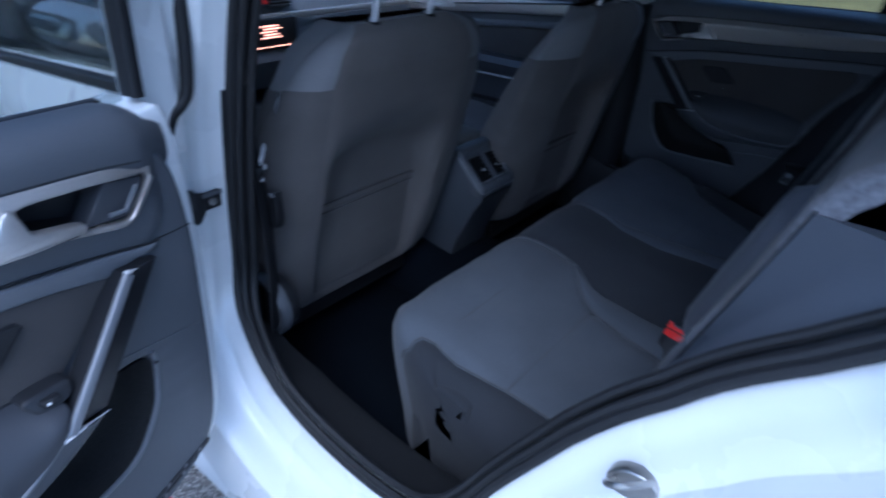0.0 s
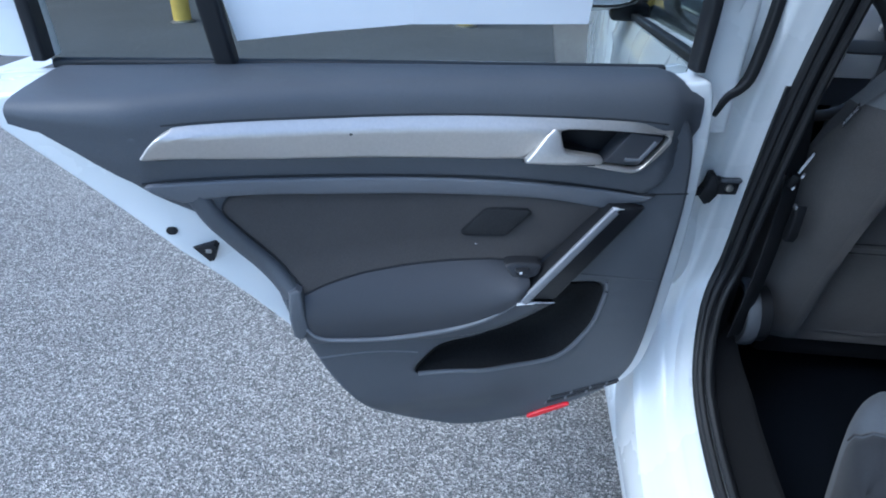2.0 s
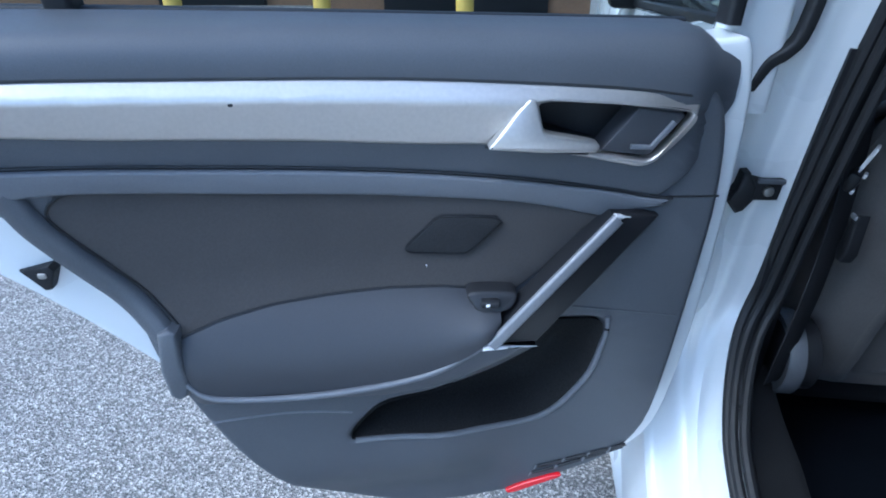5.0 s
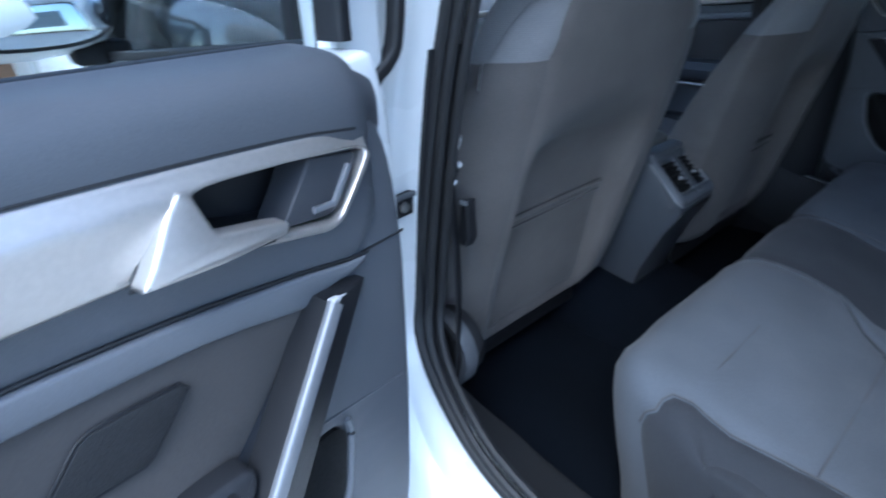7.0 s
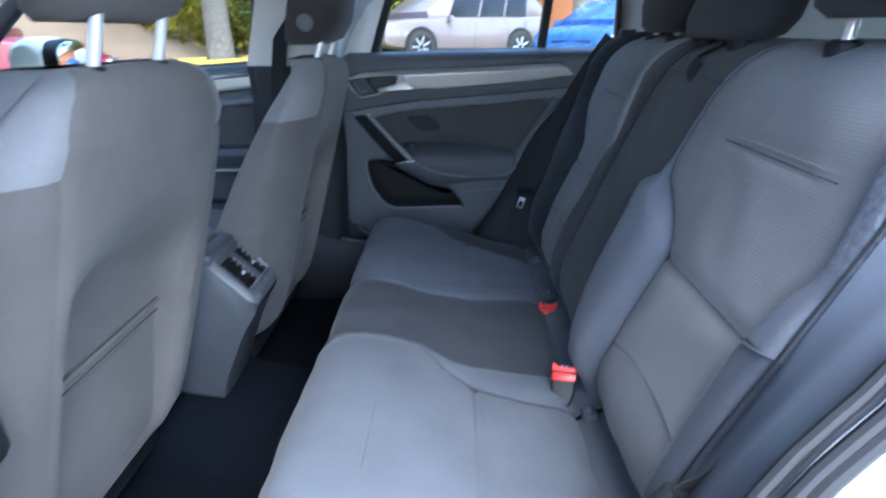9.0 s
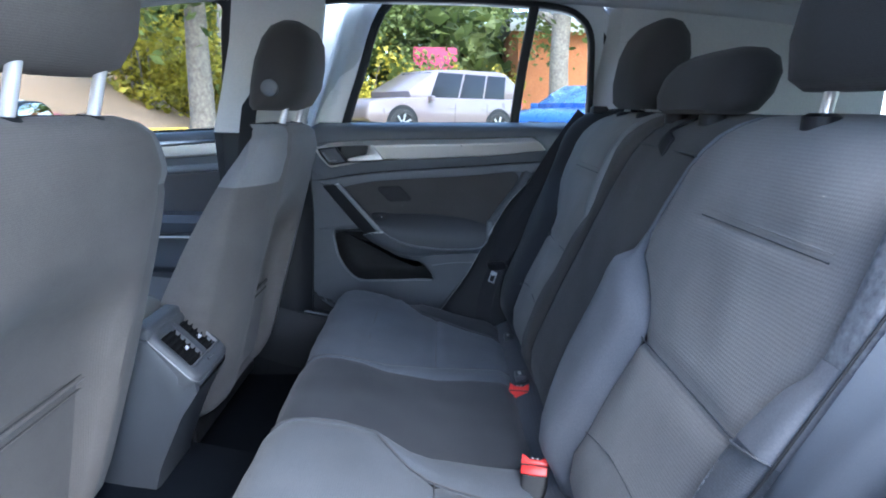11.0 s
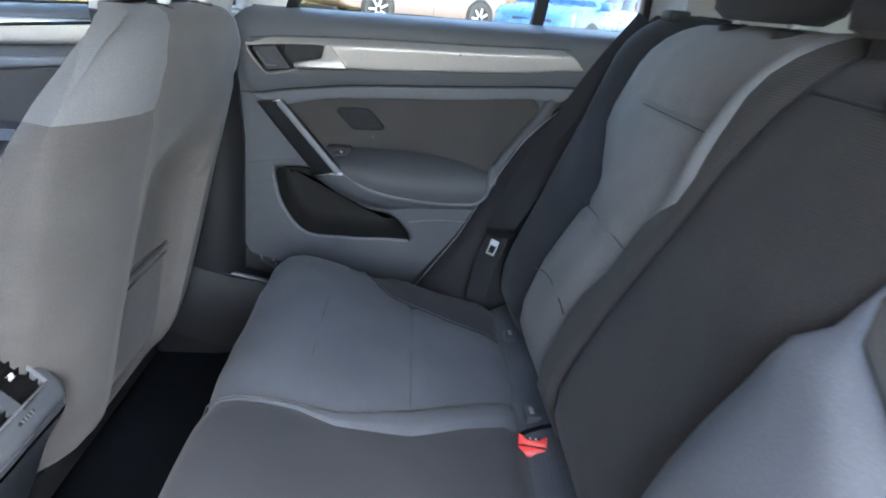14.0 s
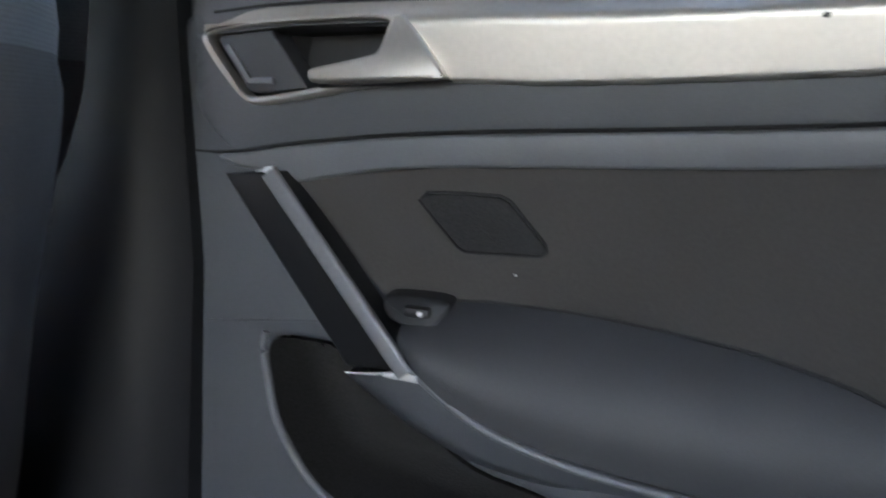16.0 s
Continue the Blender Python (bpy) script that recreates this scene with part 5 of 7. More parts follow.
def wrapped(x, middle, half, r):
    """Where x lies when the padding rounds over at both ends, and how far it has dropped."""
    d = abs(x - middle) - half
    if d <= 0:
        return x, 0.0
    a = min(d / r, math.pi / 2)
    return middle + math.copysign(half + r * math.sin(a), x - middle), r * (1 - math.cos(a)) + max(0, d - r * math.pi / 2)


def bench_place(x, v, h):
    i = min(int(v), len(PROFILE) - 1)
    y, z = PROFILE[i]
    inner = Vector((min(max(y, 0.168), 0.44), min(z, 0.365)))
    t = (Vector((y, z)) - inner).normalized()
    x, drop = wrapped(x, 0.0145, 0.5475, 0.085)
    h = h - drop
    y -= 7.0 * max(-x - 0.505, 0) ** 2 * smooth01((y - 0.34) / 0.2)
    return (x, y + t[0] * h, z + t[1] * h)


ROWS = list(range(len(PROFILE)))
yy = lambda v: PROFILE[int(v)][0] if v < 15 else 0.56
seam_dip = lambda x, v: 0.006 if int(v) == 6 else (0.0045 if int(v) == 11 and (-0.50 < x < -0.29 or 0.24 < x < 0.44) else 0)
l_out_line = flow((0.0, -0.50), (0.22, -0.532), (0.30, -0.546), (0.36, -0.560), (0.40, -0.568), (0.43, -0.568), (0.47, -0.564), (0.50, -0.572), (0.53, -0.588), (0.56, -0.602))
l_out = lambda v: l_out_line(yy(v))
l_in_line = flow((0.0, -0.235), (0.14, -0.234), (0.22, -0.237), (0.30, -0.230), (0.34, -0.205), (0.375, -0.15), (0.41, -0.122), (0.46, -0.125), (0.55, -0.135))
l_in = lambda v: l_in_line(yy(v))
l_lip_line = flow((0.0, -0.122), (0.14, -0.128), (0.20, -0.142), (0.30, -0.163), (0.34, -0.158), (0.375, -0.134), (0.41, -0.116), (0.46, -0.119), (0.55, -0.130))
l_lip = lambda v: l_lip_line(yy(v))
r_in_line = flow((0.0, 0.28), (0.14, 0.262), (0.22, 0.23), (0.29, 0.185), (0.37, 0.15), (0.41, 0.135), (0.46, 0.135), (0.55, 0.13))
r_in = lambda v: r_in_line(yy(v))
r_lip = lambda v: r_in(v) - table(yy(v), (0.0, 0.05), (0.14, 0.055), (0.3, 0.05), (0.38, 0.03), (0.45, 0.008), (0.55, 0.004))
r_out_line = flow((0.0, 0.45), (0.144, 0.467), (0.25, 0.49), (0.34, 0.512), (0.375, 0.55), (0.405, 0.62), (0.44, 0.66), (0.56, 0.67))
r_out = lambda v: r_out_line(yy(v))
bench = thing("rear_bench_cushion", "grey cloth rear bench cushion with a dark middle place", "car seat", (0, 0.3, 0.2))
for nm, mat, a, b, cols, crown, dip, lab in (
        ("end_bolster", SEAT_SIDE, lambda v: -0.70, l_out, 14, 0.004, None, "dark cloth bolster"),
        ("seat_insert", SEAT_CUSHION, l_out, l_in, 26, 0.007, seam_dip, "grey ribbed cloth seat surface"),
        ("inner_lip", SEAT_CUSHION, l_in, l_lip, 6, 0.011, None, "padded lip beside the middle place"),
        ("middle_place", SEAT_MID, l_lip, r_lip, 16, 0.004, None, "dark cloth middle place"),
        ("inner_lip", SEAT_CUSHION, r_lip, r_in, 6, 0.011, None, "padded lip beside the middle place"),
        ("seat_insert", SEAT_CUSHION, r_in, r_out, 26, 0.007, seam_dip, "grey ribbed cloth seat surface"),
        ("end_bolster", SEAT_SIDE, r_out, lambda v: 0.705, 14, 0.004, None, "dark cloth bolster")):
    part(nm, strip_mesh(ROWS, bench_place, a, b, cols, crown, dip), mat, bench, lab, smooth=70)
for sx in (-0.615, 0.645):
    flank = [(0.03, 0.20)] + [(y - (0.14 if sx < 0 else 0.055) * smooth01((y - 0.3) / 0.2), z - 0.055 * smooth01((z - 0.2) / 0.2)) for y, z in PROFILE] + [(0.48, 0.20)]
    part("cushion_side", plate(flank, lambda u, v, d: (sx + (d if sx < 0 else -d), u, v), 0.05, 0.01), SEAT_SIDE, bench, "dark cloth cushion side")
for x0, x1 in ((-0.575, -0.245), (-0.235, 0.20), (0.21, 0.60)):
    flap = [[(x0 + (x1 - x0) * k / 12, y, z + 0.0025 * math.sin(math.pi * k / 12)) for k in range(13)] for y, z in ((0.145, 0.375), (0.131, 0.396), (0.115, 0.406), (0.095, 0.414), (0.075, 0.421), (0.058, 0.424), (0.035, 0.415), (0.03, 0.38))]
    part("rear_flap", loft(flap, closed=False), SEAT_FLANK, bench, "slate cloth flap behind the cushion", smooth=70)
part("bench_base", box(-0.61, 0.625, 0.0, 0.475, 0.199, 0.36, 0.03, 3), SEAT_SIDE, bench, "dark bench base")
for side_x, line in ((-1, l_in), (1, r_in), (-1, l_out), (1, r_out)):
    part("piping", tube([bench_place(line(v), v, 0.0015) for v in ROWS[:18]], 0.0014, 6), SEAM, bench, "sewn seam, coloured dark for its crease shade")

for a, b in ((l_out, l_in), (r_in, r_out)):
    xs = [a(6) + (b(6) - a(6)) * t / 14 for t in range(15)]
    part("piping", tube([bench_place(x, 6, 0.0014) for x in xs], 0.0011, 6), SEAM, bench, "sewn seam, coloured dark for its crease shade")
for a, b in ((-0.50, -0.29), (0.24, 0.46)):
    part("piping", tube([bench_place(a + (b - a) * t / 8, 11, 0.0018) for t in range(9)], 0.0012, 6), SEAM, bench)

BACK_Z = [0.40, 0.43, 0.47, 0.51, 0.55, 0.59, 0.63, 0.67, 0.70, 0.712, 0.724, 0.74, 0.76, 0.78, 0.80, 0.83, 0.86, 0.872, 0.884, 0.90, 0.93, 0.955, 0.975, 0.99, 1.0, 1.004]


def back_place(x, v, h):
    roll = table(v, (0.40, 0.075), (0.43, 0.050), (0.455, 0.024), (0.48, 0.009), (0.52, 0.0), (0.93, 0.0), (0.955, 0.006), (0.975, 0.018), (0.99, 0.036), (1.0, 0.06), (1.004, 0.11))
    x, drop = wrapped(x, -0.03, 0.575, 0.06) if x > -0.03 else wrapped(x, -0.03, 0.610, 0.034)
    return (x, 0.277 - 0.355 * v + (h - drop) * 0.94 - roll, v + 0.33 * h)


def back_dip(x, v):
    if 0.88 < v < 0.888 and (-0.545 < x < -0.30 or 0.145 < x < 0.37):
        return 0.006
    if 0.711 < v < 0.713 and (x < -0.2 or x > 0.15):
        return 0.006
    return 0


bl_in = flow((0.40, -0.22), (0.505, -0.23), (0.545, -0.247), (0.627, -0.258), (0.713, -0.28), (0.745, -0.265), (0.775, -0.216), (0.80, -0.165), (0.83, -0.153), (1.0, -0.203))
bl_mid = flow((0.40, -0.125), (0.50, -0.112), (0.56, -0.095), (0.68, -0.095), (0.77, -0.12), (0.80, -0.14), (0.83, -0.145), (1.0, -0.195))
bl_out = flow((0.40, -0.50), (0.506, -0.520), (0.60, -0.527), (0.664, -0.534), (0.723, -0.545), (0.775, -0.567), (0.805, -0.586), (0.86, -0.584), (1.0, -0.577))
bl_end = flow((0.40, -0.565), (0.54, -0.576), (0.59, -0.583), (0.667, -0.597), (0.722, -0.610), (0.824, -0.628), (0.90, -0.640), (1.0, -0.650))
br_mid = flow((0.40, 0.16), (0.515, 0.175), (0.634, 0.165), (0.742, 0.14), (0.857, 0.115), (0.954, 0.075), (1.0, 0.07))
br_in = flow((0.40, 0.24), (0.525, 0.25), (0.60, 0.25), (0.687, 0.217), (0.757, 0.20), (0.81, 0.172), (0.885, 0.168), (0.98, 0.143), (1.0, 0.14))
br_out = flow((0.40, 0.44), (0.568, 0.458), (0.65, 0.44), (0.741, 0.411), (0.78, 0.45), (0.816, 0.50), (0.84, 0.53), (0.90, 0.53), (1.0, 0.51))
back_left = thing("folding_rear_seat", "grey cloth rear backrest, wide section with a dark middle place", "car seat", (-0.2, 0.0, 0.4), "rear backrests")
back_right = thing("folding_rear_seat", "grey cloth rear backrest, narrow section beside the closed door", "car seat", (0.35, 0.0, 0.4), "rear backrests")
for owner, nm, mat, a, b, cols, crown, dip, lab in (
        (back_left, "back_insert", SEAT_INSERT, bl_out, bl_in, 24, 0.010, back_dip, "grey ribbed cloth back surface"),
        (back_left, "inner_bolster", SEAT_SIDE_BACK, bl_in, bl_mid, 10, 0.038, None, "smooth bolster, toned as lit from the open door"),
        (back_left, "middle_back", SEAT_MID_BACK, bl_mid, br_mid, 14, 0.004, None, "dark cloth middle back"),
        # Right-hand twins take darker cloth, away from the door light.
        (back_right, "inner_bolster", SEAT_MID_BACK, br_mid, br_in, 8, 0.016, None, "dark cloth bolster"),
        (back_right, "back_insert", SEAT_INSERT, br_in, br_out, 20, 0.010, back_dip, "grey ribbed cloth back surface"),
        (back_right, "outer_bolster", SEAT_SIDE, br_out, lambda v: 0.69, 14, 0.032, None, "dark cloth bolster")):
    part(nm, strip_mesh(BACK_Z, back_place, a, b, cols, crown, dip), mat, owner, lab, smooth=70)
for nm, mat, lo, hi, crown, lab in (("side_cover", SEAT_FLANK, 0.40, 0.725, 0.030, "slate cloth lower bolster"), ("outer_bolster", SEAT_SIDE_BACK, 0.725, 0.815, 0.033, "smooth bolster, toned as lit from the open door"), ("side_knit", SEAT_KNIT, 0.815, 1.004, 0.030, "open knit cloth at the backrest's side")):
    rows = [lo] + [v for v in BACK_Z if lo + 0.004 < v < hi - 0.004] + [hi]
    part(nm, strip_mesh(rows, back_place, bl_end, bl_out, 16, crown, None), mat, back_left, lab, smooth=70)
def bolster_at(t, v):
    """A point on the lower outer bolster: t from its inner seam to its outer end."""
    a, b = bl_out(v), bl_end(v)
    return back_place(a + (b - a) * t, v, 0.030 * min(1, abs(b - a) / 0.09) * (1 - (2 * t - 1) ** 4) + 0.0015)


part("fold_seam", tube([bolster_at(t / 12, 0.715 + 0.012 * t / 12) for t in range(1, 12)], 0.0012, 6), SEAT_FLANK, back_left, "rolled seam across the bolster")
stitches = []
for k in range(26):
    v = 0.50 + 0.0078 * k
    p = bolster_at(0.3, v)
    stitches.append(tube([(p[0], p[1] + 0.001, p[2]), (p[0], p[1] - 0.0006, p[2] + 0.0042)], 0.0006, 5))
part("stitching", join(*stitches), SEAT_KNIT, back_left, "pale double stitching")
rise = lambda v: smooth01((v - 0.73) / 0.12)
# Band of lighter cloth stands in for window light on the bolster.
part("lit_edge_band", loft([[back_place(br_in(v) - w, v, h * rise(v)) for w, h in ((-0.001, 0.002), (0.001, 0.0150), (0.008, 0.0200), (0.018, 0.0195), (0.026, 0.0140), (0.029, 0.003))] for v in BACK_Z if v > 0.74]), SEAT_PATCH, back_right, "lighter band in place of the window-lit bolster edge", smooth=60)
part("flap_seam", tube([back_place(-0.185 + 0.0205 * k, 0.945 + 0.006 * k / 12, 0.003) for k in range(13)], 0.0022, 6), RUBBER, back_left, "dark joint above the folding armrest")
for owner, x0, x1 in ((back_left, -0.62, 0.078), (back_right, 0.092, 0.585)):
    shell = [[(x0, 0.277 - 0.355 * z - 0.05, z), (x1, 0.277 - 0.355 * z - 0.05, z), (x1, 0.277 - 0.355 * z - 0.13, z), (x0, 0.277 - 0.355 * z - 0.13, z)] for z in (0.40, 0.7, 0.985)]
    part("back_shell", loft(shell), PLASTIC_DARK, owner, "black backrest rear")
for owner, line in ((back_left, bl_in), (back_left, bl_out), (back_left, bl_mid), (back_right, br_mid), (back_right, br_out), (back_right, br_in)):
    part("piping", tube([back_place(line(v), v, -0.0022) for v in BACK_Z], 0.0022 if line is br_mid else 0.0012, 6), RUBBER if line is br_mid else BACK_SEAM, owner, "sewn seam, coloured dark for its crease shade")
for owner, a, b, pts in ((back_left, bl_out, bl_in, ((-0.523, 0.573), (-0.465, 0.581), (-0.357, 0.579), (-0.265, 0.560))), (back_right, br_in, br_out, ((0.254, 0.582), (0.33, 0.588), (0.40, 0.583), (0.452, 0.565)))):
    part("piping", tube([back_place(a(0.712) + (b(0.712) - a(0.712)) * t / 14, 0.712, 0.0022 if t in (0, 14) else 0.0038) for t in range(15)], 0.001, 6), BACK_SEAM, owner, "sewn seam, coloured dark for its crease shade")
    part("piping", tube([back_place(p[0], p[1], 0.0098) for p in spline(pts, 5, False)], 0.001, 6), BACK_SEAM, owner, "sewn seam, coloured dark for its crease shade")
for owner, a, b in ((back_left, -0.545, -0.30), (back_right, 0.18, 0.39)):
    for z0 in (0.880, 0.888):
        # Dark lower and light upper tube stand in for the emboss shading.
        part("piping", tube([back_place(a + (b - a) * t / 10, z0, 0.0095) for t in range(11)], 0.0008, 6), SEAT_SIDE if z0 < 0.885 else SEAT_INSERT, owner, "embossed line, its relief shading put into tube colours")
part("pull_loop", sweep(spline([back_place(-0.035, 0.993, 0.004), back_place(-0.042, 0.978, 0.010), back_place(-0.055, 0.962, 0.013), back_place(-0.085, 0.950, 0.008)], 4, False), rounded(0.034, 0.004, 0.001), up=(0, 1, 0.35)), BELT_BLACK, back_left, "black pull loop")
for owner, x0 in ((back_left, -0.60), (back_right, 0.545)):
    part("release_knob", box(x0 - 0.02, x0 + 0.02, -0.13, -0.09, 1.0, 1.02, 0.006), PLASTIC_DARK, owner)


def rear_headrest(cx, z0, w, h, owner, post_z, y0, lean):
    rings = []
    for t, k, dp in ((0.0, 0.78, 0.03), (0.07, 0.93, 0.046), (0.3, 1.0, 0.055), (0.6, 0.98, 0.055), (0.82, 0.88, 0.045), (0.95, 0.7, 0.028), (1.0, 0.45, 0.012)):
        rings.append([(cx + w * k * math.copysign(abs(math.cos(a)) ** 0.6, math.cos(a)), y0 - lean * t * h + dp * math.copysign(abs(math.sin(a)) ** 0.8, math.sin(a)), z0 + t * h) for a in [2 * math.pi * i / 28 for i in range(28)]])
    head = part("head_restraint", loft(rings), HEADREST, owner, "black cloth head restraint", smooth=60)
    for u in (-0.07, 0.07):
        part("post", tube([(cx + u, y0 + 0.01, post_z), (cx + u, y0, z0 + 0.03)], 0.007, 12), CHROME, head, "chrome post")
        part("post_collar", turned([(0.02, -0.01), (0.02, 0.006), (0.013, 0.01), (0.008, 0.01)], (cx + u, y0 + 0.01, post_z + 0.012), (0, 0, 1), 14), PLASTIC_DARK, owner)


rear_headrest(-0.435, 1.03, 0.14, 0.19, back_left, 0.985, -0.125, 0.15)
rear_headrest(-0.03, 1.004, 0.145, 0.10, back_left, 0.985, -0.125, 0.35)
rear_headrest(0.30, 1.012, 0.125, 0.18, back_right, 0.985, -0.135, 0.15)

# buckles and belts
def buckle(x, y, z, spin, label):
    """A buckle that leans back, its red button upwards."""
    ob = thing("belt_buckle", label, "seat belt buckle", (x, y, z - 0.04), "rear belt buckles")
    n = Vector((-0.72, 0.20, 0.66)).normalized()
    up = (Vector((0.45, -0.20, 0.86)) - n * Vector((0.45, -0.20, 0.86)).dot(n)).normalized()
    up = Matrix.Rotation(radians(spin), 3, n) @ up
    wide = up.cross(n)
    m = Matrix.Translation((x, y, z)) @ Matrix((wide, up, n)).transposed().to_4x4()
    body = spline([(-0.0215, 0.016), (-0.0215, -0.012), (-0.0195, -0.03), (-0.012, -0.0515), (0.0, -0.054), (0.012, -0.0515), (0.0195, -0.03), (0.0215, -0.012), (0.0215, 0.016), (0.0, 0.017)], 3)
    part("buckle_body", moved(plate(body, lambda u, v, d: (u, v, 0.010 - d), 0.024, 0.006), m), RUBBER, ob, "black buckle body")
    lower = [(-0.0205, 0.004), (-0.0205, -0.009), (0.0, -0.0105), (0.0205, -0.009), (0.0205, 0.004), (0.0, 0.005)]
    button = part("release_button", moved(plate(lower, lambda u, v, d: (u, v, 0.0125 - d), 0.006, 0.002), m), RED_PLASTIC, ob, "red release button")
    horn = [(-0.021, 0.0065), (0.021, 0.0065), (0.021, 0.0215), (0.0135, 0.0185), (0.009, 0.0145), (-0.009, 0.0145), (-0.0135, 0.0185), (-0.021, 0.0215)]
    part("button_edge", moved(plate(horn, lambda u, v, d: (u, v, 0.012 - d), 0.014, 0.002), m), RED_PLASTIC, button, "notched red edge")
    part("slot", moved(box(-0.012, 0.012, 0.0145, 0.0175, 0.0, 0.009, 0.0008), m), PLASTIC_DARK, ob)
    for u in (-0.004, 0.004):
        part("spring_pin", moved(turned([(0.0016, 0.0), (0.0016, 0.003), (0.0006, 0.0035)], (u, 0.0165, 0.0085), (0, 0, 1), 8), m), METAL, ob)


buckle(-0.182, 0.140, 0.446, 6, "red and black belt buckle standing behind the cushion")
buckle(0.166, 0.117, 0.402, 8, "red and black belt buckle sunk beside the middle place")
for x0 in (-0.245, 0.235, 0.47):
    anchor = thing("child_seat_anchor", "dark plastic child seat anchor slot between cushion and backrest", "anchor", (x0, 0.105, 0.415), "child seat anchors")
    part("anchor_frame", box(x0 - 0.016, x0 + 0.016, 0.094, 0.118, 0.404, 0.421, 0.004), PLASTIC, anchor)
    part("anchor_bar", box(x0 - 0.008, x0 + 0.008, 0.104, 0.111, 0.419, 0.4225, 0.001), METAL, anchor)


def belt_path(points, width, label, face, cloth=None):
    ob = thing("seat_belt", label, "seat belt", points[0], "rear seat belts")
    line = spline(points, 6, False)
    part("webbing", sweep(line, rounded(width, 0.0025, 0.001, 2), up=face), cloth or WEBBING, ob, "black woven webbing")
    return ob


right_belt = belt_path([(0.585, -0.115, 1.0), (0.60, -0.06, 0.90), (0.605, 0.0, 0.79), (0.605, 0.075, 0.675), (0.602, 0.125, 0.585), (0.598, 0.155, 0.50), (0.59, 0.165, 0.425)], 0.046, "black seat belt hanging beside the closed door with its tongue", (-0.8, 0.5, 0.3))
part("second_webbing", sweep(spline([(0.60, -0.085, 1.0), (0.625, -0.025, 0.90), (0.632, 0.04, 0.78), (0.628, 0.10, 0.67), (0.61, 0.135, 0.58)], 6, False), rounded(0.046, 0.0025, 0.001, 2), up=(-0.8, 0.5, 0.3)), WEBBING, right_belt)
part("tongue_grip", moved(box(-0.028, 0.028, -0.006, 0.006, -0.012, 0.014, 0.005), Matrix.Translation((0.598, 0.13, 0.578)) @ Euler((radians(-25), radians(10), radians(60))).to_matrix().to_4x4()), PLASTIC_DARK, right_belt, "black tongue grip")
tm = Matrix.Translation((0.59, 0.143, 0.547)) @ Euler((radians(-15), radians(15), radians(-105))).to_matrix().to_4x4()
part("belt_tongue", moved(plate([(-0.009, -0.016), (0.009, -0.016), (0.009, 0.016), (-0.009, 0.016)], lambda u, v, d: (u, d, v), 0.003, 0.001, [[(-0.0055, -0.012), (0.0055, -0.012), (0.0055, 0.004), (-0.0055, 0.004)]]), tm), SATIN, right_belt, "steel belt tongue")
left_belt = belt_path([(-0.622, 0.060, 0.640), (-0.621, 0.080, 0.612), (-0.620, 0.118, 0.580), (-0.619, 0.140, 0.540), (-0.616, 0.152, 0.510), (-0.611, 0.172, 0.475), (-0.607, 0.195, 0.440), (-0.606, 0.195, 0.40)], 0.030, "black seat belt lying beside the open door", (0.9, 0.45, 0.1), BELT_BLACK)
grip = part("tongue_grip", sweep(spline([(-0.624, 0.112, 0.597), (-0.623, 0.122, 0.583), (-0.622, 0.138, 0.561), (-0.621, 0.150, 0.544)], 4, False), rounded(0.034, 0.018, 0.007), up=(0.9, 0.4, 0.3), scale=None), RUBBER, left_belt, "black tongue grip")
part("belt_tongue", sweep([(-0.622, 0.148, 0.547), (-0.620, 0.168, 0.516)], rounded(0.020, 0.003, 0.001), up=(0.9, 0.4, 0.3)), CHROME, left_belt, "steel belt tongue")
front_belt = belt_path([(-0.700, 0.79, 1.18), (-0.690, 0.80, 1.0), (-0.676, 0.802, 0.90), (-0.668, 0.785, 0.80), (-0.671, 0.765, 0.70), (-0.678, 0.752, 0.58), (-0.688, 0.75, 0.44)], 0.046, "black front seat belt on the middle pillar", (0.6, -0.8, 0.1), BELT_BLACK)
tm = Matrix.Translation((-0.664, 0.772, 0.778)) @ Euler((radians(18), 0, radians(60))).to_matrix().to_4x4()
part("belt_tongue", moved(plate(spline([(-0.011, 0.026), (0.011, 0.026), (0.010, 0.0), (0.006, -0.012), (-0.006, -0.012), (-0.010, 0.0)], 3), lambda u, v, d: (u, d - 0.004, v), 0.003, 0.001), tm), CHROME, front_belt, "chrome belt tongue")
part("tongue_grip", moved(box(-0.020, 0.020, -0.010, 0.006, -0.034, -0.008, 0.005), tm), PLASTIC_DARK, front_belt, "black tongue grip")
for v in (-0.010, -0.034):
    part("grip_edge", moved(box(-0.018, -0.004, -0.012, -0.008, v, v + 0.006, 0.001), tm), CHROME, front_belt)
front_belt_r = belt_path([(0.715, 0.80, 1.18), (0.69, 0.84, 0.95), (0.68, 0.86, 0.70), (0.675, 0.85, 0.42)], 0.046, "black front seat belt on the middle pillar", (-1, 0.2, 0), BELT_BLACK)

# ---------- centre console, dashboard ----------
CONSOLE = material("slate_console_plastic", (0.05, 0.055, 0.064), 0.42, grain=0.1, grain_scale=900, bump=0.12, bump_scale=1200, stain=0.06, stain_scale=8)
console = thing("centre_console", "charcoal plastic centre console with two rear air vents", "console", (0, 0.9, 0.3))
CX = 0.024
prof = []
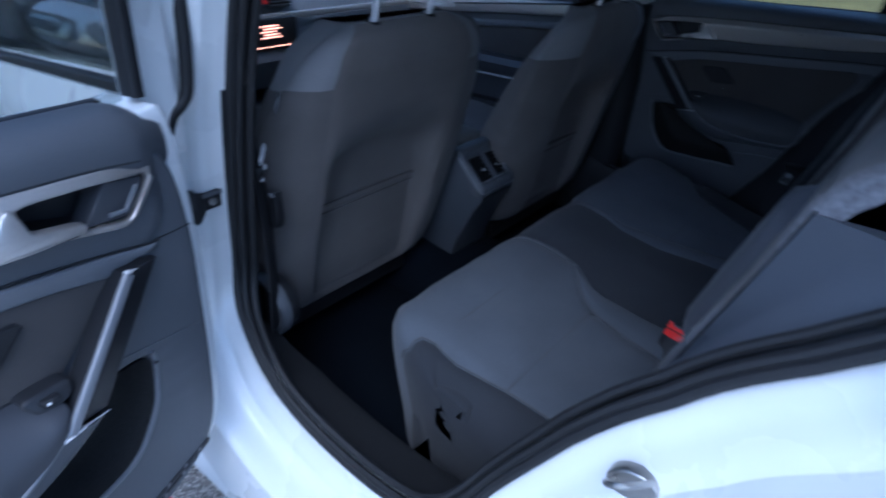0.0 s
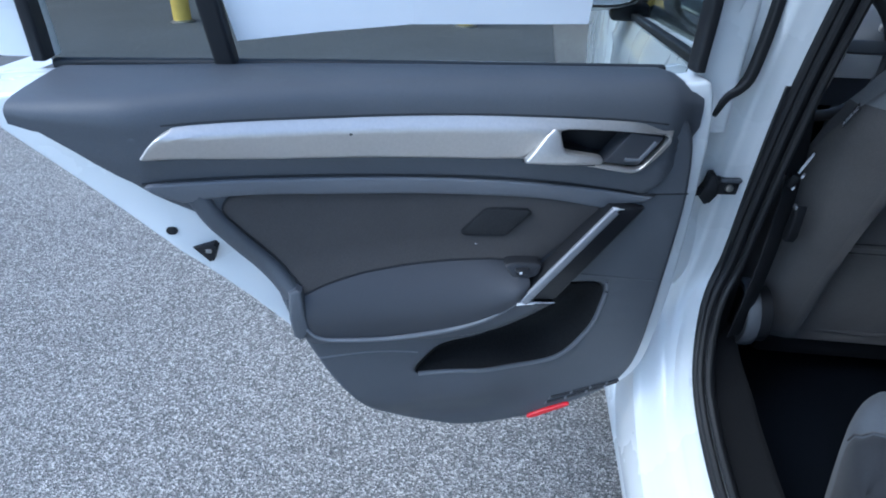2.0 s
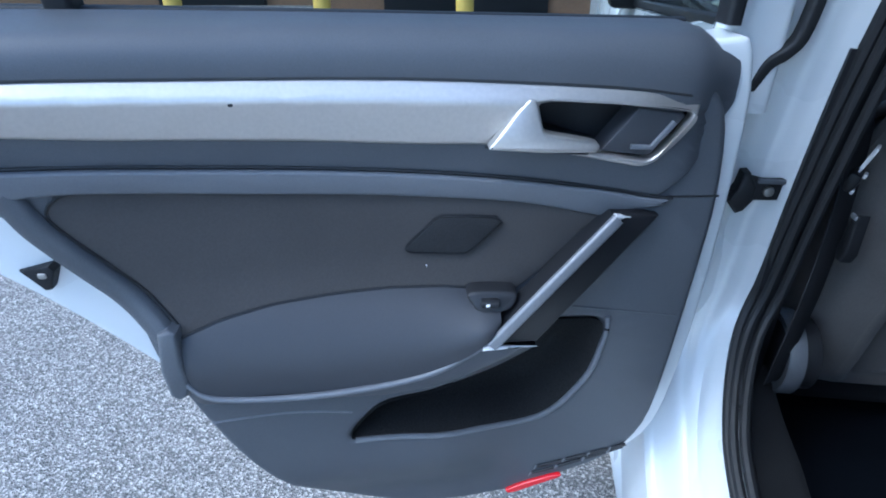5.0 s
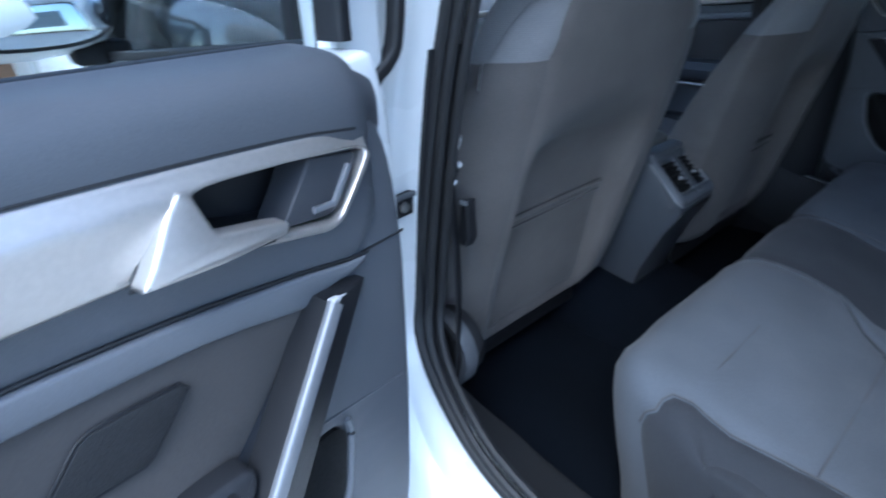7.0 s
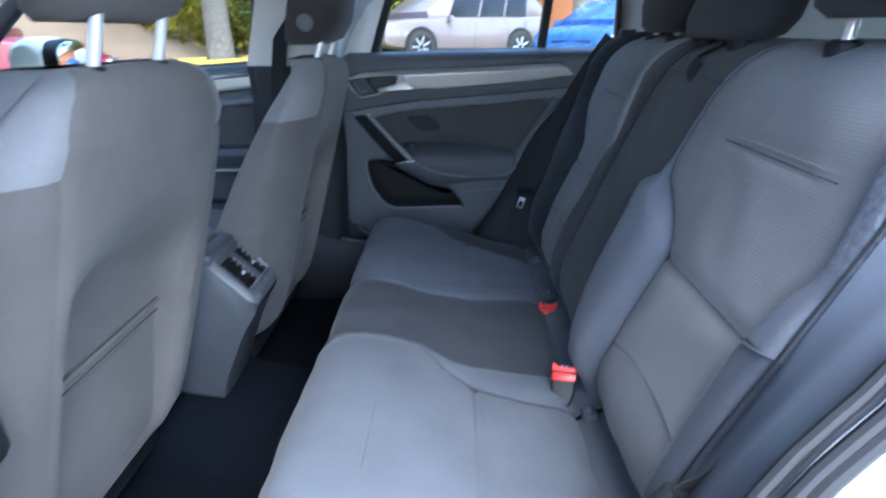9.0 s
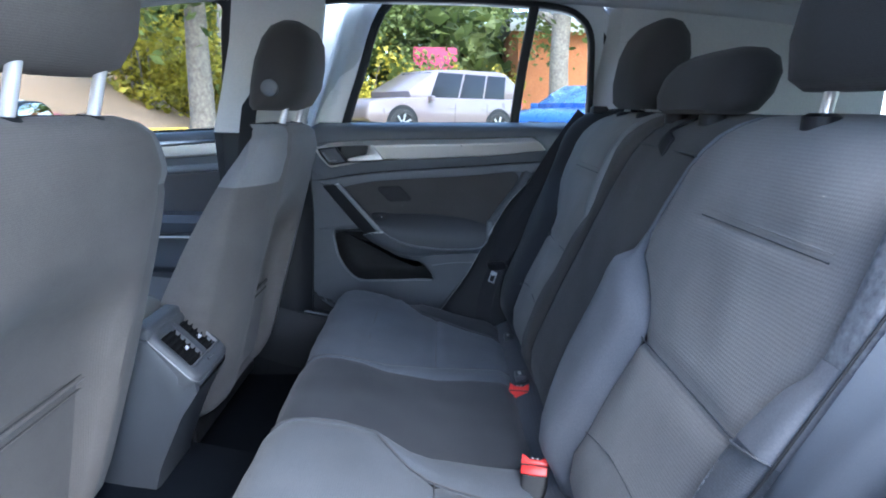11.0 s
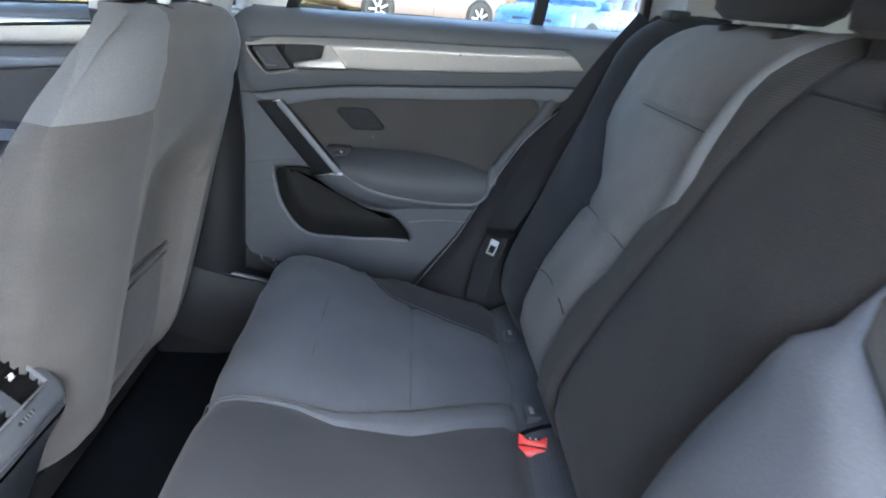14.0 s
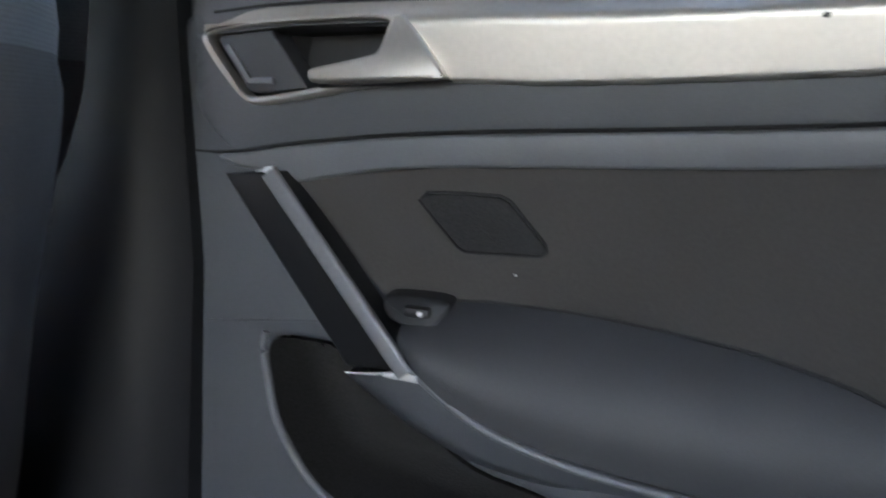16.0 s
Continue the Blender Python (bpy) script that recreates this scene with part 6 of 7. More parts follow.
for y, h, z0, z1 in ((0.722, 0.066, 0.506, 0.512), (0.726, 0.074, 0.500, 0.524), (0.755, 0.080, 0.45, 0.556), (0.80, 0.084, 0.34, 0.601), (0.815, 0.085, 0.28, 0.612), (0.86, 0.088, 0.235, 0.62), (1.25, 0.095, 0.22, 0.62), (1.30, 0.095, 0.22, 0.58), (1.9, 0.095, 0.22, 0.55)):
    prof.append([(CX + u * h, y, z) for u, z in ((-0.78, z0), (-0.92, z0 + 0.05 * (z1 - z0)), (-1.0, z1 - 0.02 * (z1 > 0.53)), (-0.95, z1 - 0.005), (-0.85, z1), (0.85, z1), (0.95, z1 - 0.005), (1.0, z1 - 0.02 * (z1 > 0.53)), (0.92, z0 + 0.05 * (z1 - z0)), (0.78, z0))])
part("console_body", loft(prof), CONSOLE, console, "charcoal plastic console body")
foot = [[(CX + u * h, y, z) for u, y in ((-1, 0.785 + dy), (-0.8, 0.765 + dy), (0.8, 0.765 + dy), (1, 0.785 + dy), (1, 1.2), (-1, 1.2))] for z, h, dy in ((0.24, 0.052, 0.085), (0.30, 0.058, 0.065), (0.40, 0.068, 0.02), (0.47, 0.074, -0.005))]
part("console_foot", loft(foot), CONSOLE, console, "plastic console foot")
slope = Vector((0, 0.07, 0.07)).normalized()
vm = Matrix(((1, 0, 0, CX), (0, slope[1], -slope[2], 0.762), (0, slope[2], slope[1], 0.562), (0, 0, 0, 1)))
ARM_LID = material("greige_armrest_vinyl", (0.17, 0.165, 0.155), 0.6, grain=0.1, grain_scale=700, bump=0.2, bump_scale=900, stain=0.08, stain_scale=10)
HOOD = [(u, 0.006 + v) for u, v in rounded(0.158, 0.128, 0.022, 6)]
vent_hole = lambda u0: [(u0 + a, 0.0085 + b) for a, b in rounded(0.0505, 0.071, 0.003, 2)]
vent = part("vent_hood", moved(plate(HOOD, lambda u, v, d: (u, v, 0.014 - 0.10 * max(abs(u) - 0.045, 0) - d), 0.032, 0.013, [vent_hole(-0.0295), vent_hole(0.0295)], 5), vm), PLASTIC, console, "rounded slate vent hood")
# Satin bead paints in the hood edge that catches the sky.
part("hood_bead", moved(tube([(p[0], p[1], 0.0015) for p in offset_loop(HOOD, -0.0008)], 0.0014, 6, True), vm), SATIN, vent, "satin bead standing in for the hood's sky-lit edge")
# Satin strips on two sides only, for the lit vent edges.
part("vent_rim", moved(join(box(-0.0575, 0.0575, -0.0300, -0.0275, 0.010, 0.0152, 0.001), box(0.0552, 0.0575, -0.0285, 0.0445, 0.009, 0.0152, 0.001)), vm), SATIN, vent, "satin strips in place of the lit vent edges")
for u in (-0.0295, 0.0295):
    part("vent_well", moved(box(u - 0.0255, u + 0.0255, -0.0275, 0.0445, -0.006, 0.0030, 0.0005), vm), GRILLE, vent, "dark vent opening")
    for k in range(6):
        v0 = -0.0215 + 0.0118 * k
        part("vent_slat", moved(moved(box(-0.0250, 0.0250, -0.0045, 0.0045, -0.0008, 0.0008, 0.0004), Matrix.Translation((u, v0, 0.0062)) @ Euler((radians(58), 0, 0)).to_matrix().to_4x4()), vm), GRILLE, vent, "black vent slat")
    part("vent_tab", moved(plate([(-0.0035, -0.004), (0.0035, -0.004), (0.0055, 0.004), (-0.0015, 0.0045)], lambda a, b, d: (u + 0.004 + 0.7 * a, 0.002 + 0.8 * b, 0.0128 - d), 0.006, 0.0008), vm), CHROME, vent, "bright vent tab")
wheel_slot = part("vent_wheel", moved(box(-0.014, 0.014, -0.0425, -0.0375, 0.009, 0.0150, 0.002), vm), PLASTIC_DARK, vent, "dark ribbed wheel")
for k in range(4):
    part("wheel_rib", moved(box(-0.0095 + 0.0055 * k, -0.0072 + 0.0055 * k, -0.0420, -0.0380, 0.0145, 0.0154, 0.0004), vm), SATIN, wheel_slot)
part("console_top", box(CX - 0.078, CX + 0.078, 0.796, 0.832, 0.600, 0.626, 0.008, 3), PLASTIC, console, "slate cover strip before the armrest")
lid = [[(CX + u * w, y, z + r) for u, r in ((-1, -0.012), (-0.97, -0.002), (-0.86, 0.007), (-0.5, 0.011), (0, 0.012), (0.5, 0.011), (0.86, 0.007), (0.97, -0.002), (1, -0.012))] + [(CX + w, y, 0.604), (CX - w, y, 0.604)] for y, z, w in ((0.839, 0.616, 0.074), (0.843, 0.624, 0.077), (0.86, 0.630, 0.080), (1.00, 0.640, 0.084), (1.15, 0.640, 0.084), (1.19, 0.632, 0.082), (1.2, 0.618, 0.078))]
part("armrest_lid", loft(lid), ARM_LID, console, "pale padded armrest lid", smooth=60)

dash = thing("dashboard", "grey dashboard with lit screen and air vents", "dashboard", (0, 1.9, 0.6))
prof = [[(x, y, z) for y, z in ((1.72, 0.60), (1.66, 0.70), (1.70, 0.80), (1.74, 0.90), (1.80, 0.955), (2.0, 0.975), (2.25, 0.95), (2.25, 0.55))] for x in (-0.74, -0.4, 0, 0.4, 0.74)]
part("dash_body", loft(prof), PLASTIC_LIGHT, dash, "grey dashboard body")
part("dash_trim", box(-0.12, 0.72, 1.683, 1.70, 0.825, 0.845, 0.004), SILVER, dash)
sc = part("screen", box(-0.07, 0.13, 1.664, 1.69, 0.735, 0.835, 0.006), PLASTIC_DARK, dash, "dark radio screen with lit marks")
GLOW = glow_material("orange_lit_marks", (1.0, 0.35, 0.2), 2.5)
for k in range(5):
    part("lit_mark", box(-0.02 + 0.012 * (k % 2), 0.06 - 0.01 * (k % 3), 1.6625, 1.664, 0.775 + 0.009 * k, 0.778 + 0.009 * k, 0), GLOW, sc, smooth=0)
for k in range(8):
    part("lit_mark", box(-0.06 + 0.023 * k, -0.048 + 0.023 * k, 1.6625, 1.664, 0.745, 0.748, 0), GLOW, sc, smooth=0)
for x0 in (-0.03, 0.09):
    v = part("dash_vent", box(x0 - 0.05, x0 + 0.05, 1.70, 1.73, 0.862, 0.912, 0.006), PLASTIC_DARK, dash, "black air vent")
    for k in range(4):
        part("vent_slat", box(x0 - 0.045, x0 + 0.045, 1.694, 1.703, 0.868 + 0.011 * k, 0.870 + 0.011 * k, 0), PLASTIC_LIGHT, v)
part("hazard_button", box(0.02, 0.04, 1.692, 1.70, 0.875, 0.905, 0.003), RED_PLASTIC, dash)
wheel = thing("steering_wheel", "black steering wheel in front of the driver seat", "steering wheel", (-0.36, 1.5, 0.8))
wm = Matrix.Translation((-0.36, 1.50, 0.82)) @ Euler((radians(65), 0, 0)).to_matrix().to_4x4()
part("rim", moved(tube([(0.18 * math.cos(a), 0.18 * math.sin(a), 0) for a in [2 * math.pi * k / 40 for k in range(40)]], 0.015, 10, True), wm), PLASTIC_DARK, wheel, "black leather rim")
part("hub", moved(turned([(0.02, 0.03), (0.06, 0.025), (0.075, 0.0), (0.06, -0.03)], (0, 0, 0), (0, 0, 1)), wm), PLASTIC_DARK, wheel)
for a in (0, 180, 270):
    part("spoke", moved(sweep([(0.06 * math.cos(radians(a)), 0.06 * math.sin(radians(a)), 0), (0.175 * math.cos(radians(a)), 0.175 * math.sin(radians(a)), 0)], rounded(0.035, 0.012, 0.004)), wm), PLASTIC, wheel)

# ---------- outside ----------
def asphalt_material():
    m = material("grey_asphalt", (0.27, 0.258, 0.24), 0.9, stain=0.10, stain_scale=0.8)
    n, l = m.node_tree.nodes, m.node_tree.links
    b = n["Principled BSDF"]
    src = b.inputs["Base Color"].links[0].from_socket
    tc = n.new("ShaderNodeTexCoord")
    vo = n.new("ShaderNodeTexVoronoi")
    vo.inputs["Scale"].default_value = 250
    l.new(tc.outputs["Object"], vo.inputs["Vector"])
    ramp = n.new("ShaderNodeValToRGB")
    ramp.color_ramp.elements[0].position, ramp.color_ramp.elements[0].color = 0.05, (0.36, 0.357, 0.352, 1)
    ramp.color_ramp.elements[1].position, ramp.color_ramp.elements[1].color = 0.97, (2.1, 2.04, 1.96, 1)
    step = ramp.color_ramp.elements.new(0.62)
    step.color = (0.88, 0.86, 0.83, 1)
    sep = n.new("ShaderNodeSeparateColor")
    l.new(vo.outputs["Color"], sep.inputs[0])
    l.new(sep.outputs[0], ramp.inputs[0])
    mul = n.new("ShaderNodeVectorMath")
    mul.operation = "MULTIPLY"
    l.new(src, mul.inputs[0])
    l.new(ramp.outputs[0], mul.inputs[1])
    l.new(mul.outputs[0], b.inputs["Base Color"])
    bn = n.new("ShaderNodeBump")
    bn.inputs["Strength"].default_value, bn.inputs["Distance"].default_value = 0.9, 0.006
    l.new(vo.outputs["Distance"], bn.inputs["Height"])
    l.new(bn.outputs[0], b.inputs["Normal"])
    return m


ASPHALT = asphalt_material()
ASPHALT_DIM = material("dimmed_asphalt", (0.105, 0.104, 0.10), 0.9, grain=0.35, grain_scale=110, bump=0.6, bump_scale=160, stain=0.15, stain_scale=0.8)
GRASS = material("dry_yellow_grass", (0.20, 0.17, 0.05), 0.95, grain=0.4, grain_scale=30, stain=0.35, stain_scale=0.6, bump=0.6, bump_scale=60)
DIRT = material("pale_brown_ground", (0.25, 0.165, 0.1), 0.95, grain=0.15, grain_scale=20, stain=0.15, stain_scale=0.7)
ROAD_WHITE = material("worn_white_road_paint", (0.6, 0.6, 0.6), 0.8, grain=0.15, grain_scale=90, stain=0.12, stain_scale=6)
YELLOW = material("yellow_post_paint", (0.75, 0.5, 0.09), 0.5, stain=0.1, stain_scale=5)
BRICK = material("orange_brown_wall", (0.45, 0.17, 0.07), 0.9, grain=0.12, grain_scale=12, stain=0.1, stain_scale=0.8)
BROWN_WALL = material("brown_render_wall", (0.24, 0.14, 0.08), 0.85, grain=0.1, grain_scale=30, stain=0.15, stain_scale=1.5)
BARK = material("grey_brown_bark", (0.20, 0.17, 0.14), 0.95, grain=0.3, grain_scale=14, bump=0.8, bump_scale=20, stain=0.2, stain_scale=3)
LEAF = leaf_material("yellow_green_leaves", (0.16, 0.14, 0.012), (0.6, 0.5, 0.06))
LEAF_GREEN = leaf_material("green_leaves", (0.05, 0.075, 0.02), (0.22, 0.26, 0.07))
DARK_WINDOW = material("dark_window_glass", (0.012, 0.013, 0.016), 0.1, specular=0.25)
TYRE = material("black_tyre_rubber", (0.02, 0.02, 0.021), 0.8, bump=0.2, bump_scale=90)
ALLOY = material("alloy_rim", (0.55, 0.55, 0.57), 0.3, metal=0.9)
LAMP_CLEAR = material("clear_headlamp", (0.7, 0.72, 0.74), 0.1, coat=1.0)
LAMP_RED = material("red_tail_lamp", (0.5, 0.02, 0.02), 0.15, coat=1.0)


def far_height(x, y):
    return 0.45 * smooth01((x - 3) / 14) + 2.4 * smooth01((math.hypot(x, y) - 45) / 400)


spots = [-1500, -600, -250, -100, -50, -30, -20, -12, -6, 0, 3, 5, 7, 9, 11, 13, 15, 17, 20, 24, 30, 40, 60, 100, 250, 600, 1500]
verts = [(x, y, far_height(x, y)) for x in spots for y in spots]
k = len(spots)
faces = [(i * k + j, i * k + j + 1, (i + 1) * k + j + 1, (i + 1) * k + j) for i in range(k - 1) for j in range(k - 1)]
tagged(part("ground", mesh(verts, faces), ASPHALT), "grey speckled asphalt parking ground", "ground", kind="structure")
rows = [[(x, y, far_height(x, y) + 0.03) for y in (-40, -25, -12, -6, 0, 6, 12, 25, 60)] for x in (10.5, 11, 13, 15, 17, 20, 24, 30, 45, 70)]
tagged(part("grass_verge", loft(rows, closed=False), GRASS), "yellowed grass verge beside the parking ground", "grass", kind="structure")
def bank(x, y):
    """Bare ground that climbs away from the lot."""
    r, a = math.hypot(x, y), math.degrees(math.atan2(y, x))
    return far_height(x, y) + 0.05 + 2.4 * smooth01((r - 10) / 15) * smooth01((a - 24) / 6)


rows = [[(x, y, bank(x, y)) for y in (4.6, 6, 7.5, 9, 10.5, 12, 14, 17, 20, 25, 32, 45)] for x in (6.5, 8, 9.5, 11, 13, 15, 17, 19, 22, 26, 32, 40)]
tagged(part("dirt_lot", loft(rows, closed=False), DIRT), "pale brown bare ground", "ground", kind="structure")

for k in range(7):
    x0, y0 = 8.6 + 1.02 * k, 7.05 - 0.52 * k
    x1, y1 = x0 + 1.0, y0 - 0.51
    side_x, side_y = 0.068, 0.133
    z0 = bank((x0 + x1) / 2, (y0 + y1) / 2)
    stone = [[(x0, y0, z), (x1, y1, z), (x1 + side_x, y1 + side_y, z), (x0 + side_x, y0 + side_y, z)] for z in (z0 - 0.1, z0 + 0.12)]
    tagged(part("kerb", loft(stone), YELLOW), "yellow painted kerb stone beside the bare ground", "kerb", kind="structure")

# Added dark sheet dims the ground seen through the door glass.
dim_sheet = plate([(-14, 2.85), (-0.95, 2.85), (-0.95, 9.0), (-14, 9.0)], lambda u, v, d: (u, v, 0.006 - d), 0.008, 0.002, steps=1)
tagged(part("ground_dimmer", dim_sheet, ASPHALT_DIM), "thin dark sheet on the asphalt, added to dim the ground behind the door glass", "road", kind="structure")
arrow = plate([(-4.59, 5.23), (-4.22, 4.0), (-4.45, 4.13), (-4.40, 3.0), (-4.75, 3.0), (-4.72, 4.2), (-4.95, 4.22)], lambda u, v, d: (u, v, 0.011 - d), 0.004, 0.001, steps=1)
tagged(part("road_arrow", arrow, ROAD_WHITE), "worn white painted arrow on the asphalt", "road marking", kind="structure")
tagged(part("kerb", box(-14, -3.9, 9.0, 9.12, -0.02, 0.12, 0.02), ASPHALT), "grey concrete kerb edge below the shop wall", "kerb", kind="structure")

# shopfront beyond the open door
shop = thing("shop_building", "brown walled shop with dark glazed doors behind yellow posts", "building", (-4, 9.5, 0))
part("wall", box(-16, 8, 9.2, 13, -0.05, 4.2, 0.03), BROWN_WALL, shop, "brown rendered wall")
part("roof", box(-16.3, 8.3, 8.9, 13.3, 4.2, 4.5, 0.05), PLASTIC_DARK, shop)
for x0, x1 in ((-3.05, -2.05), (-1.98, -1.0), (-6.0, -4.6)):
    w = part("glazed_door", box(x0, x1, 9.12, 9.22, 0.0, 2.5, 0.02), PLASTIC_DARK, shop, "dark framed glazed door")
    part("pane", box(x0 + 0.1, x1 - 0.1, 9.10, 9.13, 0.25, 2.35, 0.005), DARK_WINDOW, w)
for x0, mat in ((-8.2, BRICK), (-10.8, WHITE)):
    part("window", box(x0, x0 + 1.8, 9.14, 9.21, 0.6, 2.2, 0.01), mat, shop)
for x0 in (-3.2, -1.80, -0.2, -4.7):
    post = thing("bollard", "yellow painted steel guard post on the asphalt", "bollard", (x0, 6.95, 0), "yellow guard posts")
    part("post", turned([(0.085, -0.02), (0.085, 0.95), (0.07, 1.0), (0.04, 1.025), (0.0, 1.03)], (x0, 6.95, 0), (0, 0, 1), 20), YELLOW, post)
    part("base_ring", turned([(0.12, -0.02), (0.12, 0.015), (0.09, 0.03)], (x0, 6.95, 0), (0, 0, 1), 20), METAL, post)


def parked_car(name, label, at, turn, paint, length, width, height, wheel_r, profile, glass, wheels, group="parked cars", tall=False):
    """profile: side outline of the lower body (x along, z); glass: outline of the cabin; front is +x."""
    ob = thing(name, label, "car", at, group)
    m = Matrix.Translation(at) @ Matrix.Rotation(radians(turn), 4, "Z")
    hw = width / 2
    low = spline(profile, 3)
    rings = []
    for w, sc in ((-1.0, 0.05), (-0.985, 0.025), (-0.95, 0.0), (-0.6, -0.012), (0, -0.02), (0.6, -0.012), (0.95, 0.0), (0.985, 0.025), (1.0, 0.05)):
        rings.append([(p[0], w * hw, p[1]) for p in offset_loop(low, -max(sc, -0.02))])
    part("body", moved(loft(rings), m), paint, ob, "painted car body", smooth=50)
    cab = spline(glass, 3)
    base = min(p[1] for p in cab)
    rings = [[(p[0], w * hw * (0.95 - 0.16 * (p[1] - base) / (height - base)), p[1]) for p in offset_loop(cab, -o)] for w, o in ((-1, 0.03), (-0.97, 0.0), (0, -0.01), (0.97, 0.0), (1, 0.03))]
    part("cabin", moved(loft(rings), m), paint, ob, "painted car roof and pillars", smooth=50)
    x0, x1 = min(p[0] for p in glass), max(p[0] for p in glass)
    zt = height - 0.11
    zb = base + 0.05

    def edge(z, lo):
        xs = []
        for i in range(len(cab)):
            a, b = cab[i], cab[(i + 1) % len(cab)]
            if (a[1] - z) * (b[1] - z) <= 0 and abs(a[1] - b[1]) > 1e-6:
                xs.append(a[0] + (b[0] - a[0]) * (z - a[1]) / (b[1] - a[1]))
        return min(xs) if lo else max(xs)
    cuts = [0.0, 0.30, 0.63, 1.0]
    for s in (-1, 1):
        for a, b in zip(cuts, cuts[1:]):
            quad = []
            for z, order in ((zb, (a, b)), (zt, (b, a))):
                e0, e1 = edge(z, True) + 0.10, edge(z, False) - 0.10
                for t in order:
                    gap = 0.03 if t == a else -0.03
                    quad.append((e0 + (e1 - e0) * t + gap, z))
            yf = lambda z: s * hw * (0.95 - 0.16 * (z - base) / (height - base)) * 0.985
            part("side_window", moved(plate(quad, lambda u, v, d: (u, yf(v) + s * (0.022 - d), v), 0.03, 0.004), m), DARK_WINDOW, ob, "dark side window")
        mx = edge(zb, False) - 0.12
        part("mirror", moved(box(mx - 0.06, mx + 0.06, *sorted((s * hw * 0.97, s * (hw + 0.16))), zb - 0.02, zb + 0.13, 0.03), m), paint, ob, "door mirror")
        for t in (0.36, 0.66):
            hx = x0 + (x1 - x0) * t
            part("door_grip", moved(box(hx - 0.08, hx + 0.08, *sorted((s * hw * 0.99, s * (hw + 0.02))), base - 0.13, base - 0.10, 0.008), m), paint, ob)
            part("door_gap", moved(box(hx - 0.13, hx - 0.122, *sorted((s * hw * 0.985, s * (hw + 0.004))), 0.38, base, 0), m), PLASTIC_DARK, ob)
        part("sill_trim", moved(box(-length * 0.28, length * 0.26, *sorted((s * hw * 0.96, s * (hw + 0.012))), 0.24, 0.36, 0.01), m), PLASTIC_DARK, ob)
    for fx, z in ((True, (zb, zt)), (False, (zb, zt))):
        e = [edge(v, not fx) for v in z]
        sg = 1 if fx else -1
        quad = [(-hw * 0.80, z[0]), (hw * 0.80, z[0]), (hw * 0.66, z[1]), (-hw * 0.66, z[1])]
        part("windscreen" if fx else "rear_window", moved(plate(quad, lambda u, v, d: (e[0] + (e[1] - e[0]) * (v - z[0]) / (z[1] - z[0]) + sg * (0.018 - d), u, v), 0.02, 0.004), m), DARK_WINDOW, ob)
    xf, xr = max(p[0] for p in profile), min(p[0] for p in profile)
    for s in (-1, 1):
        part("headlamp", moved(box(xf - 0.30, xf - 0.02, *sorted((s * hw * 0.62, s * hw * 0.97)), base - 0.32, base - 0.18, 0.03), m), LAMP_CLEAR, ob, "clear headlamp")
        part("tail_lamp", moved(box(xr + 0.0, xr + 0.14, *sorted((s * hw * 0.72, s * (hw * 0.985))), base - 0.28, base + (0.1 if tall else -0.08), 0.02), m), LAMP_RED, ob, "red tail lamp")
    part("grille", moved(box(xf - 0.06, xf + 0.012, -hw * 0.5, hw * 0.5, base - 0.42, base - 0.2, 0.02), m), PLASTIC_DARK, ob)
    part("bumper_trim", moved(box(xf - 0.1, xf + 0.02, -hw * 0.8, hw * 0.8, 0.28, 0.4, 0.03), m), PLASTIC_DARK, ob)
    part("plate_bar", moved(box(xr - 0.012, xr + 0.02, -0.26, 0.26, 0.62, 0.74, 0.004), m), PAPER, ob)
    for wx in wheels:
        for s in (-1, 1):
            arch = part("wheel_arch", moved(turned([(wheel_r * 1.17, 0.0), (wheel_r * 1.17, 0.012), (wheel_r * 0.9, 0.012)], (wx, s * (hw - 0.002), wheel_r + 0.02), (0, s, 0), 28), m), PLASTIC_DARK, ob, "black wheel arch")
            ty = part("wheel", moved(turned([(wheel_r * 0.6, -0.2), (wheel_r * 0.93, -0.2), (wheel_r, -0.16), (wheel_r, 0.0), (wheel_r * 0.94, 0.03), (wheel_r * 0.68, 0.035), (wheel_r * 0.66, 0.01)], (wx, s * (hw - 0.005), wheel_r), (0, s, 0), 28), m), TYRE, ob, "black tyre")
            part("rim", moved(turned([(wheel_r * 0.14, 0.02), (wheel_r * 0.2, 0.012), (wheel_r * 0.25, -0.03), (wheel_r * 0.6, -0.03), (wheel_r * 0.67, 0.028), (wheel_r * 0.7, 0.028), (wheel_r * 0.7, -0.1)], (wx, s * (hw - 0.005), wheel_r), (0, s, 0), 28), m), PLASTIC_DARK, ty)
            for k in range(7):
                a = 2 * math.pi * k / 7
                c0, c1 = (wx + wheel_r * 0.15 * math.cos(a), wheel_r + wheel_r * 0.15 * math.sin(a)), (wx + wheel_r * 0.66 * math.cos(a), wheel_r + wheel_r * 0.66 * math.sin(a))
                part("spoke", moved(sweep([(c0[0], s * (hw + 0.012), c0[1]), (c1[0], s * (hw + 0.018), c1[1])], rounded(0.055, 0.03, 0.01, 2), up=(0, 1, 0)), m), ALLOY, ty, "alloy spoke")
    return ob


# Pearl white dimmed far down, standing in for shade under the trees.
DIMMED_PEARL = material("dimmed_pearl_paint", (0.155, 0.124, 0.128), 0.3, coat=0.6, stain=0.05, stain_scale=2)
BLUE_PAINT = material("bright_blue_paint", (0.02, 0.07, 0.24), 0.28, coat=0.7, stain=0.04)
RED_PAINT = material("dark_red_paint", (0.22, 0.006, 0.018), 0.36, coat=0.25, stain=0.04)
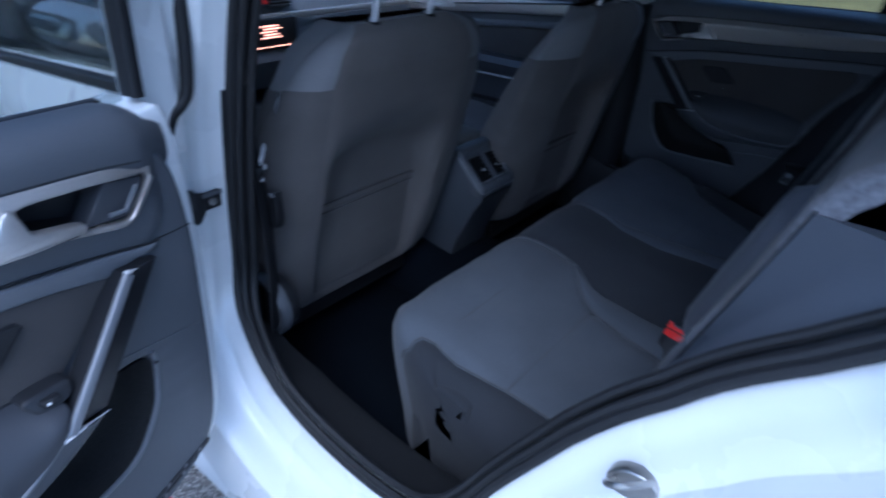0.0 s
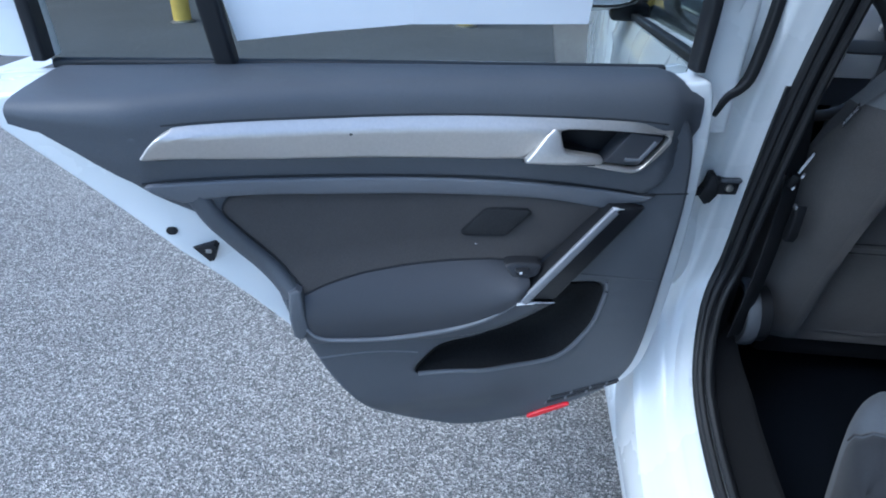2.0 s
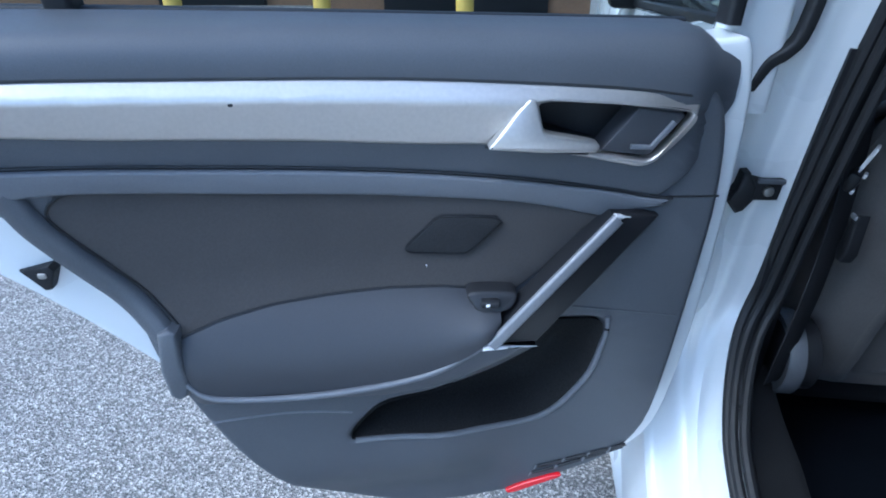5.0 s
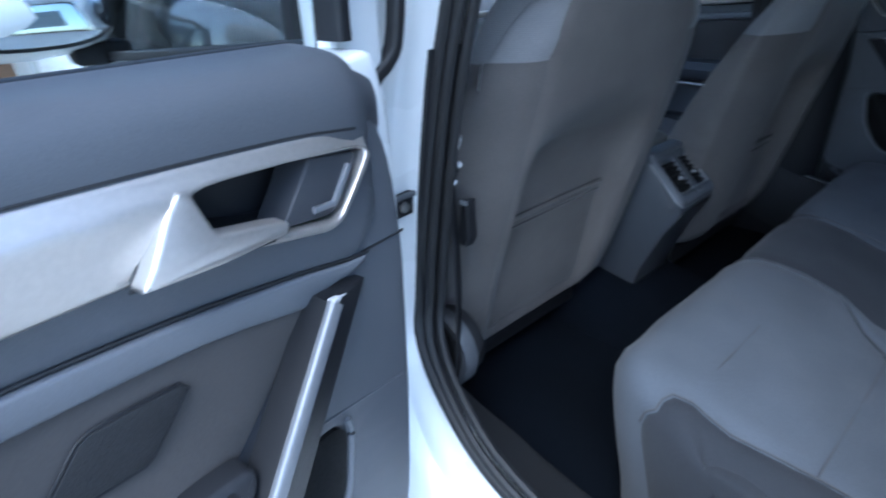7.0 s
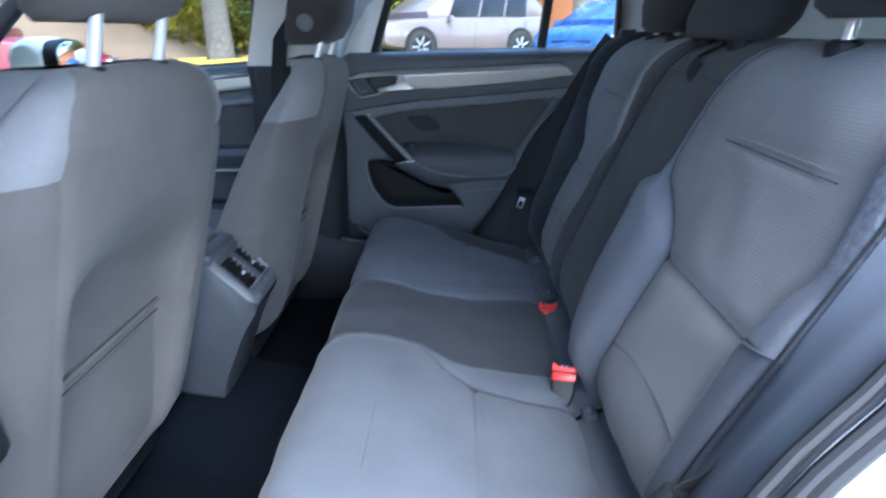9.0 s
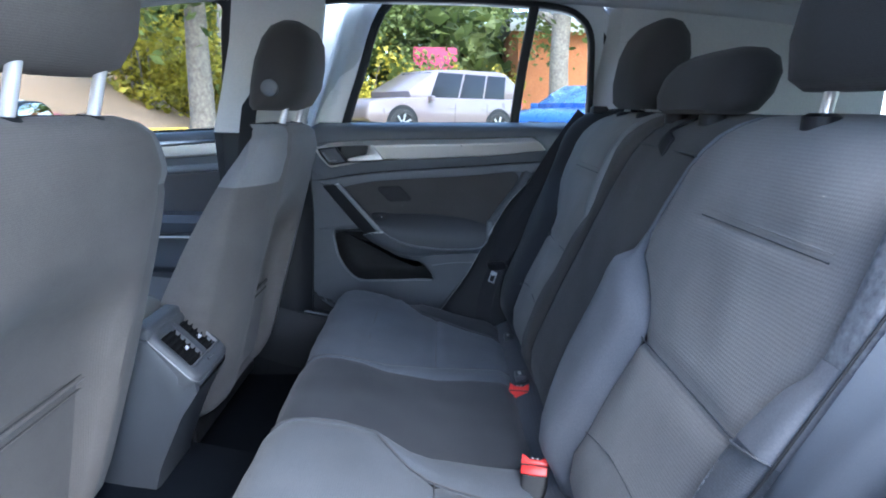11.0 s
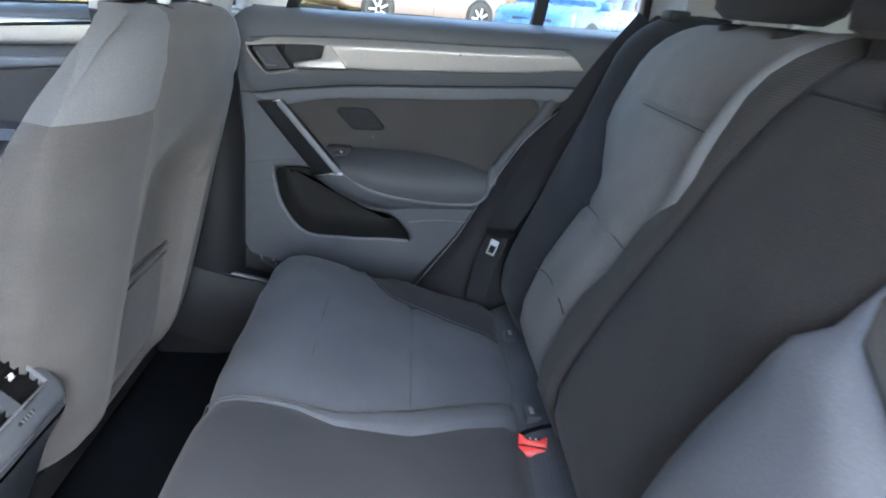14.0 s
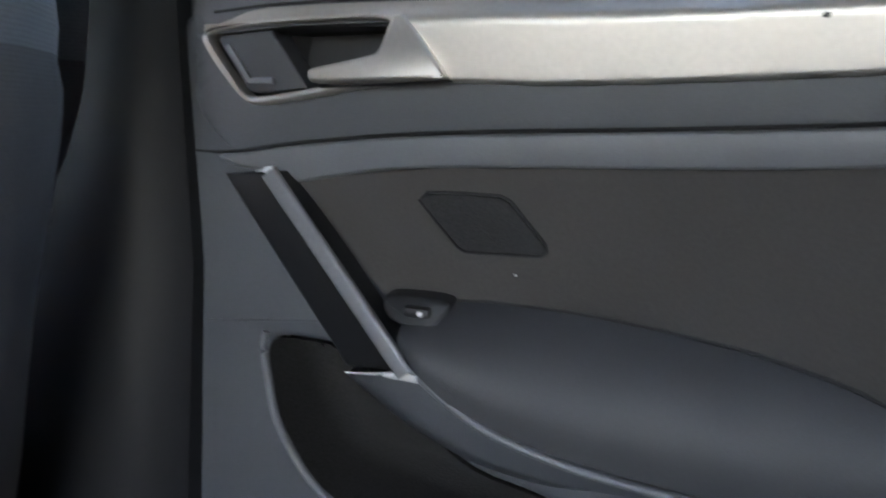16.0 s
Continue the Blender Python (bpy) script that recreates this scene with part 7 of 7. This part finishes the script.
parked_car("suv", "large pearl white sport utility vehicle parked on the grass edge", (19.4, 0.5, 0.47), 128, DIMMED_PEARL, 5.3, 2.0, 1.92, 0.42,
           [(2.55, 0.45), (2.66, 0.7), (2.58, 0.98), (2.2, 1.06), (1.3, 1.13), (0, 1.16), (-2.0, 1.19), (-2.58, 1.17), (-2.66, 0.7), (-2.55, 0.45), (-1.72, 0.36), (0, 0.34), (1.6, 0.36)],
           [(1.3, 1.09), (0.5, 1.76), (0.15, 1.88), (-1.2, 1.92), (-2.2, 1.86), (-2.52, 1.09)], (1.6, -1.72), tall=True)
parked_car("hatchback", "bright blue small car parked nose towards the lot", (14.6, -3.1, 0.37), 140, BLUE_PAINT, 3.9, 1.7, 1.48, 0.31,
           [(1.9, 0.35), (1.96, 0.6), (1.8, 0.85), (1.0, 0.96), (0, 0.98), (-1.7, 1.0), (-1.93, 0.8), (-1.9, 0.35), (-1, 0.25), (0, 0.24), (1.1, 0.25)],
           [(1.05, 0.92), (0.35, 1.38), (-0.1, 1.46), (-1.2, 1.46), (-1.75, 0.95)], (1.25, -1.25))
parked_car("sedan", "dark red saloon car parked beside the lot", (5.76, 6.55, 0.06), -62, RED_PAINT, 4.5, 1.84, 1.46, 0.34,
           [(2.06, 0.36), (2.13, 0.56), (2.03, 0.70), (1.75, 0.79), (1.1, 0.93), (0, 0.97), (-1.7, 1.02), (-2.28, 0.96), (-2.34, 0.6), (-2.28, 0.36), (-1.2, 0.26), (0, 0.25), (1.3, 0.26)],
           [(1.10, 0.90), (0.25, 1.36), (-0.2, 1.44), (-0.9, 1.42), (-1.9, 0.97)], (1.40, -1.35))




# ---------- trees, shrubs, far wall ----------
def leaves(rng, centres, count, size, spread):
    """Many small bent leaves scattered in clumps, one mesh."""
    verts, faces = [], []
    for _ in range(count):
        c = Vector(rng.choice(centres))
        p = c + Vector((rng.gauss(0, spread), rng.gauss(0, spread), rng.gauss(0, spread * 0.75)))
        q = Euler((rng.uniform(-1.2, 1.2), rng.uniform(-1.2, 1.2), rng.uniform(0, 6.3))).to_matrix()
        s = size * rng.uniform(0.6, 1.4)
        b = len(verts)
        for u, v, w in ((0, -0.5, 0), (0.32, 0, 0.08), (0, 0.6, 0), (-0.32, 0, 0.08)):
            verts.append(p + q @ Vector((u * s, v * s, w * s)))
        faces.append((b, b + 1, b + 2, b + 3))
    me = bpy.data.meshes.new("leaves")
    me.from_pydata([tuple(v) for v in verts], [], faces)
    bm = bmesh.new()
    bm.from_mesh(me)
    bpy.data.meshes.remove(me)
    return bm


def tree(seed, x, y, r, height, crown_z, crown_r, count, mat, label, low=False):
    rng = random.Random(seed)
    z0 = far_height(x, y)
    ob = thing("tree", label, "tree", (x, y, z0), "trees behind the parking ground")
    path = [(x, y, z0 - 0.2), (x + 0.02, y, z0 + 0.4), (x + 0.1, y + 0.05, z0 + height * 0.3), (x + 0.15, y - 0.05, z0 + height * 0.6), (x, y, z0 + height)]
    line = spline(path, 4, False)
    part("trunk", sweep(line, circle(1, 14), scale=[r * (1.5 if i < 2 else 1.05 - 0.75 * i / len(line)) for i in range(len(line))], up=(0, 1, 0)), BARK, ob, "rough grey trunk")
    tips = []
    for k in range(13):
        a, h = rng.uniform(0, 6.3), rng.uniform(crown_z, height)
        b = Vector((x, y, z0 + h))
        e = b + Vector((math.cos(a) * crown_r * rng.uniform(0.5, 1), math.sin(a) * crown_r * rng.uniform(0.5, 1), rng.uniform(-0.6, 1.6)))
        mid = b.lerp(e, 0.5) + Vector((0, 0, 0.3))
        part("limb", sweep(spline([b, mid, e], 4, False), circle(1, 7), scale=[r * 0.4 * (1 - 0.09 * i) for i in range(9)], up=(0.1, 0.2, 1)), BARK, ob)
        tips += [tuple(b.lerp(e, t) + Vector((rng.gauss(0, 0.4), rng.gauss(0, 0.4), rng.gauss(0, 0.4)))) for t in (0.45, 0.7, 0.9, 1.05)]
    part("crown", leaves(rng, tips, count, 0.22, 0.75), mat, ob, "loose leafy crown", smooth=0)


def shrub(seed, x, y, w, h, count, mat, label):
    rng = random.Random(seed)
    z0 = far_height(x, y)
    ob = thing("shrub", label, "shrub", (x, y, z0), "shrubs behind the parking ground")
    centres = []
    for k in range(9):
        a = rng.uniform(0, 6.3)
        e = Vector((x + math.cos(a) * w * 0.6, y + math.sin(a) * w * 0.8, z0 + h * rng.uniform(0.4, 0.95)))
        part("stem", sweep(spline([(x + rng.gauss(0, 0.2), y + rng.gauss(0, 0.2), z0 - 0.05), Vector((x, y, z0 + h * 0.3)).lerp(e, 0.6), e], 3, False), circle(0.025, 6), up=(0.3, 1, 0.1)), BARK, ob)
        centres += [tuple(Vector((x, y, z0)).lerp(e, t) + Vector((rng.gauss(0, w * 0.2), rng.gauss(0, w * 0.3), rng.gauss(0, 0.2)))) for t in (0.35, 0.6, 0.8, 1.0)]
    part("leaves", leaves(rng, centres, count, 0.17, 0.32 * min(w, h) * 0.6), mat, ob, "yellow green leaves", smooth=0)


tree(1, 13.0, 5.7, 0.33, 9, 2.6, 3.2, 5200, LEAF_GREEN, "large tree with a grey trunk and green crown")
tree(2, 26.0, -4.2, 0.45, 11, 3.2, 4.5, 5200, LEAF_GREEN, "tall tree with a grey trunk by the orange wall")
tree(3, 24.0, 9.0, 0.25, 9, 2.2, 4.0, 5200, LEAF, "leafy tree with yellow green crown")
tree(4, 27.0, 3.5, 0.22, 8, 1.8, 3.6, 5200, LEAF_GREEN, "leafy tree with green crown")
tree(5, 30.0, 11.0, 0.22, 8, 1.8, 3.2, 4200, LEAF, "leafy tree with yellow green crown")
tree(6, 12.0, -9.5, 0.25, 8, 2.4, 3.2, 4200, LEAF, "leafy tree with yellow green crown")
sh = random.Random(8)
for k, (x, y, w, h) in enumerate(((15.5, 4.2, 1.3, 2.2), (16.5, 6.2, 1.6, 2.4), (17.5, 8.2, 1.7, 2.6), (24.5, 5.4, 1.7, 2.9), (25.5, 7.2, 1.8, 3.0), (24.0, 2.6, 1.8, 2.6), (26.0, 0.8, 1.8, 2.8), (27.0, -1.2, 1.6, 2.5), (20.5, 5.6, 1.5, 2.3), (21.5, 10.2, 2.0, 3.2), (14.5, 7.7, 1.2, 3.3))):
    shrub(20 + k, x, y, w, h, 2600, LEAF if k % 3 else LEAF_GREEN, "dense yellow green shrub on the verge")
rng = random.Random(77)
centres = [(rng.uniform(33, 42), rng.uniform(-3, 34), rng.uniform(0.8, 9)) for _ in range(160)]
tagged(part("far_woods", leaves(rng, centres, 15000, 0.95, 1.4), LEAF_GREEN, smooth=0), "dense far woods with green and yellow leaves", "woods", kind="stuff")

barn = thing("orange_building", "orange brown windowless building behind the trees", "building", (34, -12, 0.5))
part("wall", box(31, 44, -26, -3.2, 0.2, 5.2, 0.04), BRICK, barn, "orange brown wall")
part("roof", box(30.6, 44.4, -26.4, -2.8, 5.2, 5.55, 0.05), PLASTIC_LIGHT, barn)
part("fascia", box(30.5, 30.62, -26.4, -2.8, 4.8, 5.3, 0.02), TRIM_PALE, barn)
PINK_SIGN = material("magenta_red_sign", (0.45, 0.05, 0.12), 0.6, stain=0.1)
sign = thing("sign_board", "dark red sign board behind the large vehicle", "sign", (28.8, 0.35, 0.5))
part("board", box(28.7, 28.8, -0.55, 1.2, 2.1, 3.9, 0.02), PINK_SIGN, sign)
for y0 in (-0.3, 0.95):
    part("leg", box(28.72, 28.8, y0, y0 + 0.08, 0.3, 2.1, 0.005), METAL, sign)
